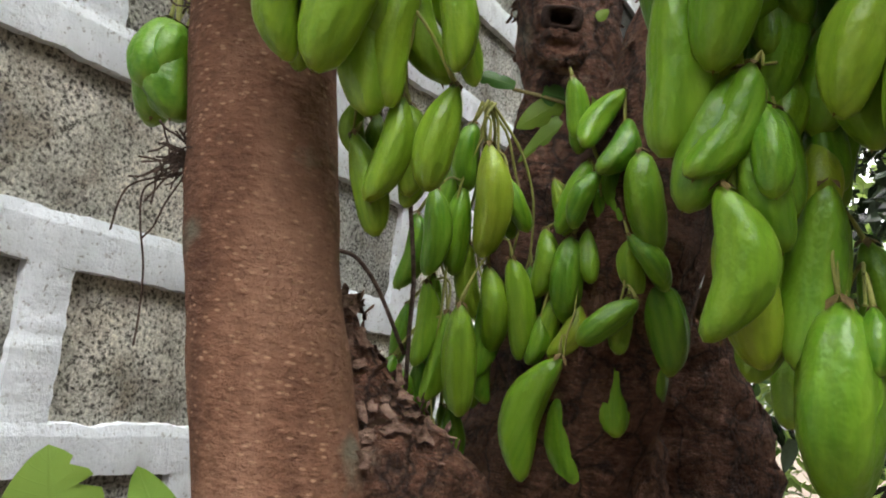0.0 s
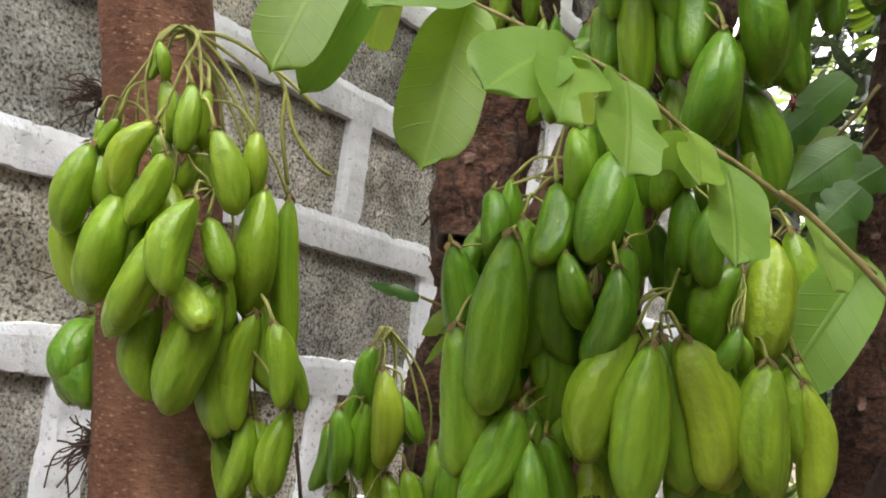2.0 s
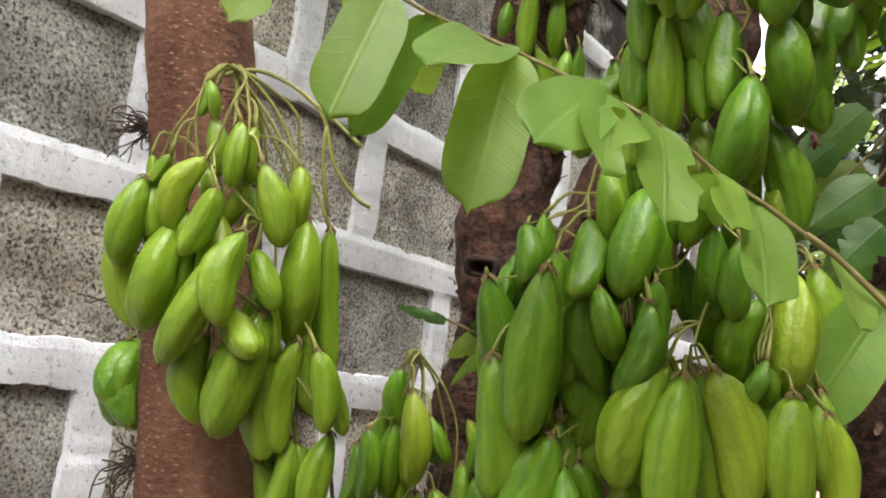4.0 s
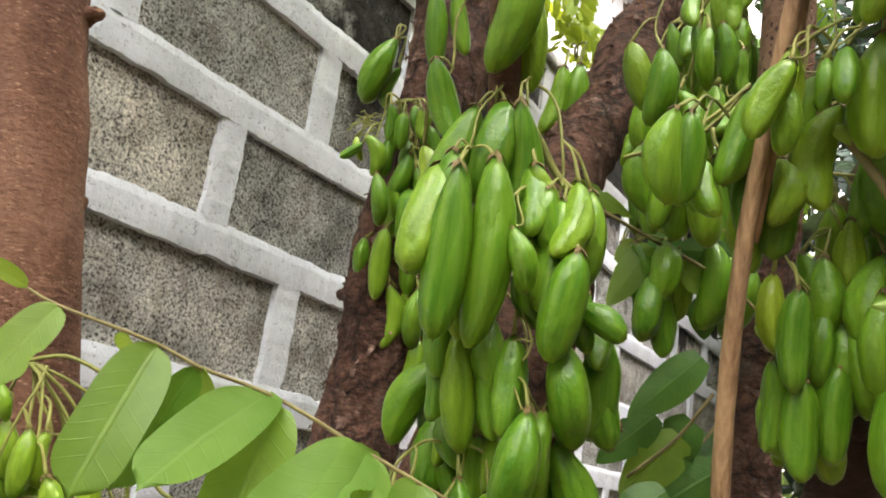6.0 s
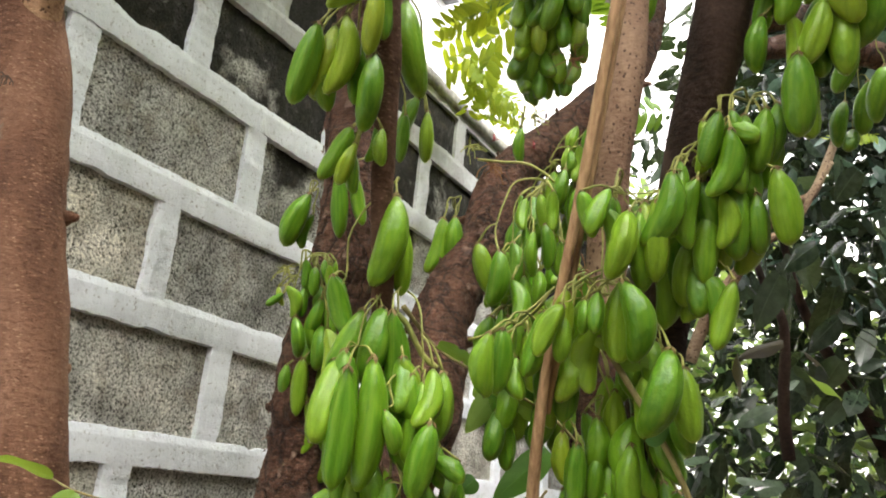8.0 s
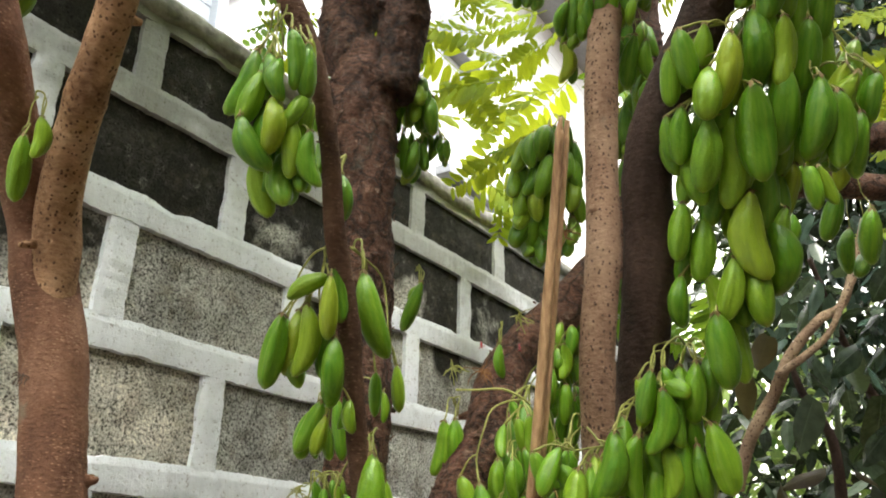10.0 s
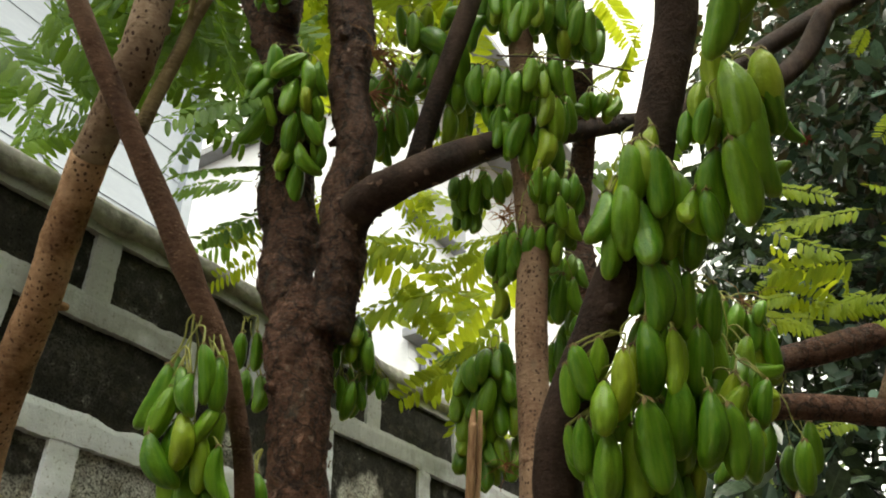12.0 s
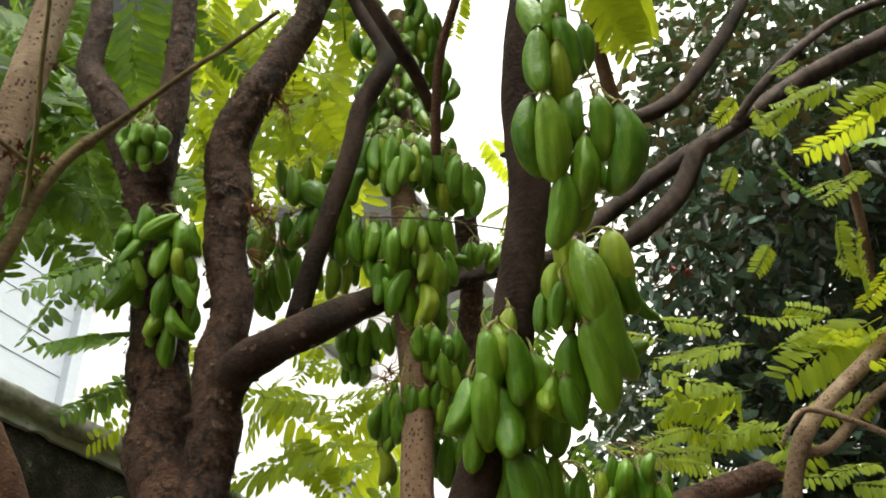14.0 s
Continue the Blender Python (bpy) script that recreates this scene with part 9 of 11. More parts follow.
def arching_sprig():
    root = stem("leaf", SPRIG, TWIG, tree, "arching compound leaf with bitten bright green leaflets", 8, 6, 0.05, 3)
    for i, (base, tip, width, twist, bitten, mat) in enumerate((
            ((-0.778, -0.575, 1.165), (-0.806, -0.566, 1.176), 0.012, 0.5, 0, LEAF_NEAR),
            ((-0.773, -0.588, 1.160), (-0.790, -0.582, 1.130), 0.018, 0.0, 2, LEAF_NEAR),
            ((-0.751, -0.614, 1.152), (-0.775, -0.617, 1.101), 0.025, 0.0, 0, LEAF_NEAR),
            ((-0.740, -0.623, 1.147), (-0.750, -0.606, 1.101), 0.016, -0.25, 0, LEAF_MID),
            ((-0.721, -0.641, 1.142), (-0.787, -0.662, 1.113), 0.024, 0.0, 0, LEAF_SKY_PALE),
            ((-0.722, -0.646, 1.139), (-0.744, -0.651, 1.079), 0.028, 0.1, 0, LEAF_NEAR),
            ((-0.706, -0.674, 1.128), (-0.765, -0.684, 1.096), 0.029, 0.0, 1, LEAF_SKY_PALE),
            ((-0.704, -0.676, 1.127), (-0.755, -0.702, 1.089), 0.026, -0.15, 3, LEAF_SKY_PALE),
            ((-0.693, -0.690, 1.119), (-0.731, -0.711, 1.080), 0.027, 0.0, 3, LEAF_SKY_PALE),
            ((-0.668, -0.703, 1.109), (-0.704, -0.722, 1.084), 0.02, 0.0, 2, LEAF_NEAR),
            ((-0.657, -0.713, 1.101), (-0.696, -0.732, 1.062), 0.027, 0.0, 1, LEAF_SKY_PALE),
            ((-0.650, -0.740, 1.084), (-0.672, -0.753, 1.058), 0.02, 0.0, 1, LEAF_SKY_PALE),
            ((-0.606, -0.752, 1.078), (-0.626, -0.728, 1.026), 0.03, 0.5, 0, LEAF_MID),
            ((-0.740, -0.627, 1.147), (-0.722, -0.606, 1.126), 0.018, 0.3, 1, LEAF_NEAR),
            ((-0.757, -0.606, 1.154), (-0.735, -0.590, 1.143), 0.016, 0.3, 0, LEAF_NEAR),
            ((-0.703, -0.678, 1.127), (-0.672, -0.662, 1.112), 0.02, 0.3, 1, LEAF_NEAR),
            ((-0.668, -0.703, 1.109), (-0.640, -0.688, 1.096), 0.02, 0.3, 1, LEAF_MID))):
        near = min(range(len(SPRIG) - 1), key=lambda k: (Vector(SPRIG[k][:3]) - Vector(base)).length)
        run = Vector(SPRIG[near + 1][:3]) - Vector(SPRIG[max(near - 1, 0)][:3])
        part("leaflet", oblong_leaflet(base, tip, run, 0.92 * width, twist, bitten, i * 5 + 2), mat, root)


arching_sprig()
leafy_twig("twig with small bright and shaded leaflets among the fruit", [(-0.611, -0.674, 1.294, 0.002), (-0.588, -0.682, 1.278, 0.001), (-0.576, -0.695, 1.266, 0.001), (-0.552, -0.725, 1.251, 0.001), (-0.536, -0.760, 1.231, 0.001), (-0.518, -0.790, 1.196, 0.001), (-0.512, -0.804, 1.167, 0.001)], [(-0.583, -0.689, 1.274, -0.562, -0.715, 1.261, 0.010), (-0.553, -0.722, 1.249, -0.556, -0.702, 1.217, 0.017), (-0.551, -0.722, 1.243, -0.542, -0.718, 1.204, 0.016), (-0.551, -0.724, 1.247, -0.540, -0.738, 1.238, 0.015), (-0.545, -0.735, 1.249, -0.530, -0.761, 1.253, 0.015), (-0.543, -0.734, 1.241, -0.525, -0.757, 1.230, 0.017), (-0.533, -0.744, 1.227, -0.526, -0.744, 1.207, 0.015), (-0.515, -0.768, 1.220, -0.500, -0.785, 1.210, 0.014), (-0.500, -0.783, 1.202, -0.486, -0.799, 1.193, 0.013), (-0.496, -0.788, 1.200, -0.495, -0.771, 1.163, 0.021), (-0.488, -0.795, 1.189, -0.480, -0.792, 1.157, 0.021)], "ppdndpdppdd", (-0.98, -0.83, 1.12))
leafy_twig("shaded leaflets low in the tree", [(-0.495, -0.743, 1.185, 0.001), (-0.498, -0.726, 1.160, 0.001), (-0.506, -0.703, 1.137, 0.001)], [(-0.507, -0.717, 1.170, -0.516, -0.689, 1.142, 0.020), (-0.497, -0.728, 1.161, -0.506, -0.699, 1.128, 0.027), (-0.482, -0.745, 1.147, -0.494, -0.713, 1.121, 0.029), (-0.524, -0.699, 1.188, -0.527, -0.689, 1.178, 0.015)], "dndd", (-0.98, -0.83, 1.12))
leafy_twig("compound leaf behind the fruit, coloured as in shade", [(-0.410, -0.740, 1.198, 0.001), (-0.414, -0.722, 1.169, 0.001), (-0.419, -0.703, 1.140, 0.001)], [(-0.421, -0.716, 1.178, -0.430, -0.686, 1.137, 0.030), (-0.404, -0.737, 1.169, -0.420, -0.700, 1.137, 0.033), (-0.399, -0.737, 1.153, -0.414, -0.699, 1.111, 0.036), (-0.388, -0.745, 1.132, -0.395, -0.720, 1.096, 0.030), (-0.508, -0.718, 1.270, -0.501, -0.704, 1.213, 0.027), (-0.545, -0.712, 1.255, -0.544, -0.705, 1.233, 0.017), (-0.428, -0.721, 1.217, -0.444, -0.681, 1.174, 0.026)], "dddddpd", (-0.94, -0.79, 1.06))
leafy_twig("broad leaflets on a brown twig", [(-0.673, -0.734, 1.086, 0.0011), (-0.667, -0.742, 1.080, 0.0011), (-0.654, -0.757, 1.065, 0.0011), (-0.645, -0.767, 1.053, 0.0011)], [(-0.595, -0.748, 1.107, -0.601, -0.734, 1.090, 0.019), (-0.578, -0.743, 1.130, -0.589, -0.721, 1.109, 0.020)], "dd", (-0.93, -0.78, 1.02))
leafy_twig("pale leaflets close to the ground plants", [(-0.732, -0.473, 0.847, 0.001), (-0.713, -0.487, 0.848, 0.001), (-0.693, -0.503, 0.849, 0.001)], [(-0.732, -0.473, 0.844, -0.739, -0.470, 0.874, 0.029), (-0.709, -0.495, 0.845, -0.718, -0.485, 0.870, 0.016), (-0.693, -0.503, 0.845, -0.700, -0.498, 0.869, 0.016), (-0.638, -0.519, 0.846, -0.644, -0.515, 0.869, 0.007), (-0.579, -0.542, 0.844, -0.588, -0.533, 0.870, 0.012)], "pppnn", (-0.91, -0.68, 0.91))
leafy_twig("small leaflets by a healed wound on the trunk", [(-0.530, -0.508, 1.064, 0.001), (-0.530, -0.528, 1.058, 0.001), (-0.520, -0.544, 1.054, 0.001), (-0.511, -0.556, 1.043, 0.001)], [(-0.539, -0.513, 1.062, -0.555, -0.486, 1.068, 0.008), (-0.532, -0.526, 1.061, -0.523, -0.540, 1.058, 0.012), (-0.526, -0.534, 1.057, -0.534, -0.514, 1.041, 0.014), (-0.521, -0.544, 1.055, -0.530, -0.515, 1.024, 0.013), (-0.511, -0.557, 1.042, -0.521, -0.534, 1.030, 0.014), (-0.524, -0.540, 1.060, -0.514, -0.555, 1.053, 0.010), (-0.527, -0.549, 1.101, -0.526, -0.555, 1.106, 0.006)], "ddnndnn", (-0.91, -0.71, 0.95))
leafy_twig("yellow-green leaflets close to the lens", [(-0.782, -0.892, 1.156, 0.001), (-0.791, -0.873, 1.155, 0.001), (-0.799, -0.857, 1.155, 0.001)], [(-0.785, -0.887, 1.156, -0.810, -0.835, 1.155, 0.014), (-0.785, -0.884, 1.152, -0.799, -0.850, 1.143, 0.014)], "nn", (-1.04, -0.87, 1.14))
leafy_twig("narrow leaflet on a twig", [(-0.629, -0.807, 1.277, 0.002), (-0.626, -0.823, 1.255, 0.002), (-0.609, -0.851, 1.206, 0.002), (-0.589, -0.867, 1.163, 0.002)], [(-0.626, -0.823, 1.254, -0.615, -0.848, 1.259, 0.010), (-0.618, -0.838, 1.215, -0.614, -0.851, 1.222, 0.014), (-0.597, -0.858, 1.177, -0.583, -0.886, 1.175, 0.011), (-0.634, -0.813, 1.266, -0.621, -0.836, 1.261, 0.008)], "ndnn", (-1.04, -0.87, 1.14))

# ---- fronds of the crown ----


def frond_mesh(seed, mat):
    """A pinnate frond one unit long along x, with paired drooping leaflets."""
    rnd = random.Random(seed)
    bm = bmesh.new()
    uv = bm.loops.layers.uv.new("UVMap")
    pairs = rnd.choice((10, 11, 12, 13))
    arc = rnd.uniform(-0.12, 0.05)
    spine = [(t, 0, arc * math.sin(math.pi * t) - 0.1 * t * t, 0.006 * (1.1 - t)) for t in (0, 0.25, 0.5, 0.75, 1.0)]
    tube(bm, spine, 5, 3)
    for i in range(pairs):
        t = 0.14 + 0.84 * i / (pairs - 1)
        z = arc * math.sin(math.pi * t) - 0.1 * t * t
        size = 0.23 * (0.65 + 0.5 * math.sin(math.pi * (0.15 + 0.75 * t))) * rnd.uniform(0.88, 1.1)
        for s in (-1, 1):
            if rnd.random() < 0.04:
                continue
            lean = rnd.uniform(0.3, 0.55)
            base = Vector((t, s * 0.006, z))
            tip = base + Vector((lean * size, s * size * 0.95, -size * rnd.uniform(0.0, 0.22)))
            leaf_blade(bm, uv, base, tip, (rnd.uniform(-0.3, 0.3), 0, 1), size * 0.3, 0.18, rnd.uniform(0.05, 0.35), 0.0, rnd.randrange(99), 0.1, 6, True)
    me = bpy.data.meshes.new("leaf")
    for f in bm.faces:
        f.smooth = True
    bm.to_mesh(me)
    bm.free()
    me.materials.append(mat)
    return me


FRONDS = {"c": [frond_mesh(i, LEAF_CANOPY) for i in range(6)], "y": [frond_mesh(i + 20, LEAF_SUNLIT) for i in range(6)]}
FROND_COUNT = [0]


def fronds(rows, kind):
    for r in rows:
        FROND_COUNT[0] += 1
        rnd = random.Random(FROND_COUNT[0])
        base, tip = Vector(r[:3]), Vector(r[3:6])
        along = (tip - base).normalized()
        # the upper side of a frond turns up and outwards to the light
        face = Vector((-0.75 + rnd.gauss(0, 0.35), -0.3 + rnd.gauss(0, 0.35), 0.35 + rnd.gauss(0, 0.25)))
        face = (face - along * face.dot(along)).normalized()
        q = Matrix((along, face.cross(along), face)).transposed().to_quaternion()
        ob = new("leaf", rnd.choice(FRONDS[kind]))
        size = (tip - base).length
        ob.matrix_world = Matrix.LocRotScale(base, q, (size, size, size))
        ob.parent = tree


fronds([(0.706, -0.479, 2.559, 0.736, -0.670, 2.541), (0.647, -0.605, 2.542, 0.716, -0.593, 2.411), (0.705, -0.503, 2.319, 0.563, -0.410, 2.469), (0.101, -0.873, 2.422, 0.119, -0.780, 2.246), (0.069, -0.615, 2.348, 0.167, -0.809, 2.339), (0.541, -0.688, 2.557, 0.627, -0.674, 2.399), (0.849, -0.626, 2.381, 0.933, -0.689, 2.266), (0.376, -0.439, 2.330, 0.480, -0.620, 2.274)], "c")
fronds([(0.532, -0.645, 1.848, 0.658, -0.624, 1.695), (0.733, -0.608, 2.099, 0.598, -0.431, 2.081), (0.766, -0.399, 2.135, 0.782, -0.480, 1.976), (0.502, -0.420, 1.819, 0.596, -0.568, 1.744), (0.492, -0.458, 1.847, 0.542, -0.584, 1.731)], "c")
fronds([(-0.462, 0.203, 2.757, -0.325, 0.169, 2.719), (-0.606, 0.162, 2.992, -0.473, 0.047, 2.830), (-0.638, -0.062, 2.560, -0.557, -0.181, 2.422), (-0.709, -0.058, 2.543, -0.582, -0.140, 2.557), (-0.492, 0.117, 2.901, -0.418, -0.012, 2.795), (-0.566, -0.331, 2.525, -0.490, -0.267, 2.333), (-0.371, -0.216, 2.641, -0.426, -0.099, 2.546), (-0.674, -0.037, 2.488, -0.525, -0.092, 2.375), (-0.638, 0.052, 2.934, -0.570, -0.079, 2.855), (-0.496, 0.010, 2.681, -0.428, -0.117, 2.547), (-0.664, -0.327, 2.423, -0.755, -0.225, 2.441), (-0.597, -0.312, 2.673, -0.691, -0.143, 2.743), (-0.720, -0.319, 2.453, -0.706, -0.400, 2.580), (-0.647, -0.250, 2.324, -0.548, -0.412, 2.248), (-0.607, -0.203, 2.833, -0.477, -0.331, 2.852)], "c")
fronds([(-0.428, -0.078, 2.846, -0.332, 0.081, 2.763), (-0.505, -0.047, 2.913, -0.363, -0.154, 2.826), (-0.603, -0.086, 2.812, -0.440, -0.118, 2.771), (-0.560, -0.193, 2.603, -0.417, -0.257, 2.497), (-0.682, -0.240, 2.427, -0.557, -0.265, 2.296), (-0.620, 0.016, 2.687, -0.462, -0.004, 2.627), (-0.777, -0.173, 2.737, -0.651, -0.192, 2.709), (-0.489, 0.059, 2.954, -0.375, -0.031, 2.913), (-0.510, 0.028, 2.898, -0.559, 0.193, 2.893), (-0.695, -0.023, 2.788, -0.588, -0.171, 2.830), (-0.550, -0.240, 2.492, -0.491, -0.210, 2.341), (-0.565, -0.134, 2.695, -0.502, 0.020, 2.636), (-0.589, -0.472, 2.427, -0.639, -0.331, 2.466), (-0.547, -0.048, 2.960, -0.491, -0.048, 2.807), (-0.627, -0.016, 3.075, -0.525, -0.014, 2.994)], "c")
fronds([(-0.545, -0.049, 2.809, -0.413, 0.082, 2.714), (-0.652, -0.205, 2.806, -0.521, -0.196, 2.710), (-0.742, -0.132, 2.728, -0.614, -0.129, 2.590), (-0.556, -0.187, 2.601, -0.455, -0.081, 2.546), (-0.579, -0.175, 2.687, -0.612, -0.266, 2.870), (-0.495, 0.062, 2.945, -0.412, 0.170, 2.840), (-0.429, 0.203, 2.737, -0.495, 0.128, 2.901), (-0.388, 0.175, 2.883, -0.388, 0.324, 2.765), (-0.527, -0.217, 2.535, -0.432, -0.264, 2.438), (-0.476, -0.161, 2.603, -0.504, 0.003, 2.630), (-0.610, 0.076, 2.966, -0.542, 0.065, 2.807), (-0.457, 0.143, 2.821, -0.335, 0.043, 2.848)], "c")
fronds([(-0.555, 0.278, 2.424, -0.563, 0.221, 2.566), (-0.359, 0.106, 2.693, -0.229, 0.043, 2.566), (-0.485, 0.123, 2.479, -0.397, 0.063, 2.558), (-0.430, 0.220, 2.630, -0.335, 0.206, 2.496), (-0.436, 0.083, 2.447, -0.468, -0.065, 2.562), (-0.492, -0.023, 2.504, -0.507, 0.182, 2.462), (-0.605, 0.003, 2.368, -0.481, -0.085, 2.381), (-0.555, 0.339, 2.611, -0.487, 0.240, 2.472), (-0.419, 0.350, 2.624, -0.412, 0.409, 2.429), (-0.431, 0.306, 2.596, -0.542, 0.332, 2.594), (-0.396, 0.048, 2.498, -0.489, 0.172, 2.414), (-0.430, 0.194, 2.767, -0.361, 0.282, 2.621)], "c")
fronds([(-0.502, 0.221, 2.371, -0.408, 0.083, 2.462), (-0.439, 0.299, 2.498, -0.346, 0.386, 2.402)], "c")
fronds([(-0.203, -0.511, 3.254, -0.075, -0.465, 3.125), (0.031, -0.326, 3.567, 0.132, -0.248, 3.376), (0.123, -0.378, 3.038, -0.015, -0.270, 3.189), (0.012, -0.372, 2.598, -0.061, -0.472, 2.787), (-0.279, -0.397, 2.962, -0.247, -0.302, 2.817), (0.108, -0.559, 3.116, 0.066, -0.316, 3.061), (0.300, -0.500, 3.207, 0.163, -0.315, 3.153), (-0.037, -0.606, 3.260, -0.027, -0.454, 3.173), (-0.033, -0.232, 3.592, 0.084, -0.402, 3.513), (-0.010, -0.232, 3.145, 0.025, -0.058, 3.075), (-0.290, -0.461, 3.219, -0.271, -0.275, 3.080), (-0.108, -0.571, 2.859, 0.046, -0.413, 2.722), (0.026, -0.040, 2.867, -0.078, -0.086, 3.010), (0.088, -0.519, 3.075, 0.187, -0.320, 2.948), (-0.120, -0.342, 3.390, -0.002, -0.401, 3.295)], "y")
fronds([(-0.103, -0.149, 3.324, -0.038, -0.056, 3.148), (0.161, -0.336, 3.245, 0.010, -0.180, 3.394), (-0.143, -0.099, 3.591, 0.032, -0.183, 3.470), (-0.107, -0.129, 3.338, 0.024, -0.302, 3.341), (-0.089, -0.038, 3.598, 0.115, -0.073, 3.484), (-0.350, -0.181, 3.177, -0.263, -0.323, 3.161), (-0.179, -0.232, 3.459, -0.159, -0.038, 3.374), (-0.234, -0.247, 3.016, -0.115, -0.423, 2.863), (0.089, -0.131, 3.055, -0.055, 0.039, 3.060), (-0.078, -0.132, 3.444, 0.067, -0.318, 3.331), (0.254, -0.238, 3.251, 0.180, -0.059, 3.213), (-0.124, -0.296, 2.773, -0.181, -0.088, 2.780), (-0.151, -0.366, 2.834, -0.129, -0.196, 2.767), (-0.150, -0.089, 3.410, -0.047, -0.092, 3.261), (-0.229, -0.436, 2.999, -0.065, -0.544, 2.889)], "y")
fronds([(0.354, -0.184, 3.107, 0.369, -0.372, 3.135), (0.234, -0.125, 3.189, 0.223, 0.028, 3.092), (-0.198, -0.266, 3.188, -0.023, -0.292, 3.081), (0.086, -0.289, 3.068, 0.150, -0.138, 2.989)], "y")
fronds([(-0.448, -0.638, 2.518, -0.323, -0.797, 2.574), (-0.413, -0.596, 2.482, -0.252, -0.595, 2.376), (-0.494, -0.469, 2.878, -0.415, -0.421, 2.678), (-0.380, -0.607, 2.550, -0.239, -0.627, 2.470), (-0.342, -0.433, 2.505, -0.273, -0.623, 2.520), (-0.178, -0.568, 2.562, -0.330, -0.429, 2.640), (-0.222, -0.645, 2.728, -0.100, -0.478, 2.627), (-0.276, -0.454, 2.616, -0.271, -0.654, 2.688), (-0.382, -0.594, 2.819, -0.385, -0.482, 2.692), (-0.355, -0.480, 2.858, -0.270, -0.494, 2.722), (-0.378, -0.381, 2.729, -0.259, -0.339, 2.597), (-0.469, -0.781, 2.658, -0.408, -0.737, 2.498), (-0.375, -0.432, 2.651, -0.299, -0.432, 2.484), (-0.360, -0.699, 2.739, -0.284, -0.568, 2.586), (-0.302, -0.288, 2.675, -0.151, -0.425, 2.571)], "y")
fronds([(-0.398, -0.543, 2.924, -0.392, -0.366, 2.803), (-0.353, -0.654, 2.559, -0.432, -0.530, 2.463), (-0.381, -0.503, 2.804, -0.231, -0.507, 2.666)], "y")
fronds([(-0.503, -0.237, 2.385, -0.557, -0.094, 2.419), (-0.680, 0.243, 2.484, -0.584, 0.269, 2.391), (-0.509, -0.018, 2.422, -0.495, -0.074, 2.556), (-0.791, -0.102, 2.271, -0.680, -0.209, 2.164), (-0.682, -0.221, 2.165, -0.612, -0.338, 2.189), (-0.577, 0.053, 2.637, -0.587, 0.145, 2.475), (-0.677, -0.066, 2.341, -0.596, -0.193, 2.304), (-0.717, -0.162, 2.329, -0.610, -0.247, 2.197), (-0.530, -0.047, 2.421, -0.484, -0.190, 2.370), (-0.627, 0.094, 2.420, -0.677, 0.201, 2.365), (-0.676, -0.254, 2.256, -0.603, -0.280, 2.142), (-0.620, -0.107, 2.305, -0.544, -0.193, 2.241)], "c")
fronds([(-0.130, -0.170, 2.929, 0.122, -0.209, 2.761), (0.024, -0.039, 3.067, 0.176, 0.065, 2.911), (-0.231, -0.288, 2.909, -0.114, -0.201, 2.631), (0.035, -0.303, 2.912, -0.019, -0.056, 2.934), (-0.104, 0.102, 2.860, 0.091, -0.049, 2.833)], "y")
fronds([(-0.484, -0.350, 2.452, -0.365, -0.388, 2.418), (-0.609, -0.275, 2.222, -0.619, -0.389, 2.294), (-0.845, -0.328, 2.447, -0.713, -0.444, 2.461), (-0.622, -0.334, 2.661, -0.487, -0.314, 2.579), (-0.746, -0.200, 2.551, -0.691, -0.328, 2.517), (-0.689, -0.376, 2.612, -0.578, -0.376, 2.526), (-0.680, -0.437, 2.281, -0.721, -0.239, 2.265), (-0.639, -0.233, 2.592, -0.526, -0.347, 2.513), (-0.356, -0.228, 2.494, -0.361, -0.373, 2.546), (-0.540, -0.201, 2.379, -0.476, -0.389, 2.346), (-0.572, -0.004, 2.675, -0.441, -0.019, 2.563), (-0.606, -0.432, 2.613, -0.538, -0.345, 2.502), (-0.694, -0.316, 2.754, -0.617, -0.293, 2.595), (-0.632, -0.452, 2.319, -0.752, -0.321, 2.435), (-0.483, -0.398, 2.661, -0.455, -0.253, 2.628)], "c")
fronds([(-0.674, -0.466, 2.244, -0.536, -0.387, 2.170), (-0.793, -0.281, 2.480, -0.719, -0.401, 2.343), (-0.548, -0.377, 2.344, -0.518, -0.515, 2.255), (-0.573, -0.545, 2.539, -0.547, -0.323, 2.531), (-0.652, -0.480, 2.409, -0.719, -0.352, 2.510), (-0.736, -0.339, 2.325, -0.617, -0.461, 2.369), (-0.718, -0.385, 2.343, -0.627, -0.319, 2.271), (-0.502, -0.063, 2.596, -0.408, -0.139, 2.436), (-0.525, -0.396, 2.372, -0.462, -0.273, 2.301), (-0.788, -0.431, 2.480, -0.682, -0.327, 2.391), (-0.527, -0.083, 2.645, -0.401, -0.131, 2.634), (-0.623, -0.329, 2.630, -0.499, -0.339, 2.618), (-0.569, -0.369, 2.487, -0.620, -0.259, 2.434), (-0.722, -0.567, 2.513, -0.653, -0.506, 2.348), (-0.643, -0.405, 2.264, -0.733, -0.384, 2.345)], "c")
fronds([(0.257, -1.269, 3.412, 0.267, -1.495, 3.419), (-0.063, -1.161, 3.100, 0.103, -1.294, 2.976), (0.103, -1.235, 3.123, 0.192, -1.491, 3.056), (0.058, -1.481, 3.374, 0.194, -1.317, 3.225), (0.116, -1.481, 3.182, 0.038, -1.288, 3.203)], "c")
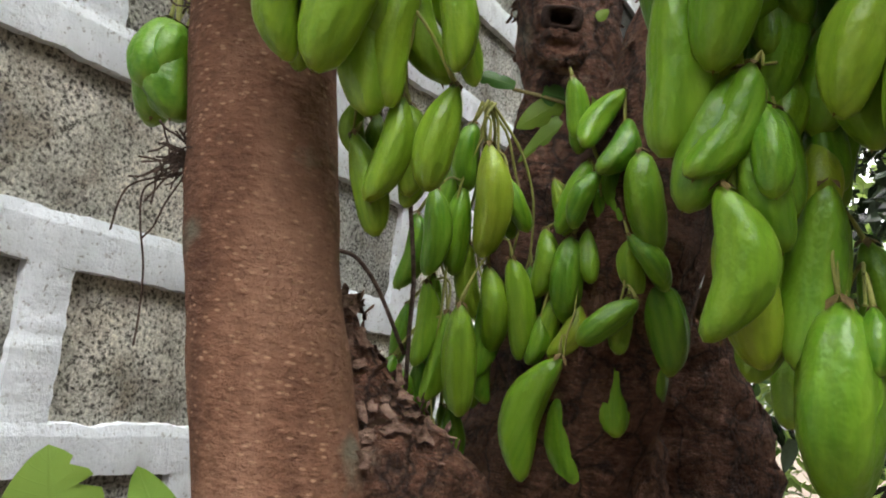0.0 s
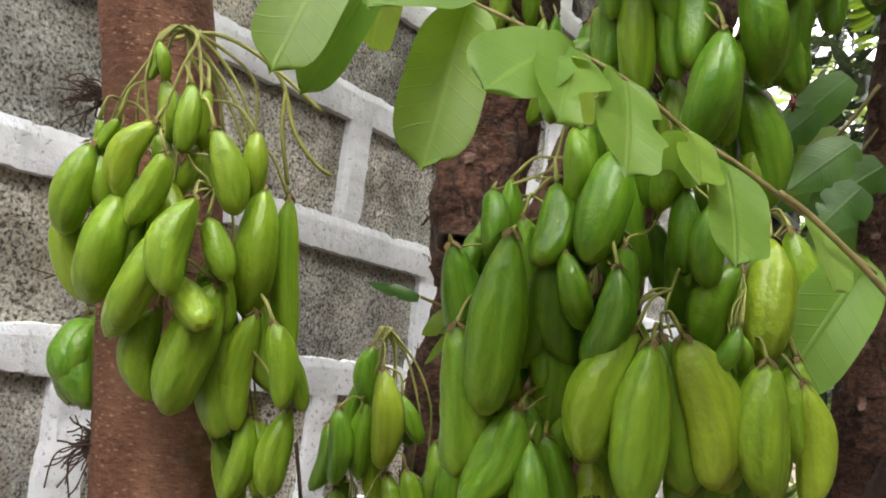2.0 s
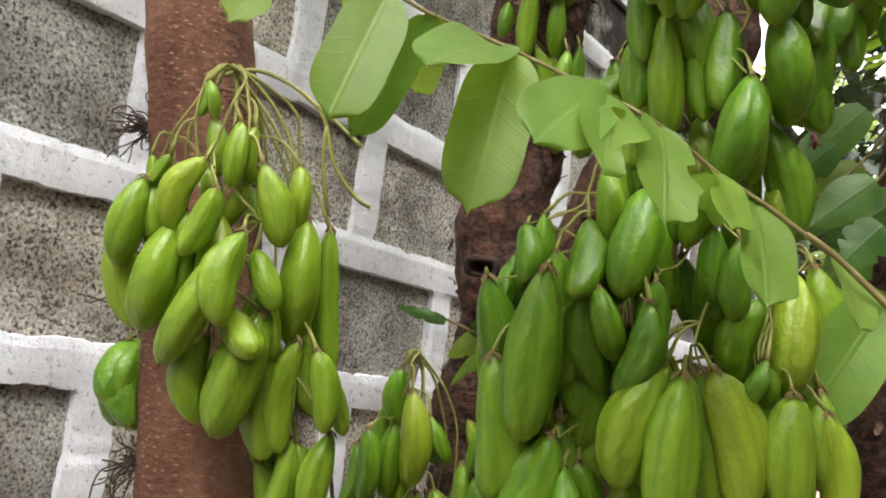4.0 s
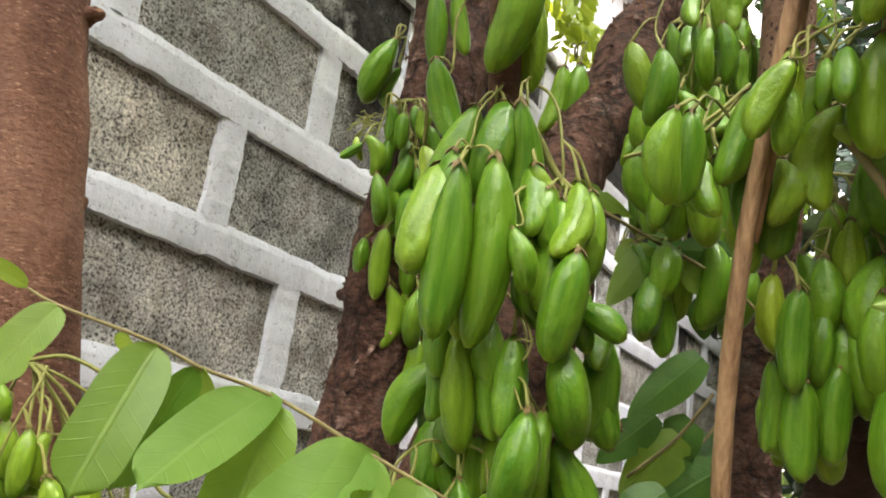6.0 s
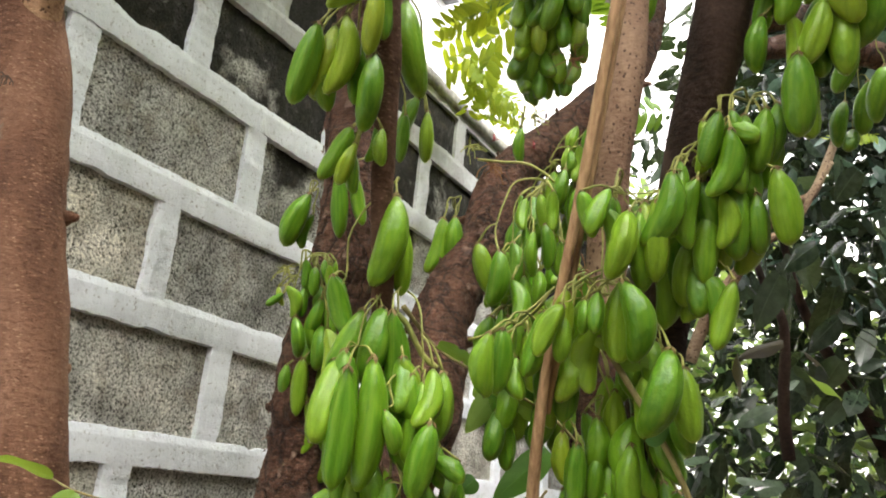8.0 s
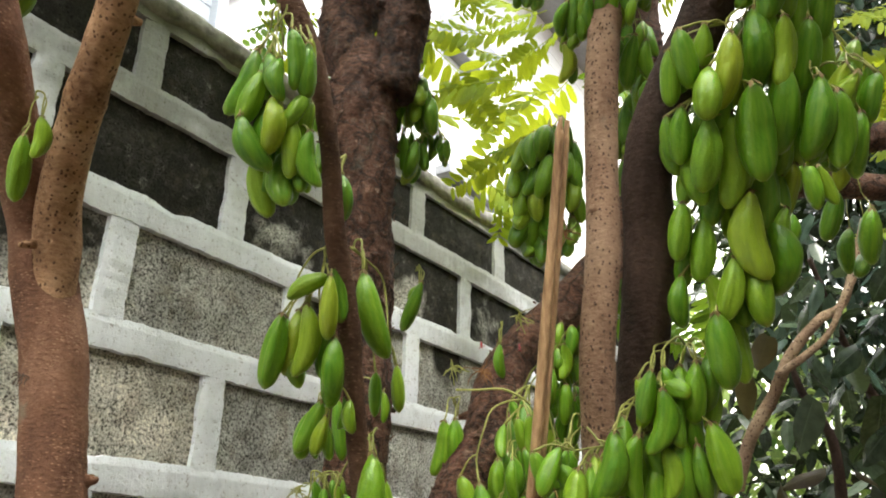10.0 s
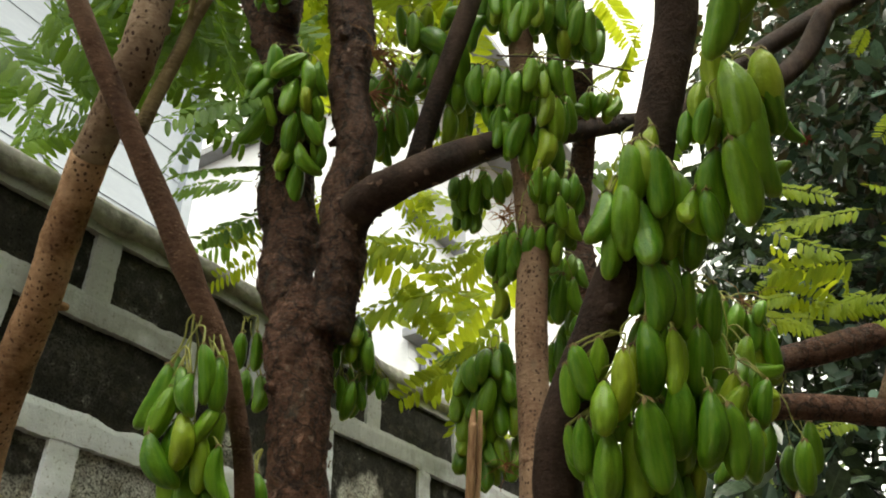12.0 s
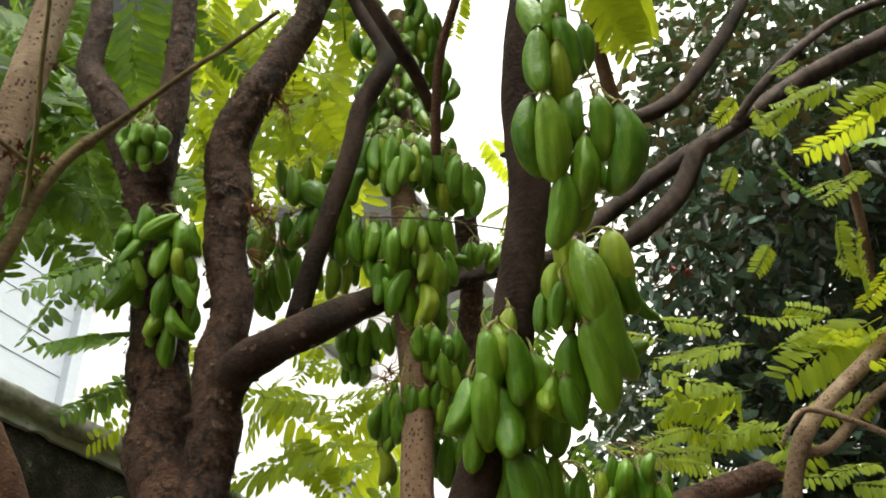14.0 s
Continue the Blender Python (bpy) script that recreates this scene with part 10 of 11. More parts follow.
fronds([(-0.726, -0.475, 3.507, -0.517, -0.510, 3.214), (-0.873, 0.021, 3.314, -0.825, -0.246, 3.362), (-0.661, -0.469, 2.704, -0.798, -0.200, 2.810), (-0.877, -0.212, 3.161, -0.742, -0.368, 3.035), (-0.659, -0.627, 3.038, -0.457, -0.698, 2.765), (-0.829, -0.126, 3.599, -0.600, -0.091, 3.404), (-0.844, -0.132, 3.165, -0.843, 0.071, 3.074), (-0.448, -0.642, 2.646, -0.418, -0.893, 2.782), (-0.807, 0.170, 3.725, -0.828, 0.402, 3.629), (-0.790, 0.113, 3.878, -0.859, 0.442, 3.870), (-0.828, -0.218, 3.445, -0.664, -0.080, 3.172), (-0.449, -0.231, 3.117, -0.572, -0.060, 3.155), (-0.687, -0.635, 3.180, -0.470, -0.799, 3.109), (-0.430, -0.228, 3.419, -0.537, -0.352, 3.659), (-0.890, -0.242, 3.012, -0.735, -0.378, 2.830)], "c")
fronds([(-0.727, -0.476, 3.301, -0.492, -0.429, 3.067), (-0.342, -1.001, 3.016, -0.534, -0.866, 3.113), (-0.905, -0.203, 3.121, -0.931, 0.104, 3.121), (-0.422, -0.840, 3.004, -0.583, -0.676, 3.175), (-0.450, -0.738, 2.516, -0.609, -0.812, 2.695), (-0.797, -0.082, 3.038, -0.709, 0.034, 2.864), (-0.891, -0.231, 2.962, -0.831, -0.544, 2.916)], "c")
fronds([(-0.175, -0.405, 3.081, -0.209, -0.197, 3.084), (-0.246, -0.637, 2.998, -0.304, -0.436, 3.026), (-0.155, -0.352, 3.286, -0.098, -0.242, 3.104), (-0.322, -0.368, 3.293, -0.328, -0.123, 3.270), (-0.079, -0.671, 3.189, -0.054, -0.442, 3.103), (-0.132, -0.549, 2.858, -0.027, -0.523, 2.629), (-0.381, -0.438, 2.947, -0.243, -0.479, 2.759), (-0.256, -0.356, 3.095, -0.233, -0.173, 3.032), (-0.418, -0.383, 3.181, -0.247, -0.361, 3.035), (-0.255, -0.531, 2.821, -0.205, -0.386, 2.670)], "y")
# next five groups hang unseen overhead, added to shade what is below
fronds([(-1.736, -1.091, 2.696, -2.107, -1.080, 2.642), (-1.054, -1.393, 2.670, -1.286, -1.059, 2.629), (-1.219, -0.564, 2.808, -1.586, -0.492, 2.822), (-0.957, -0.748, 3.451, -0.908, -1.120, 3.418), (-0.832, -1.069, 2.885, -0.638, -1.425, 2.818), (0.465, -1.824, 2.765, 0.128, -1.838, 2.696), (-1.898, -0.812, 2.985, -1.873, -0.454, 2.956), (-0.475, -0.651, 3.127, -0.273, -1.015, 3.053), (-0.999, -0.127, 2.916, -1.081, -0.502, 2.892), (-0.939, -1.329, 3.287, -1.260, -1.398, 3.202), (-1.055, -1.544, 3.087, -0.839, -1.326, 2.976), (-1.634, -0.490, 2.746, -2.009, -0.372, 2.693), (-1.477, -0.167, 3.389, -1.165, -0.059, 3.340), (-1.032, -0.381, 3.366, -0.859, -0.706, 3.305), (-1.156, -0.438, 3.495, -0.909, -0.205, 3.378)], "c")
fronds([(-0.489, -0.934, 2.967, -0.633, -0.565, 2.965), (-1.162, -1.117, 3.175, -1.123, -1.532, 3.110), (-0.429, -1.613, 3.181, -0.478, -1.289, 3.129), (-0.949, -1.381, 2.694, -0.575, -1.221, 2.617), (-1.696, -1.535, 3.061, -1.372, -1.542, 3.062), (-0.641, -1.071, 3.336, -0.884, -0.884, 3.293), (-1.591, -1.751, 2.955, -1.584, -2.088, 2.907), (-1.873, -1.480, 3.465, -1.510, -1.455, 3.459), (-0.989, -1.039, 2.658, -1.337, -1.044, 2.583), (-1.618, 0.075, 3.016, -1.301, -0.002, 2.953), (-0.064, -1.544, 2.882, -0.248, -1.915, 2.807), (-1.423, -1.186, 3.491, -1.198, -0.884, 3.424), (-0.226, -1.475, 3.174, 0.080, -1.738, 3.142), (-0.587, -0.765, 2.747, -0.388, -1.091, 2.690), (-0.560, -1.836, 3.183, -0.911, -1.713, 3.146)], "c")
fronds([(-0.623, -1.432, 3.364, -0.868, -1.764, 3.360), (-1.248, -0.286, 3.036, -1.642, -0.376, 2.943), (-1.173, -0.613, 2.713, -1.544, -0.746, 2.661), (-1.271, -0.300, 3.377, -1.225, -0.663, 3.384), (-1.017, -1.269, 3.185, -1.083, -0.903, 3.163), (-1.430, -1.644, 3.240, -1.739, -1.577, 3.136), (-0.796, -0.260, 2.998, -1.143, -0.162, 3.009), (-0.999, -0.493, 2.850, -1.293, -0.652, 2.852), (-1.155, -0.191, 3.225, -1.551, -0.075, 3.159), (-0.830, -1.636, 3.411, -0.833, -1.285, 3.339), (-1.670, -1.173, 2.968, -1.735, -1.548, 2.896), (-0.691, -1.268, 3.220, -1.020, -1.524, 3.237), (-1.727, -0.976, 2.991, -1.909, -1.246, 3.010), (-1.355, -1.160, 2.772, -1.662, -0.921, 2.663), (-1.466, -0.602, 3.180, -1.484, -0.932, 3.173)], "c")
fronds([(-1.611, -0.322, 2.906, -1.925, -0.336, 2.866), (-1.563, -1.723, 3.085, -1.670, -1.345, 3.000), (-0.824, -1.791, 2.835, -1.174, -1.681, 2.779), (-0.843, -0.676, 3.384, -0.503, -0.756, 3.266), (-1.500, -0.263, 3.274, -1.575, -0.573, 3.229), (-1.826, -1.679, 2.906, -1.457, -1.760, 2.904), (-1.780, -1.068, 2.717, -1.801, -0.755, 2.725), (-1.045, -0.922, 3.206, -0.733, -1.193, 3.165), (-0.944, -1.041, 3.055, -1.165, -0.768, 2.998), (-1.771, -0.229, 2.702, -2.131, -0.292, 2.638), (-1.321, -1.702, 2.966, -1.462, -1.372, 2.878), (-1.762, -1.714, 2.864, -1.812, -1.322, 2.804), (-1.752, -0.373, 2.691, -2.012, -0.631, 2.701), (-0.239, -1.855, 3.444, -0.234, -2.225, 3.325), (-1.593, -1.260, 3.274, -1.310, -1.124, 3.271)], "c")
fronds([(-1.579, -0.153, 3.052, -1.234, -0.084, 2.984), (-1.626, -0.415, 2.792, -1.905, -0.581, 2.720), (-1.474, -1.201, 3.153, -1.818, -1.243, 3.113), (-0.087, -1.433, 2.872, -0.133, -1.799, 2.788), (-1.733, -0.250, 2.971, -1.808, -0.594, 2.937), (0.058, -1.695, 2.911, 0.232, -1.945, 2.888), (-0.314, -1.658, 3.300, -0.669, -1.860, 3.310), (-0.108, -1.172, 3.458, -0.174, -1.500, 3.458), (-1.138, -1.394, 2.762, -1.469, -1.362, 2.682), (-1.178, -0.882, 3.393, -0.962, -0.541, 3.392), (-0.316, -0.812, 3.274, -0.686, -0.893, 3.283), (-1.293, -0.994, 2.965, -1.348, -1.404, 2.916), (-0.428, -1.202, 2.847, -0.131, -1.300, 2.859), (-0.191, -1.756, 3.416, 0.104, -1.537, 3.313), (-1.823, -0.758, 3.485, -1.983, -1.127, 3.475)], "c")
fronds([(-0.697, -0.523, 2.489, -0.581, -0.449, 2.362), (-0.568, -0.361, 2.268, -0.517, -0.431, 2.171), (-0.603, -0.319, 2.207, -0.479, -0.380, 2.138), (-0.337, -0.264, 2.122, -0.352, -0.150, 2.114), (-0.552, -0.336, 2.394, -0.565, -0.174, 2.285), (-0.722, -0.248, 2.540, -0.590, -0.313, 2.509), (-0.691, -0.229, 2.418, -0.601, -0.247, 2.338), (-0.547, -0.500, 2.626, -0.447, -0.546, 2.566), (-0.030, -0.559, 1.926, -0.003, -0.429, 1.983)], "c")
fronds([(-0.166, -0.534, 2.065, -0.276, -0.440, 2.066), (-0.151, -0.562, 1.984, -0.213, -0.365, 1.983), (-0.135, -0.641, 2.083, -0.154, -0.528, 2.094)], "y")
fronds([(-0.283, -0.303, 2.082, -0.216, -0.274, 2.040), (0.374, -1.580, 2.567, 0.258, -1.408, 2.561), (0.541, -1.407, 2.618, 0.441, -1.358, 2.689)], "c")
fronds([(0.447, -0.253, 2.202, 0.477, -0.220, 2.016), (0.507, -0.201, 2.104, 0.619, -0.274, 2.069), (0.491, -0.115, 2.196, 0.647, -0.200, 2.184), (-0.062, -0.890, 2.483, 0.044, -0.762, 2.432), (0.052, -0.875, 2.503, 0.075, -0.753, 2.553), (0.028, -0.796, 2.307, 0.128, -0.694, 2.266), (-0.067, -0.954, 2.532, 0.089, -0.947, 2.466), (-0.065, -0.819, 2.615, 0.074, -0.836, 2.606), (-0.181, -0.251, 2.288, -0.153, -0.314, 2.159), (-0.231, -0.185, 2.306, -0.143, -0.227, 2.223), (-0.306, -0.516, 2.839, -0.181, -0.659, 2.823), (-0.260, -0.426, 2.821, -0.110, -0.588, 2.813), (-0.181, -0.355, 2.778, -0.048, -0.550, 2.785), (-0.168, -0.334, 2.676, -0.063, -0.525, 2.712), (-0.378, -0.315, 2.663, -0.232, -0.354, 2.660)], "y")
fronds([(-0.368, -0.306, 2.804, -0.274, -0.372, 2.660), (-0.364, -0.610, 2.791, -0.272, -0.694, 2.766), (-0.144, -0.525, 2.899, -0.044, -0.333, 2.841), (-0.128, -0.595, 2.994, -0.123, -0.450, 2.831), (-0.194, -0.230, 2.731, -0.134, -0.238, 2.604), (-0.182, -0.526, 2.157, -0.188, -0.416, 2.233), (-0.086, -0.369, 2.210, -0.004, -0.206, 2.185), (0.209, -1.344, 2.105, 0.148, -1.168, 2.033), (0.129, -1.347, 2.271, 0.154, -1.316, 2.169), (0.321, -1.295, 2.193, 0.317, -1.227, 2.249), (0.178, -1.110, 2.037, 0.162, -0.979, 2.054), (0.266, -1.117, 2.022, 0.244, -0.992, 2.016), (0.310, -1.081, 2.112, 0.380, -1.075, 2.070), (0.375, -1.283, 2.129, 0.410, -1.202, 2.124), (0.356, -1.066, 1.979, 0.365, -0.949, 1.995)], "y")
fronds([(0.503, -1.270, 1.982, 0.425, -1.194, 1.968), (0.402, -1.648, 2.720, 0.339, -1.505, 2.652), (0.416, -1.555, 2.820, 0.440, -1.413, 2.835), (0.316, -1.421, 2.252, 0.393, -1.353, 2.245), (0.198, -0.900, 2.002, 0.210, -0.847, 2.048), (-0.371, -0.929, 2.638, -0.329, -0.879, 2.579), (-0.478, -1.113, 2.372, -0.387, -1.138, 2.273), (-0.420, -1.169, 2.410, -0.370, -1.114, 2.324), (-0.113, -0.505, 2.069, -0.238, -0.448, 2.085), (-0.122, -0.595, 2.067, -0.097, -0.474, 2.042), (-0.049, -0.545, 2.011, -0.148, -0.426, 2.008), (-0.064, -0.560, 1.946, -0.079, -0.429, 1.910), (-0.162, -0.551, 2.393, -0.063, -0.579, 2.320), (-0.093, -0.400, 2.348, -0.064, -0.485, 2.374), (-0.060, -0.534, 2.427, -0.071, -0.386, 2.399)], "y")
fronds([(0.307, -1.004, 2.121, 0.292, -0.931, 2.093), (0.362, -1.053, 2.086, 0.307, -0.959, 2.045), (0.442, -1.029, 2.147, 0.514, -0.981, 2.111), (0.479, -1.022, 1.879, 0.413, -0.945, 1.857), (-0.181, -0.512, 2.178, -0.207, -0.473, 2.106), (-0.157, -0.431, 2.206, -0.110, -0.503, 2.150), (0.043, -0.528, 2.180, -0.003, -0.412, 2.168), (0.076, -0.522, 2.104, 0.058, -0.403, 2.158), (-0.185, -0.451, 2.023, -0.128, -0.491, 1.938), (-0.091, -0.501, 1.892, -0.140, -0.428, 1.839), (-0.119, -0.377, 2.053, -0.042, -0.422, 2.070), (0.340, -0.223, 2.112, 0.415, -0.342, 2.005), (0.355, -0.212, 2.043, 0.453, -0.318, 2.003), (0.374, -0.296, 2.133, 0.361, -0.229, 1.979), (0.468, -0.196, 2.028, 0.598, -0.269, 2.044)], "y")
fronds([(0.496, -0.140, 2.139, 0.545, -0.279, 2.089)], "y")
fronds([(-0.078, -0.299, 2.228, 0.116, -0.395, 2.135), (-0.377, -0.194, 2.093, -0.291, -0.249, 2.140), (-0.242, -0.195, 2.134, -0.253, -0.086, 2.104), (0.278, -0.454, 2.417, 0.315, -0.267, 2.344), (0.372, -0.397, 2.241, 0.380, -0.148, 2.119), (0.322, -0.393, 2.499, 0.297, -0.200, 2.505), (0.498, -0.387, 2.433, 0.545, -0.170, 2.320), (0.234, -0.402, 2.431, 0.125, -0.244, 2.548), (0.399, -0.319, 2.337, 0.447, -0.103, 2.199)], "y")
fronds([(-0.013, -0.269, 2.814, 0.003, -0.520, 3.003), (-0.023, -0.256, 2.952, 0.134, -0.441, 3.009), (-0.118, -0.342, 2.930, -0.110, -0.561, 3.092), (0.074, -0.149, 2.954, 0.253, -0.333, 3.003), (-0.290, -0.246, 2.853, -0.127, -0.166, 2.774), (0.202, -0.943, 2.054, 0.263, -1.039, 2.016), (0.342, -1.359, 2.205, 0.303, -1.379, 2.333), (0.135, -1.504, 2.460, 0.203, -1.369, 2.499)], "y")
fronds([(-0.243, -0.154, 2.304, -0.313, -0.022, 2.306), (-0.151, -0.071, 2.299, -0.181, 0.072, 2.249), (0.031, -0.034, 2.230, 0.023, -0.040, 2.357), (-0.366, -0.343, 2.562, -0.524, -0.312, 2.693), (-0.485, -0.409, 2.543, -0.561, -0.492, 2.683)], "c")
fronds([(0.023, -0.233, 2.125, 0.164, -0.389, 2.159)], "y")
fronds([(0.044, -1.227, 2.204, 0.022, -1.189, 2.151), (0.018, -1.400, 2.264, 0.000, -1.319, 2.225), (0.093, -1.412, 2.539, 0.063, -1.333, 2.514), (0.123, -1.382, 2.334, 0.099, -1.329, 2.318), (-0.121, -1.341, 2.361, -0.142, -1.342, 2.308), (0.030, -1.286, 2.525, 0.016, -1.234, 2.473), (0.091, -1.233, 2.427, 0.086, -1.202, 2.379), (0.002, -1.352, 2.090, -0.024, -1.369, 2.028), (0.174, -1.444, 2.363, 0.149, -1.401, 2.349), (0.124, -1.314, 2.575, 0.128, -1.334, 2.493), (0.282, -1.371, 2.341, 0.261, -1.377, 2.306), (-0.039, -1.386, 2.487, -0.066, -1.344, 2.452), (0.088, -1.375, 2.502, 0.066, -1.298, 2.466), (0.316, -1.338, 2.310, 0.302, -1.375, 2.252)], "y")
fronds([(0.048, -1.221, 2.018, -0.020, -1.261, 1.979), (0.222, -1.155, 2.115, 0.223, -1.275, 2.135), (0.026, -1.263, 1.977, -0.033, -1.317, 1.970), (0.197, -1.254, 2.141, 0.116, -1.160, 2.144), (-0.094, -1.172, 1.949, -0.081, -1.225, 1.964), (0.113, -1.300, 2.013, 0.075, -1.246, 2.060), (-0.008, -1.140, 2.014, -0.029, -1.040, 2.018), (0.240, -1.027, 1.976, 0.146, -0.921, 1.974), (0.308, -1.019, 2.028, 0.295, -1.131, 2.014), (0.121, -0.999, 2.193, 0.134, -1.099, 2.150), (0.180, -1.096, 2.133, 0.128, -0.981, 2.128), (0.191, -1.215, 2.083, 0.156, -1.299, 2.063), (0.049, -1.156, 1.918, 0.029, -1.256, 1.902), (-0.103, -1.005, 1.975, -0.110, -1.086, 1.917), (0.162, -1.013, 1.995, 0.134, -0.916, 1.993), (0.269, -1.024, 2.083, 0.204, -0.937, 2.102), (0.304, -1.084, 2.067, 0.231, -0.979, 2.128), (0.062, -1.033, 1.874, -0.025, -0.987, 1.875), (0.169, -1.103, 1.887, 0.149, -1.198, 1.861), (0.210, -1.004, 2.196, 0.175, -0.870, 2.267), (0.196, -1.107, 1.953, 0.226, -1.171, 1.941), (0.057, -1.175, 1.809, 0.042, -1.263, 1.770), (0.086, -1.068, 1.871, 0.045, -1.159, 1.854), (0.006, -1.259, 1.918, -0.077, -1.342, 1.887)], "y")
fronds([(-0.633, -0.560, 2.047, -0.664, -0.511, 1.962), (-0.617, -0.532, 2.042, -0.698, -0.472, 1.981), (-0.575, -0.525, 1.963, -0.666, -0.477, 1.926), (-0.552, -0.507, 1.920, -0.616, -0.469, 1.866), (-0.644, -0.480, 2.061, -0.659, -0.430, 1.953)], "c")

# ---- rootlets, dried flowers, scars ----


def wisps(name, lines, mat, label=""):
    for rows in lines:
        bm = bmesh.new()
        tube(bm, rows, 5, 4)
        part(name, bm, mat, tree, label)


def hair_tuft(c, way, count, reach, seed, parent, name="rootlet", mat=None, label="tuft of dry hair-like rootlets", r=0.0004):
    # a tuft of fine curling rootlets that springs from the bark
    rnd = random.Random(seed)
    bm = bmesh.new()
    for i in range(count):
        p, d = Vector(c), (Vector(way) + Vector([rnd.gauss(0, 0.5) for _ in range(3)])).normalized()
        rows = []
        length = reach * rnd.uniform(0.4, 1.1)
        for k in range(6):
            rows.append((*p, r * (1.15 - k / 6)))
            d = (d + Vector([rnd.gauss(0, 0.35) for _ in range(3)]) + Vector((0, 0, -0.12))).normalized()
            p = p + d * length / 5
        tube(bm, rows, 4, 3)
    part(name, bm, mat or ROOT, parent, label)


def flower(c, size, mat, seed, label):
    rnd = random.Random(seed)
    bm = bmesh.new()
    uv = bm.loops.layers.uv.new("UVMap")
    c = Vector(c)
    tube(bm, [(*(c + Vector((0.001, 0.001, size * 1.1))), 0.0006), (*(c + Vector((0, 0, size * 0.4))), 0.0008), (*c, 0.0014)], 5, 3)
    for i in range(5):
        a = i * 1.257 + rnd.uniform(-0.3, 0.3)
        way = Vector((math.cos(a) * 0.8, math.sin(a) * 0.8, -rnd.uniform(0.2, 1.0))).normalized()
        leaf_blade(bm, uv, c, c + way * size * rnd.uniform(0.7, 1.1), (0, 0, 1), size * 0.35, 0.3, rnd.uniform(-0.5, 0.6), 0.0, seed + i, 0.0, 5)
    part("flower", bm, mat, tree, label)


def withered_flower(rows, seed):
    # a dried flower shrivelled to a curled strip
    bm = bmesh.new()
    uv = bm.loops.layers.uv.new("UVMap")
    tube(bm, rows, 7, 5, 0.5, seed)
    for i in range(3):
        a, b = Vector(rows[i][:3]), Vector(rows[i + 1][:3])
        leaf_blade(bm, uv, a, b + (b - a) * 0.6, (0.3 - 0.3 * i, -1, 0.4), (b - a).length * 0.5, 0.4, 0.5, 0.3, seed + i, 0.0, 4)
    part("flower", bm, DRIED, tree, "withered orange-brown flower")


def scar(c, towards, size):
    # a healed wound: a lumpy callus below a dark hollow
    c = Vector(c)
    out = (Vector(towards) - c).normalized()
    side = out.cross(Vector((0, 0, 1))).normalized()
    up = side.cross(out)
    bm = bmesh.new()
    bmesh.ops.create_icosphere(bm, subdivisions=4, radius=1.0)
    for v in bm.verts:
        n1 = noise.noise(v.co * 1.7) * 0.25 + noise.noise(v.co * 4.5) * 0.16 + noise.noise(v.co * 11) * 0.07
        q = v.co * (1 + n1)
        dent = 0.45 * math.exp(-((q.x) ** 2 * 3 + (q.y - 0.1) ** 2 * 5))
        v.co = c + side * q.x * size + up * q.y * size * 0.72 + out * (q.z * 0.6 - (dent if q.z > 0 else 0)) * size
    knob = part("callus", bm, BARK_TRUNK, tree, "lumpy brown callus of a healed wound")
    bm = bmesh.new()
    h0 = c + up * size * 1.12
    ring = []
    for k in range(12):
        a = 2 * math.pi * k / 12
        ring.append((math.copysign(abs(math.cos(a)) ** 0.5, math.cos(a)), math.copysign(abs(math.sin(a)) ** 0.5, math.sin(a))))
    loops = []
    for f, depth in ((0.75, -0.1), (0.6, 0.22), (0.42, 0.12), (0.36, -0.6)):
        loops.append([bm.verts.new(h0 + side * x * size * f + up * y * size * f * 0.6 + out * size * depth) for x, y in ring])
    for a, b in zip(loops, loops[1:]):
        for k in range(12):
            bm.faces.new((a[k], a[(k + 1) % 12], b[(k + 1) % 12], b[k]))
    bm.faces.new(loops[-1])
    # the shade inside the hollow comes from its dark colour too
    part("hollow", bm, BARK_SHADED, knob, "dark hollow rimmed with torn bark")


scar((-0.540, -0.535, 1.079), (-0.91, -0.71, 0.95), 0.0145)
wisps("rootlet", [[(-0.687, -0.449, 0.973, 0), (-0.691, -0.441, 0.970, 0), (-0.695, -0.431, 0.966, 0), (-0.696, -0.427, 0.959, 0), (-0.695, -0.424, 0.948, 0)], [(-0.687, -0.447, 0.972, 0), (-0.691, -0.438, 0.968, 0), (-0.692, -0.434, 0.963, 0), (-0.690, -0.434, 0.951, 0), (-0.686, -0.435, 0.936, 0), (-0.683, -0.434, 0.919, 0), (-0.681, -0.432, 0.906, 0)], [(-0.689, -0.450, 0.969, 0), (-0.690, -0.445, 0.960, 0), (-0.690, -0.441, 0.951, 0), (-0.691, -0.437, 0.946, 0)]], ROOT, "thin dry rootlets")
wisps("rootlet", [[(-0.710, -0.445, 1.088, 0), (-0.708, -0.445, 1.076, 0), (-0.707, -0.441, 1.063, 0), (-0.707, -0.436, 1.051, 0), (-0.710, -0.428, 1.046, 0), (-0.713, -0.423, 1.043, 0)], [(-0.698, -0.447, 1.036, 0), (-0.702, -0.441, 1.041, 0), (-0.708, -0.432, 1.044, 0), (-0.717, -0.417, 1.047, 0)]], ROOT, "thin dry rootlets")
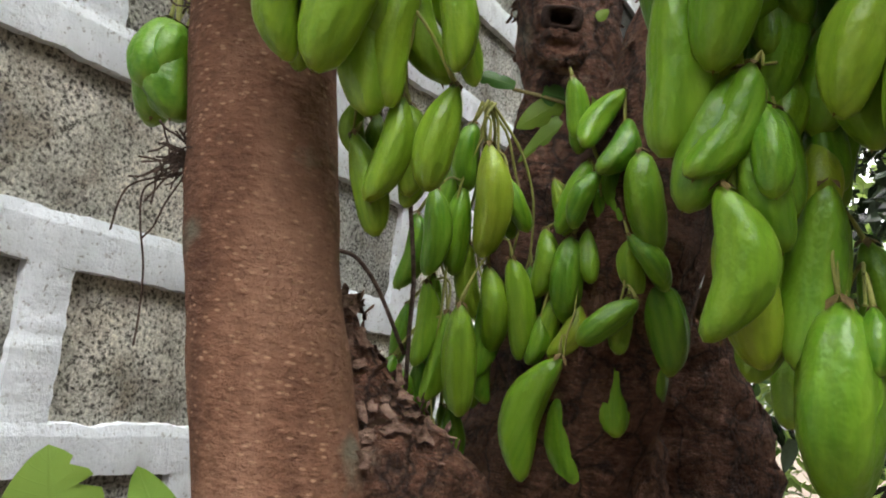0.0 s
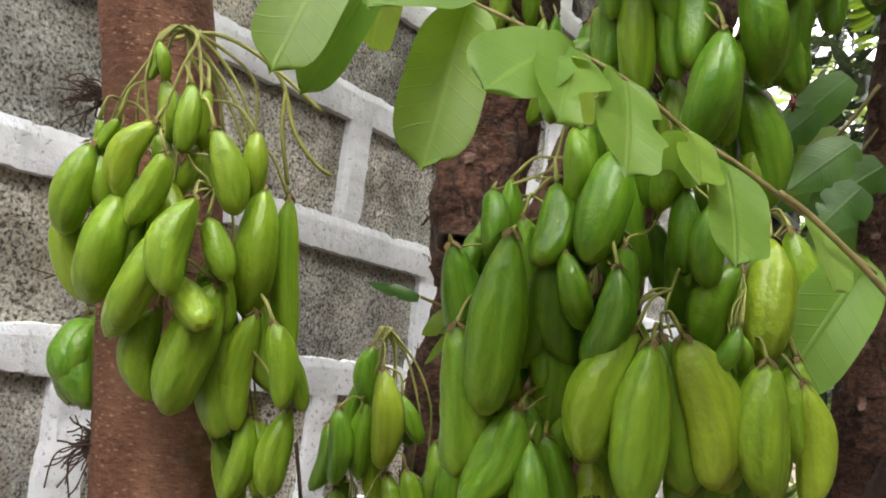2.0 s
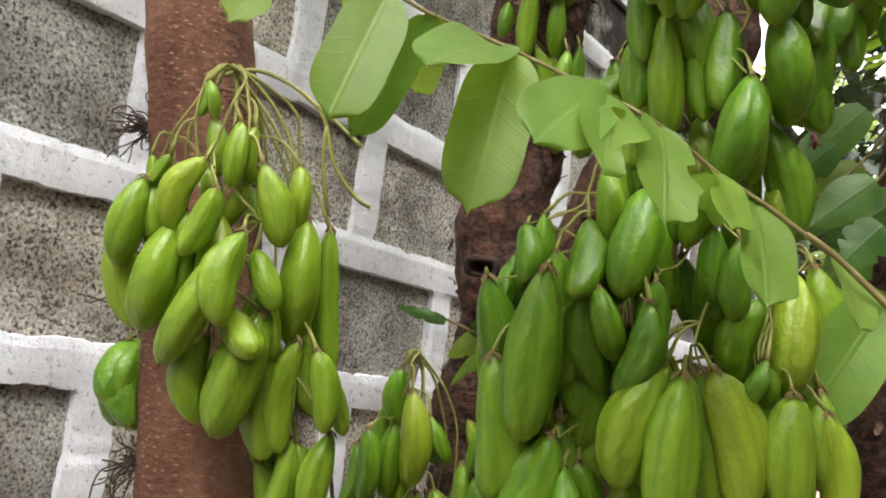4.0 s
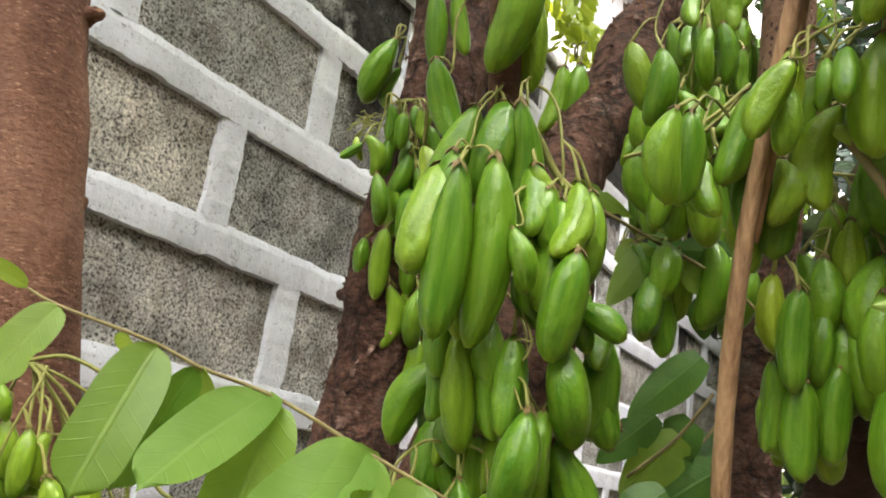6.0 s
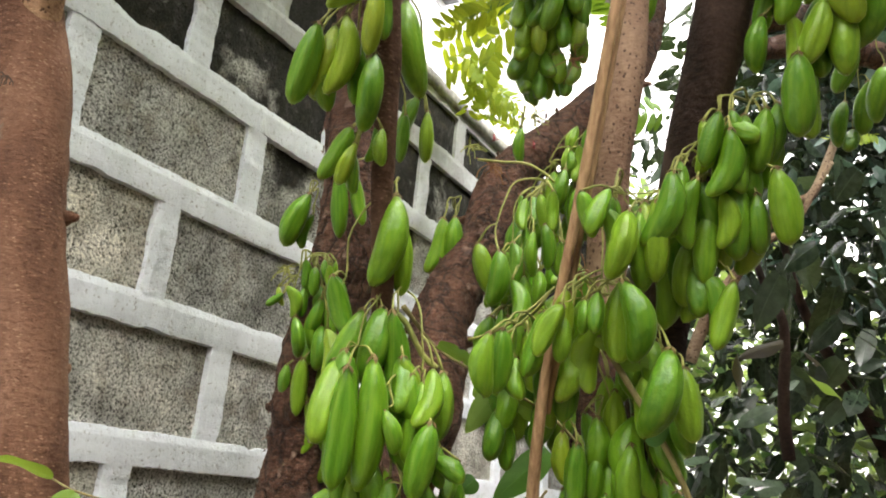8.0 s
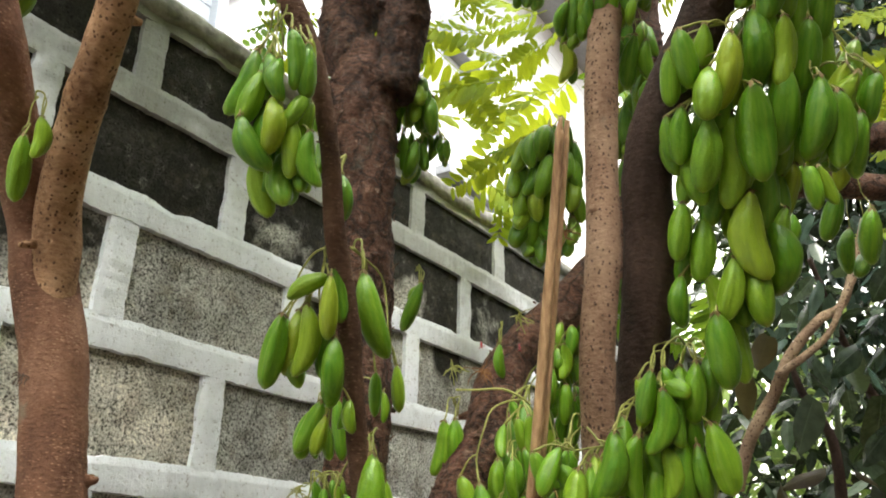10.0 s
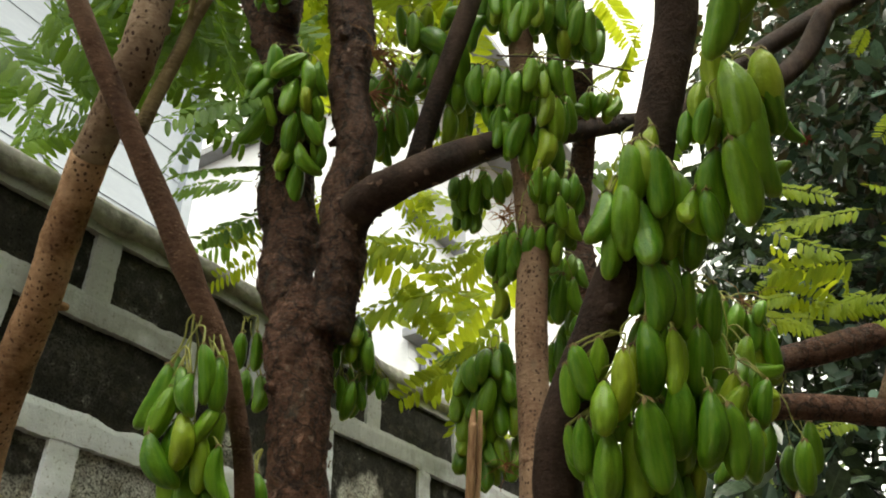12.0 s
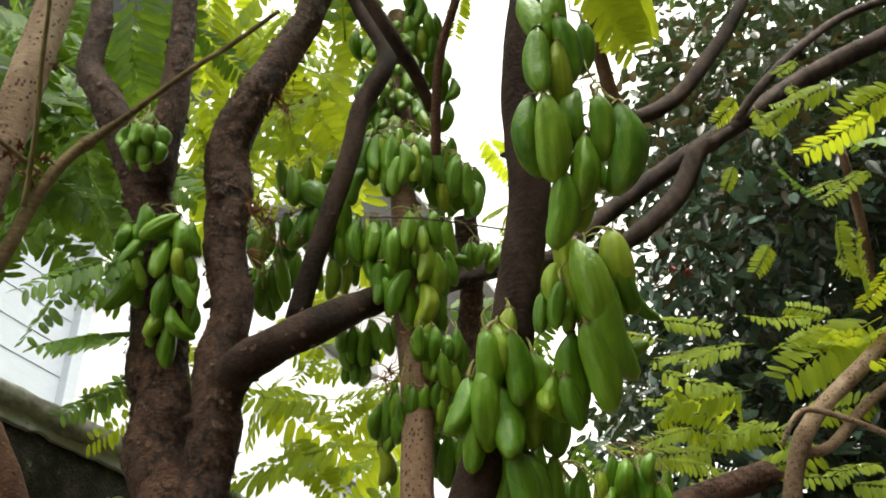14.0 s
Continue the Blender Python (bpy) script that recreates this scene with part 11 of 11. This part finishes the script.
wisps("twig", [[(-0.623, -0.466, 0.957, 0.001), (-0.616, -0.479, 0.957, 0.001), (-0.611, -0.486, 0.951, 0.001), (-0.605, -0.492, 0.940, 0.001), (-0.595, -0.501, 0.917, 0.001)], [(-0.626, -0.512, 0.980, 0.001), (-0.621, -0.513, 0.962, 0.001), (-0.617, -0.514, 0.944, 0.001), (-0.614, -0.513, 0.925, 0.001), (-0.609, -0.512, 0.902, 0.001)], [(-0.549, -0.511, 0.941, 0.001), (-0.540, -0.519, 0.923, 0.001), (-0.533, -0.527, 0.905, 0.001)]], ROOT, "thin dark leafless twigs")
wisps("flower_stalk", [[(-0.594, -0.712, 1.405, 0.001), (-0.586, -0.727, 1.405, 0.001), (-0.577, -0.742, 1.406, 0.001), (-0.570, -0.753, 1.401, 0.001), (-0.564, -0.760, 1.395, 0.001)], [(-0.616, -0.726, 1.270, 0.001), (-0.610, -0.741, 1.277, 0.001), (-0.604, -0.760, 1.291, 0.001), (-0.600, -0.776, 1.308, 0.001)], [(-0.613, -0.732, 1.272, 0.001), (-0.607, -0.746, 1.275, 0.001), (-0.602, -0.764, 1.292, 0.001), (-0.600, -0.774, 1.306, 0.001)]], STALK, "green flower stalk")
wisps("flower_stalk", [[(-0.611, -0.763, 1.283, 0.001), (-0.609, -0.764, 1.276, 0.001), (-0.605, -0.769, 1.273, 0.001), (-0.601, -0.778, 1.276, 0.001)], [(-0.642, -0.684, 1.283, 0.002), (-0.637, -0.691, 1.277, 0.002), (-0.628, -0.699, 1.260, 0.002), (-0.623, -0.704, 1.254, 0.002), (-0.620, -0.708, 1.251, 0.002)]], STALK, "green flower stalk")
wisps("wire", [[(-0.619, -0.849, 1.938, 0.001), (-0.601, -0.879, 1.936, 0.001), (-0.577, -0.916, 1.930, 0.001), (-0.546, -0.961, 1.920, 0.001)]], ROOT, "thin dark wire-like tendril")
wisps("flower_stalk", [[(-0.721, -0.495, 1.147, 0.001), (-0.711, -0.511, 1.152, 0.001), (-0.699, -0.527, 1.145, 0.001), (-0.691, -0.536, 1.134, 0.001), (-0.685, -0.540, 1.115, 0.001), (-0.677, -0.548, 1.102, 0.001), (-0.673, -0.554, 1.098, 0.001)], [(-0.697, -0.529, 1.143, 0.001), (-0.689, -0.540, 1.134, 0.001), (-0.680, -0.550, 1.124, 0.001)], [(-0.690, -0.537, 1.132, 0.001), (-0.688, -0.536, 1.115, 0.001), (-0.682, -0.538, 1.092, 0.001)]], STALK, "spent flower stalk that has dropped its flowers")
hair_tuft((-0.691, -0.456, 0.972), (-0.8, 0.5, -0.1), 5, 0.012, 3, tree)
hair_tuft((-0.699, -0.451, 1.034), (-0.8, 0.5, -0.1), 6, 0.010, 4, tree)
hair_tuft((-0.710, -0.443, 1.131), (-0.8, 0.5, -0.1), 46, 0.026, 5, tree)
hair_tuft((-0.698, -0.463, 0.975), (-0.8, 0.5, -0.1), 40, 0.024, 6, tree)
hair_tuft((-0.706, -0.451, 1.070), (-0.8, 0.5, -0.1), 12, 0.014, 7, tree)
hair_tuft((-0.794, -0.479, 1.399), (-0.8, 0.5, -0.1), 10, 0.012, 8, tree)
withered_flower([(-0.527, -0.562, 0.995, 0.001), (-0.530, -0.555, 0.990, 0.002), (-0.531, -0.550, 0.982, 0.002), (-0.534, -0.544, 0.980, 0.001)], 5)
withered_flower([(-0.521, -0.567, 0.983, 0.001), (-0.524, -0.561, 0.979, 0.002), (-0.524, -0.559, 0.971, 0.002), (-0.522, -0.560, 0.967, 0.001)], 6)
withered_flower([(-0.523, -0.567, 0.961, 0.001), (-0.522, -0.564, 0.952, 0.002), (-0.526, -0.557, 0.949, 0.002), (-0.527, -0.553, 0.946, 0.001)], 7)
flower((-0.568, -0.714, 1.169), 0.0040, PETAL, 20, "small crimson flower")
flower((-0.564, -0.716, 1.157), 0.0040, PETAL, 21, "small crimson flower")
flower((-0.589, -0.719, 1.159), 0.0040, PETAL, 22, "small crimson flower")
flower((-0.584, -0.720, 1.146), 0.0040, PETAL, 23, "small crimson flower")
flower((-0.608, -0.724, 1.160), 0.0040, PETAL, 24, "small crimson flower")
flower((-0.604, -0.725, 1.151), 0.0040, PETAL, 25, "small crimson flower")
flower((-0.508, -0.686, 1.463), 0.0040, PETAL, 26, "small crimson flower")
flower((-0.491, -0.715, 1.461), 0.0040, PETAL, 27, "small crimson flower")
flower((0.137, -1.063, 2.295), 0.0200, PETAL, 28, "small crimson flower")
flower((0.152, -1.084, 2.287), 0.0200, PETAL, 29, "small crimson flower")
hair_tuft((-0.486, -0.782, 1.847), (-0.4, -0.5, -0.2), 16, 0.030, 40, tree, "flower_stalk", DRIED, "withered tuft of flower stalks", 0.0007)
hair_tuft((-0.508, -0.840, 2.018), (-0.4, -0.5, -0.2), 14, 0.030, 41, tree, "flower_stalk", STALK, "withered tuft of flower stalks", 0.0007)
hair_tuft((-0.504, -0.820, 1.877), (-0.4, -0.5, -0.2), 10, 0.020, 42, tree, "flower_stalk", DRIED, "withered tuft of flower stalks", 0.0007)
hair_tuft((-0.488, -0.789, 1.853), (-0.4, -0.5, -0.2), 14, 0.030, 43, tree, "flower_stalk", DRIED, "withered tuft of flower stalks", 0.0007)
hair_tuft((-0.556, -0.669, 2.092), (-0.4, -0.5, -0.2), 18, 0.045, 44, tree, "flower_stalk", DRIED, "withered tuft of flower stalks", 0.0007)
hair_tuft((-0.531, -0.678, 2.303), (-0.4, -0.5, -0.2), 18, 0.050, 45, tree, "flower_stalk", DRIED, "withered tuft of flower stalks", 0.0007)
hair_tuft((-0.216, -0.942, 1.804), (-0.4, -0.5, -0.2), 16, 0.050, 46, tree, "flower_stalk", DRIED, "withered tuft of flower stalks", 0.0007)
hair_tuft((-0.189, -0.960, 1.834), (-0.4, -0.5, -0.2), 16, 0.050, 47, tree, "flower_stalk", DRIED, "withered tuft of flower stalks", 0.0007)
hair_tuft((-0.498, -0.681, 1.443), (-0.4, -0.5, -0.2), 14, 0.022, 48, tree, "flower_stalk", DRIED, "withered tuft of flower stalks", 0.0007)
hair_tuft((-0.479, -0.708, 1.495), (-0.4, -0.5, -0.2), 16, 0.022, 49, tree, "flower_stalk", STALK, "withered tuft of flower stalks", 0.0007)
hair_tuft((-0.562, -0.690, 1.432), (-0.4, -0.5, -0.2), 12, 0.020, 50, tree, "flower_stalk", STALK, "withered tuft of flower stalks", 0.0007)
hair_tuft((-0.533, -0.790, 1.329), (-0.4, -0.5, -0.2), 14, 0.022, 51, tree, "flower_stalk", STALK, "withered tuft of flower stalks", 0.0007)
hair_tuft((-0.550, -0.525, 1.345), (-0.4, -0.5, -0.2), 16, 0.020, 52, tree, "flower_stalk", STALK, "withered tuft of flower stalks", 0.0007)
hair_tuft((-0.587, -0.785, 1.320), (-0.4, -0.5, -0.2), 14, 0.020, 53, tree, "flower_stalk", DRIED, "withered tuft of flower stalks", 0.0007)
hair_tuft((-0.323, -0.690, 1.640), (-0.4, -0.5, -0.2), 12, 0.030, 54, tree, "flower_stalk", DRIED, "withered tuft of flower stalks", 0.0007)
for i, (c, way, reach) in enumerate((((-0.590, -0.705, 2.250), (0.4, -0.9, 0.1), 0.06), ((-0.572, -0.665, 2.080), (0.4, -0.9, -0.1), 0.055), ((-0.560, -0.655, 2.030), (0.4, -0.9, 0.2), 0.05), ((-0.895, -0.745, 1.812), (-0.3, 0.2, 0.6), 0.022))):
    hair_tuft(c, way, 16, reach, 55 + i, tree, "flower_stalk", DRIED, "withered branching flower stalks", 0.0009)
    for k in range(7):
        rnd = random.Random(300 + 10 * i + k)
        flower(Vector(c) + Vector(way) * reach * rnd.uniform(0.3, 0.9) + Vector([rnd.gauss(0, 0.35 * reach) for _ in range(3)]), 0.006, DRIED, 310 + 10 * i + k, "shrivelled brown flower")

# large drooping leaflets of the nearest shoot
for i, r in enumerate([(-0.466, -1.129, 2.391, -0.372, -1.138, 2.282), (-0.455, -1.150, 2.396, -0.366, -1.161, 2.290), (-0.440, -1.167, 2.397, -0.363, -1.177, 2.300), (-0.461, -1.118, 2.424, -0.382, -1.123, 2.330)]):
    bm = bmesh.new()
    uv = bm.loops.layers.uv.new("UVMap")
    leaf_blade(bm, uv, r[:3], r[3:6], (-0.8, 0.1 + 0.2 * math.sin(i * 2.1), -0.5), 0.034, 0.3, 0.1, 0.0, i * 7 + 2, 0.0, 10)
    part("leaf", bm, LEAF_SUNLIT, tree)

# ---- large leaves of the neighbouring tree ----
LARGE_LEAVES = {"d": [], "t": [], "b": [], "n": []}
LARGE_LEAVES["d"] += [(0.118, -0.867, 1.515, 0.169, -0.819, 1.443, 0.046), (0.163, -0.751, 1.390, 0.224, -0.771, 1.391, 0.021), (0.398, -0.910, 1.646, 0.425, -0.849, 1.614, 0.049), (0.292, -0.956, 1.670, 0.323, -0.914, 1.653, 0.032), (0.442, -0.889, 1.659, 0.524, -0.889, 1.584, 0.053), (0.331, -0.937, 1.552, 0.406, -0.910, 1.452, 0.055), (0.353, -0.868, 1.548, 0.428, -0.874, 1.495, 0.047), (0.285, -0.821, 1.787, 0.359, -0.843, 1.762, 0.037), (0.367, -0.902, 1.562, 0.462, -0.946, 1.519, 0.047), (0.295, -0.940, 1.492, 0.330, -0.884, 1.448, 0.044), (0.439, -0.844, 1.749, 0.479, -0.793, 1.701, 0.048), (0.386, -0.980, 1.774, 0.427, -0.936, 1.732, 0.045), (0.384, -0.722, 1.707, 0.454, -0.723, 1.659, 0.044)]
LARGE_LEAVES["d"] += [(0.311, -0.952, 1.619, 0.345, -0.909, 1.595, 0.042), (0.263, -0.940, 1.421, 0.310, -0.899, 1.370, 0.042), (0.451, -0.850, 1.730, 0.528, -0.863, 1.684, 0.044)]
LARGE_LEAVES["t"] += [(0.230, -0.887, 1.718, 0.274, -0.846, 1.673, 0.030), (0.262, -0.890, 1.704, 0.341, -0.901, 1.650, 0.032), (0.198, -0.935, 1.568, 0.280, -0.966, 1.535, 0.037), (0.350, -0.827, 1.643, 0.427, -0.839, 1.595, 0.048), (0.366, -0.760, 1.655, 0.432, -0.760, 1.617, 0.042), (0.399, -0.783, 1.757, 0.448, -0.749, 1.710, 0.044)]
LARGE_LEAVES["b"] += [(0.100, -0.870, 1.413, 0.115, -0.801, 1.400, 0.026), (0.097, -0.810, 1.395, 0.172, -0.819, 1.347, 0.029), (0.315, -0.785, 1.665, 0.363, -0.745, 1.613, 0.041), (0.312, -0.738, 1.604, 0.386, -0.725, 1.529, 0.037), (0.231, -0.891, 1.427, 0.314, -0.935, 1.411, 0.035)]
LARGE_LEAVES["n"] += [(0.137, -0.901, 1.372, 0.218, -0.949, 1.365, 0.026)]
PALE_FORK = [(0.206, -0.730, 1.405, 0.010), (0.194, -0.758, 1.474, 0.010), (0.192, -0.799, 1.536, 0.010), (0.187, -0.835, 1.598, 0.009), (0.204, -0.879, 1.650, 0.008), (0.236, -0.910, 1.678, 0.007), (0.249, -0.937, 1.744, 0.007), (0.256, -0.961, 1.821, 0.005)]
PALE_FORK_TWIN = [(0.175, -0.813, 1.566, 0.006), (0.176, -0.847, 1.585, 0.006), (0.196, -0.889, 1.624, 0.005), (0.225, -0.916, 1.683, 0.005), (0.244, -0.940, 1.732, 0.004)]
DARK_SHOOT = [(0.396, -0.856, 1.282, 0.011), (0.362, -0.852, 1.357, 0.010), (0.313, -0.859, 1.483, 0.008), (0.285, -0.828, 1.562, 0.006), (0.275, -0.815, 1.626, 0.004)]
stem("knot", [(-0.711, -0.451, 1.336, 0.007), (-0.710, -0.455, 1.337, 0.005), (-0.709, -0.459, 1.338, 0.004), (-0.709, -0.460, 1.340, 0.002)], BARK_RED, tree, "", 10, 4, 0.2, 90)
stem("knot", [(-0.695, -0.464, 1.234, 0.006), (-0.695, -0.467, 1.235, 0.004), (-0.695, -0.468, 1.237, 0.002)], BARK_RED, tree, "", 10, 4, 0.2, 90)

# ---- dark-leaved tree and far planting ----


def leaf_cloud(bm, uv, centre, radii, count, length, seed, hollow=0.25):
    rnd = random.Random(seed)
    c = Vector(centre)
    for i in range(count):
        while True:
            p = Vector([rnd.uniform(-1, 1) for _ in range(3)])
            if hollow < p.length < 1 and noise.noise(p * 2.6 + Vector((seed, 0, 0))) > -0.22:
                break
        base = c + Vector([p[k] * radii[k] for k in range(3)])
        way = Vector((p.x * 0.6 + rnd.gauss(0, 0.6), p.y * 0.6 + rnd.gauss(0, 0.6), rnd.gauss(-0.35, 0.45))).normalized()
        size = length * rnd.uniform(0.6, 1.25)
        leaf_blade(bm, uv, base, base + way * size, (rnd.gauss(0, 0.5), rnd.gauss(0, 0.5), 1), size * 0.44, 0.15, rnd.uniform(0, 0.3), 0.0, i, 0.0, 3)


def dark_tree():
    root = tagged(new("dark_leaved_tree"), "tree with glossy dark green leaves beyond the fruit tree", "tree")
    stem("trunk", [(2.1, -1.25, -0.05, 0.09), (2.05, -1.2, 0.8, 0.075), (2.15, -1.15, 1.7, 0.06), (2.1, -1.3, 2.6, 0.045), (2.2, -1.4, 3.4, 0.03)], BARK_SHADED, root, "", 14, 6, 0.06, 60)
    for i, rows in enumerate(([(2.1, -1.15, 1.3, 0.03), (1.6, -0.95, 1.6, 0.02), (1.2, -0.85, 1.75, 0.012), (0.9, -0.8, 2.0, 0.006)], [(2.1, -1.2, 1.9, 0.03), (1.7, -1.5, 2.4, 0.02), (1.4, -1.7, 2.9, 0.012)], [(2.1, -1.3, 2.4, 0.03), (2.5, -1.0, 2.9, 0.02), (2.8, -0.7, 3.3, 0.012)])):
        stem("branch", rows, BARK_SHADED, root, "", 10, 5, 0.05, 61 + i)
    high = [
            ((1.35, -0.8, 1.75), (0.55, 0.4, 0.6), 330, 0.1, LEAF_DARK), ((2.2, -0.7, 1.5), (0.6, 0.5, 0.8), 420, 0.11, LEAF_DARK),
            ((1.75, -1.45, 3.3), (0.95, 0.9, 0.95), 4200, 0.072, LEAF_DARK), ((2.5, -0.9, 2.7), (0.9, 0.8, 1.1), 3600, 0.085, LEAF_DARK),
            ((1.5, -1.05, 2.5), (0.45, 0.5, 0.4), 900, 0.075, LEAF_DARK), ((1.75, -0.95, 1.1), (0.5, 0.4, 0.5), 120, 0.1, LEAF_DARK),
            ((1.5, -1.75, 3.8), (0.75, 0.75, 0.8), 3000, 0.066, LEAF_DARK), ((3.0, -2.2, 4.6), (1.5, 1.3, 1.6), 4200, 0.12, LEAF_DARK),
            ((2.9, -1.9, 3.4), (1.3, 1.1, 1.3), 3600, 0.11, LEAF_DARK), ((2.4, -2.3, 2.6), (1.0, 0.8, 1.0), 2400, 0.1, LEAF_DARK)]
    # the bluish leaves among these are coloured to act as glints
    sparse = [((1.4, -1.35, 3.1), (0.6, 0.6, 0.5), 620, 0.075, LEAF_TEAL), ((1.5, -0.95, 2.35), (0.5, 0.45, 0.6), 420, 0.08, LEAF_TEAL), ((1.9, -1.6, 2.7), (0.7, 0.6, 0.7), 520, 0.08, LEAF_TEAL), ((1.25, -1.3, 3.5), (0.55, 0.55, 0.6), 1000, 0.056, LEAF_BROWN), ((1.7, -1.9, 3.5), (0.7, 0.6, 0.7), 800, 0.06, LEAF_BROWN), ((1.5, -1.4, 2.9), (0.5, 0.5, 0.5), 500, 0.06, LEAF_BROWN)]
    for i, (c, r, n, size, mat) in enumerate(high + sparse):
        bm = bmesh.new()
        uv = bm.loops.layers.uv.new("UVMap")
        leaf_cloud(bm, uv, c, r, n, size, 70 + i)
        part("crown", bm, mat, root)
    stem("branch", PALE_FORK, BARK_PALE, root, "pale bare forked branch", 12, 6, 0.12, 66)
    stem("branch", PALE_FORK_TWIN, BARK_PALE, root, "pale bare forked branch", 10, 6, 0.12, 67)
    stem("branch", DARK_SHOOT, BARK_SHADED, root, "", 10, 6, 0.08, 68)
    for kind, mat in (("d", LEAF_DARK), ("t", LEAF_TEAL), ("b", LEAF_BROWN), ("n", LEAF_NEAR)):
        for i, r in enumerate(LARGE_LEAVES[kind]):
            bm = bmesh.new()
            uv = bm.loops.layers.uv.new("UVMap")
            leaf_blade(bm, uv, r[:3], r[3:6], (-0.8, -0.2 + 0.3 * math.sin(i * 2.1), 0.5), r[6], 0.25, 0.15, 0.0, i * 7 + 2, 0.0, 10)
            part("leaf", bm, mat, root)


dark_tree()


def shrub(name, label, spots, mat, seed):
    root = tagged(new(name), label, "shrub", kind="stuff")
    bm = bmesh.new()
    uv = bm.loops.layers.uv.new("UVMap")
    for i, (c, r, n, size) in enumerate(spots):
        leaf_cloud(bm, uv, c, r, n, size, seed + i, 0.0)
    part("foliage", bm, mat, root)


shrub("shaded_shrubs", "deep green shrubs behind the end of the block wall", (((2.9, -0.5, 1.2), (0.5, 0.5, 0.8), 240, 0.09), ((3.4, -1.0, 1.6), (0.6, 0.5, 0.9), 240, 0.1)), LEAF_SHADED, 120)
shrub("far_shrubs", "bright green shrubs far beyond the tree", (((3.6, -0.3, 1.7), (0.9, 0.6, 1.3), 1800, 0.1), ((4.6, 0.4, 2.0), (1.2, 0.9, 1.6), 1600, 0.13), ((3.2, -1.4, 1.5), (0.9, 0.6, 1.2), 1300, 0.12), ((4.6, -0.9, 1.6), (0.9, 0.5, 1.3), 600, 0.14), ((3.4, -2.6, 2.0), (1.2, 0.8, 1.6), 700, 0.14)), LEAF_FAR, 90)


lay_blocks()
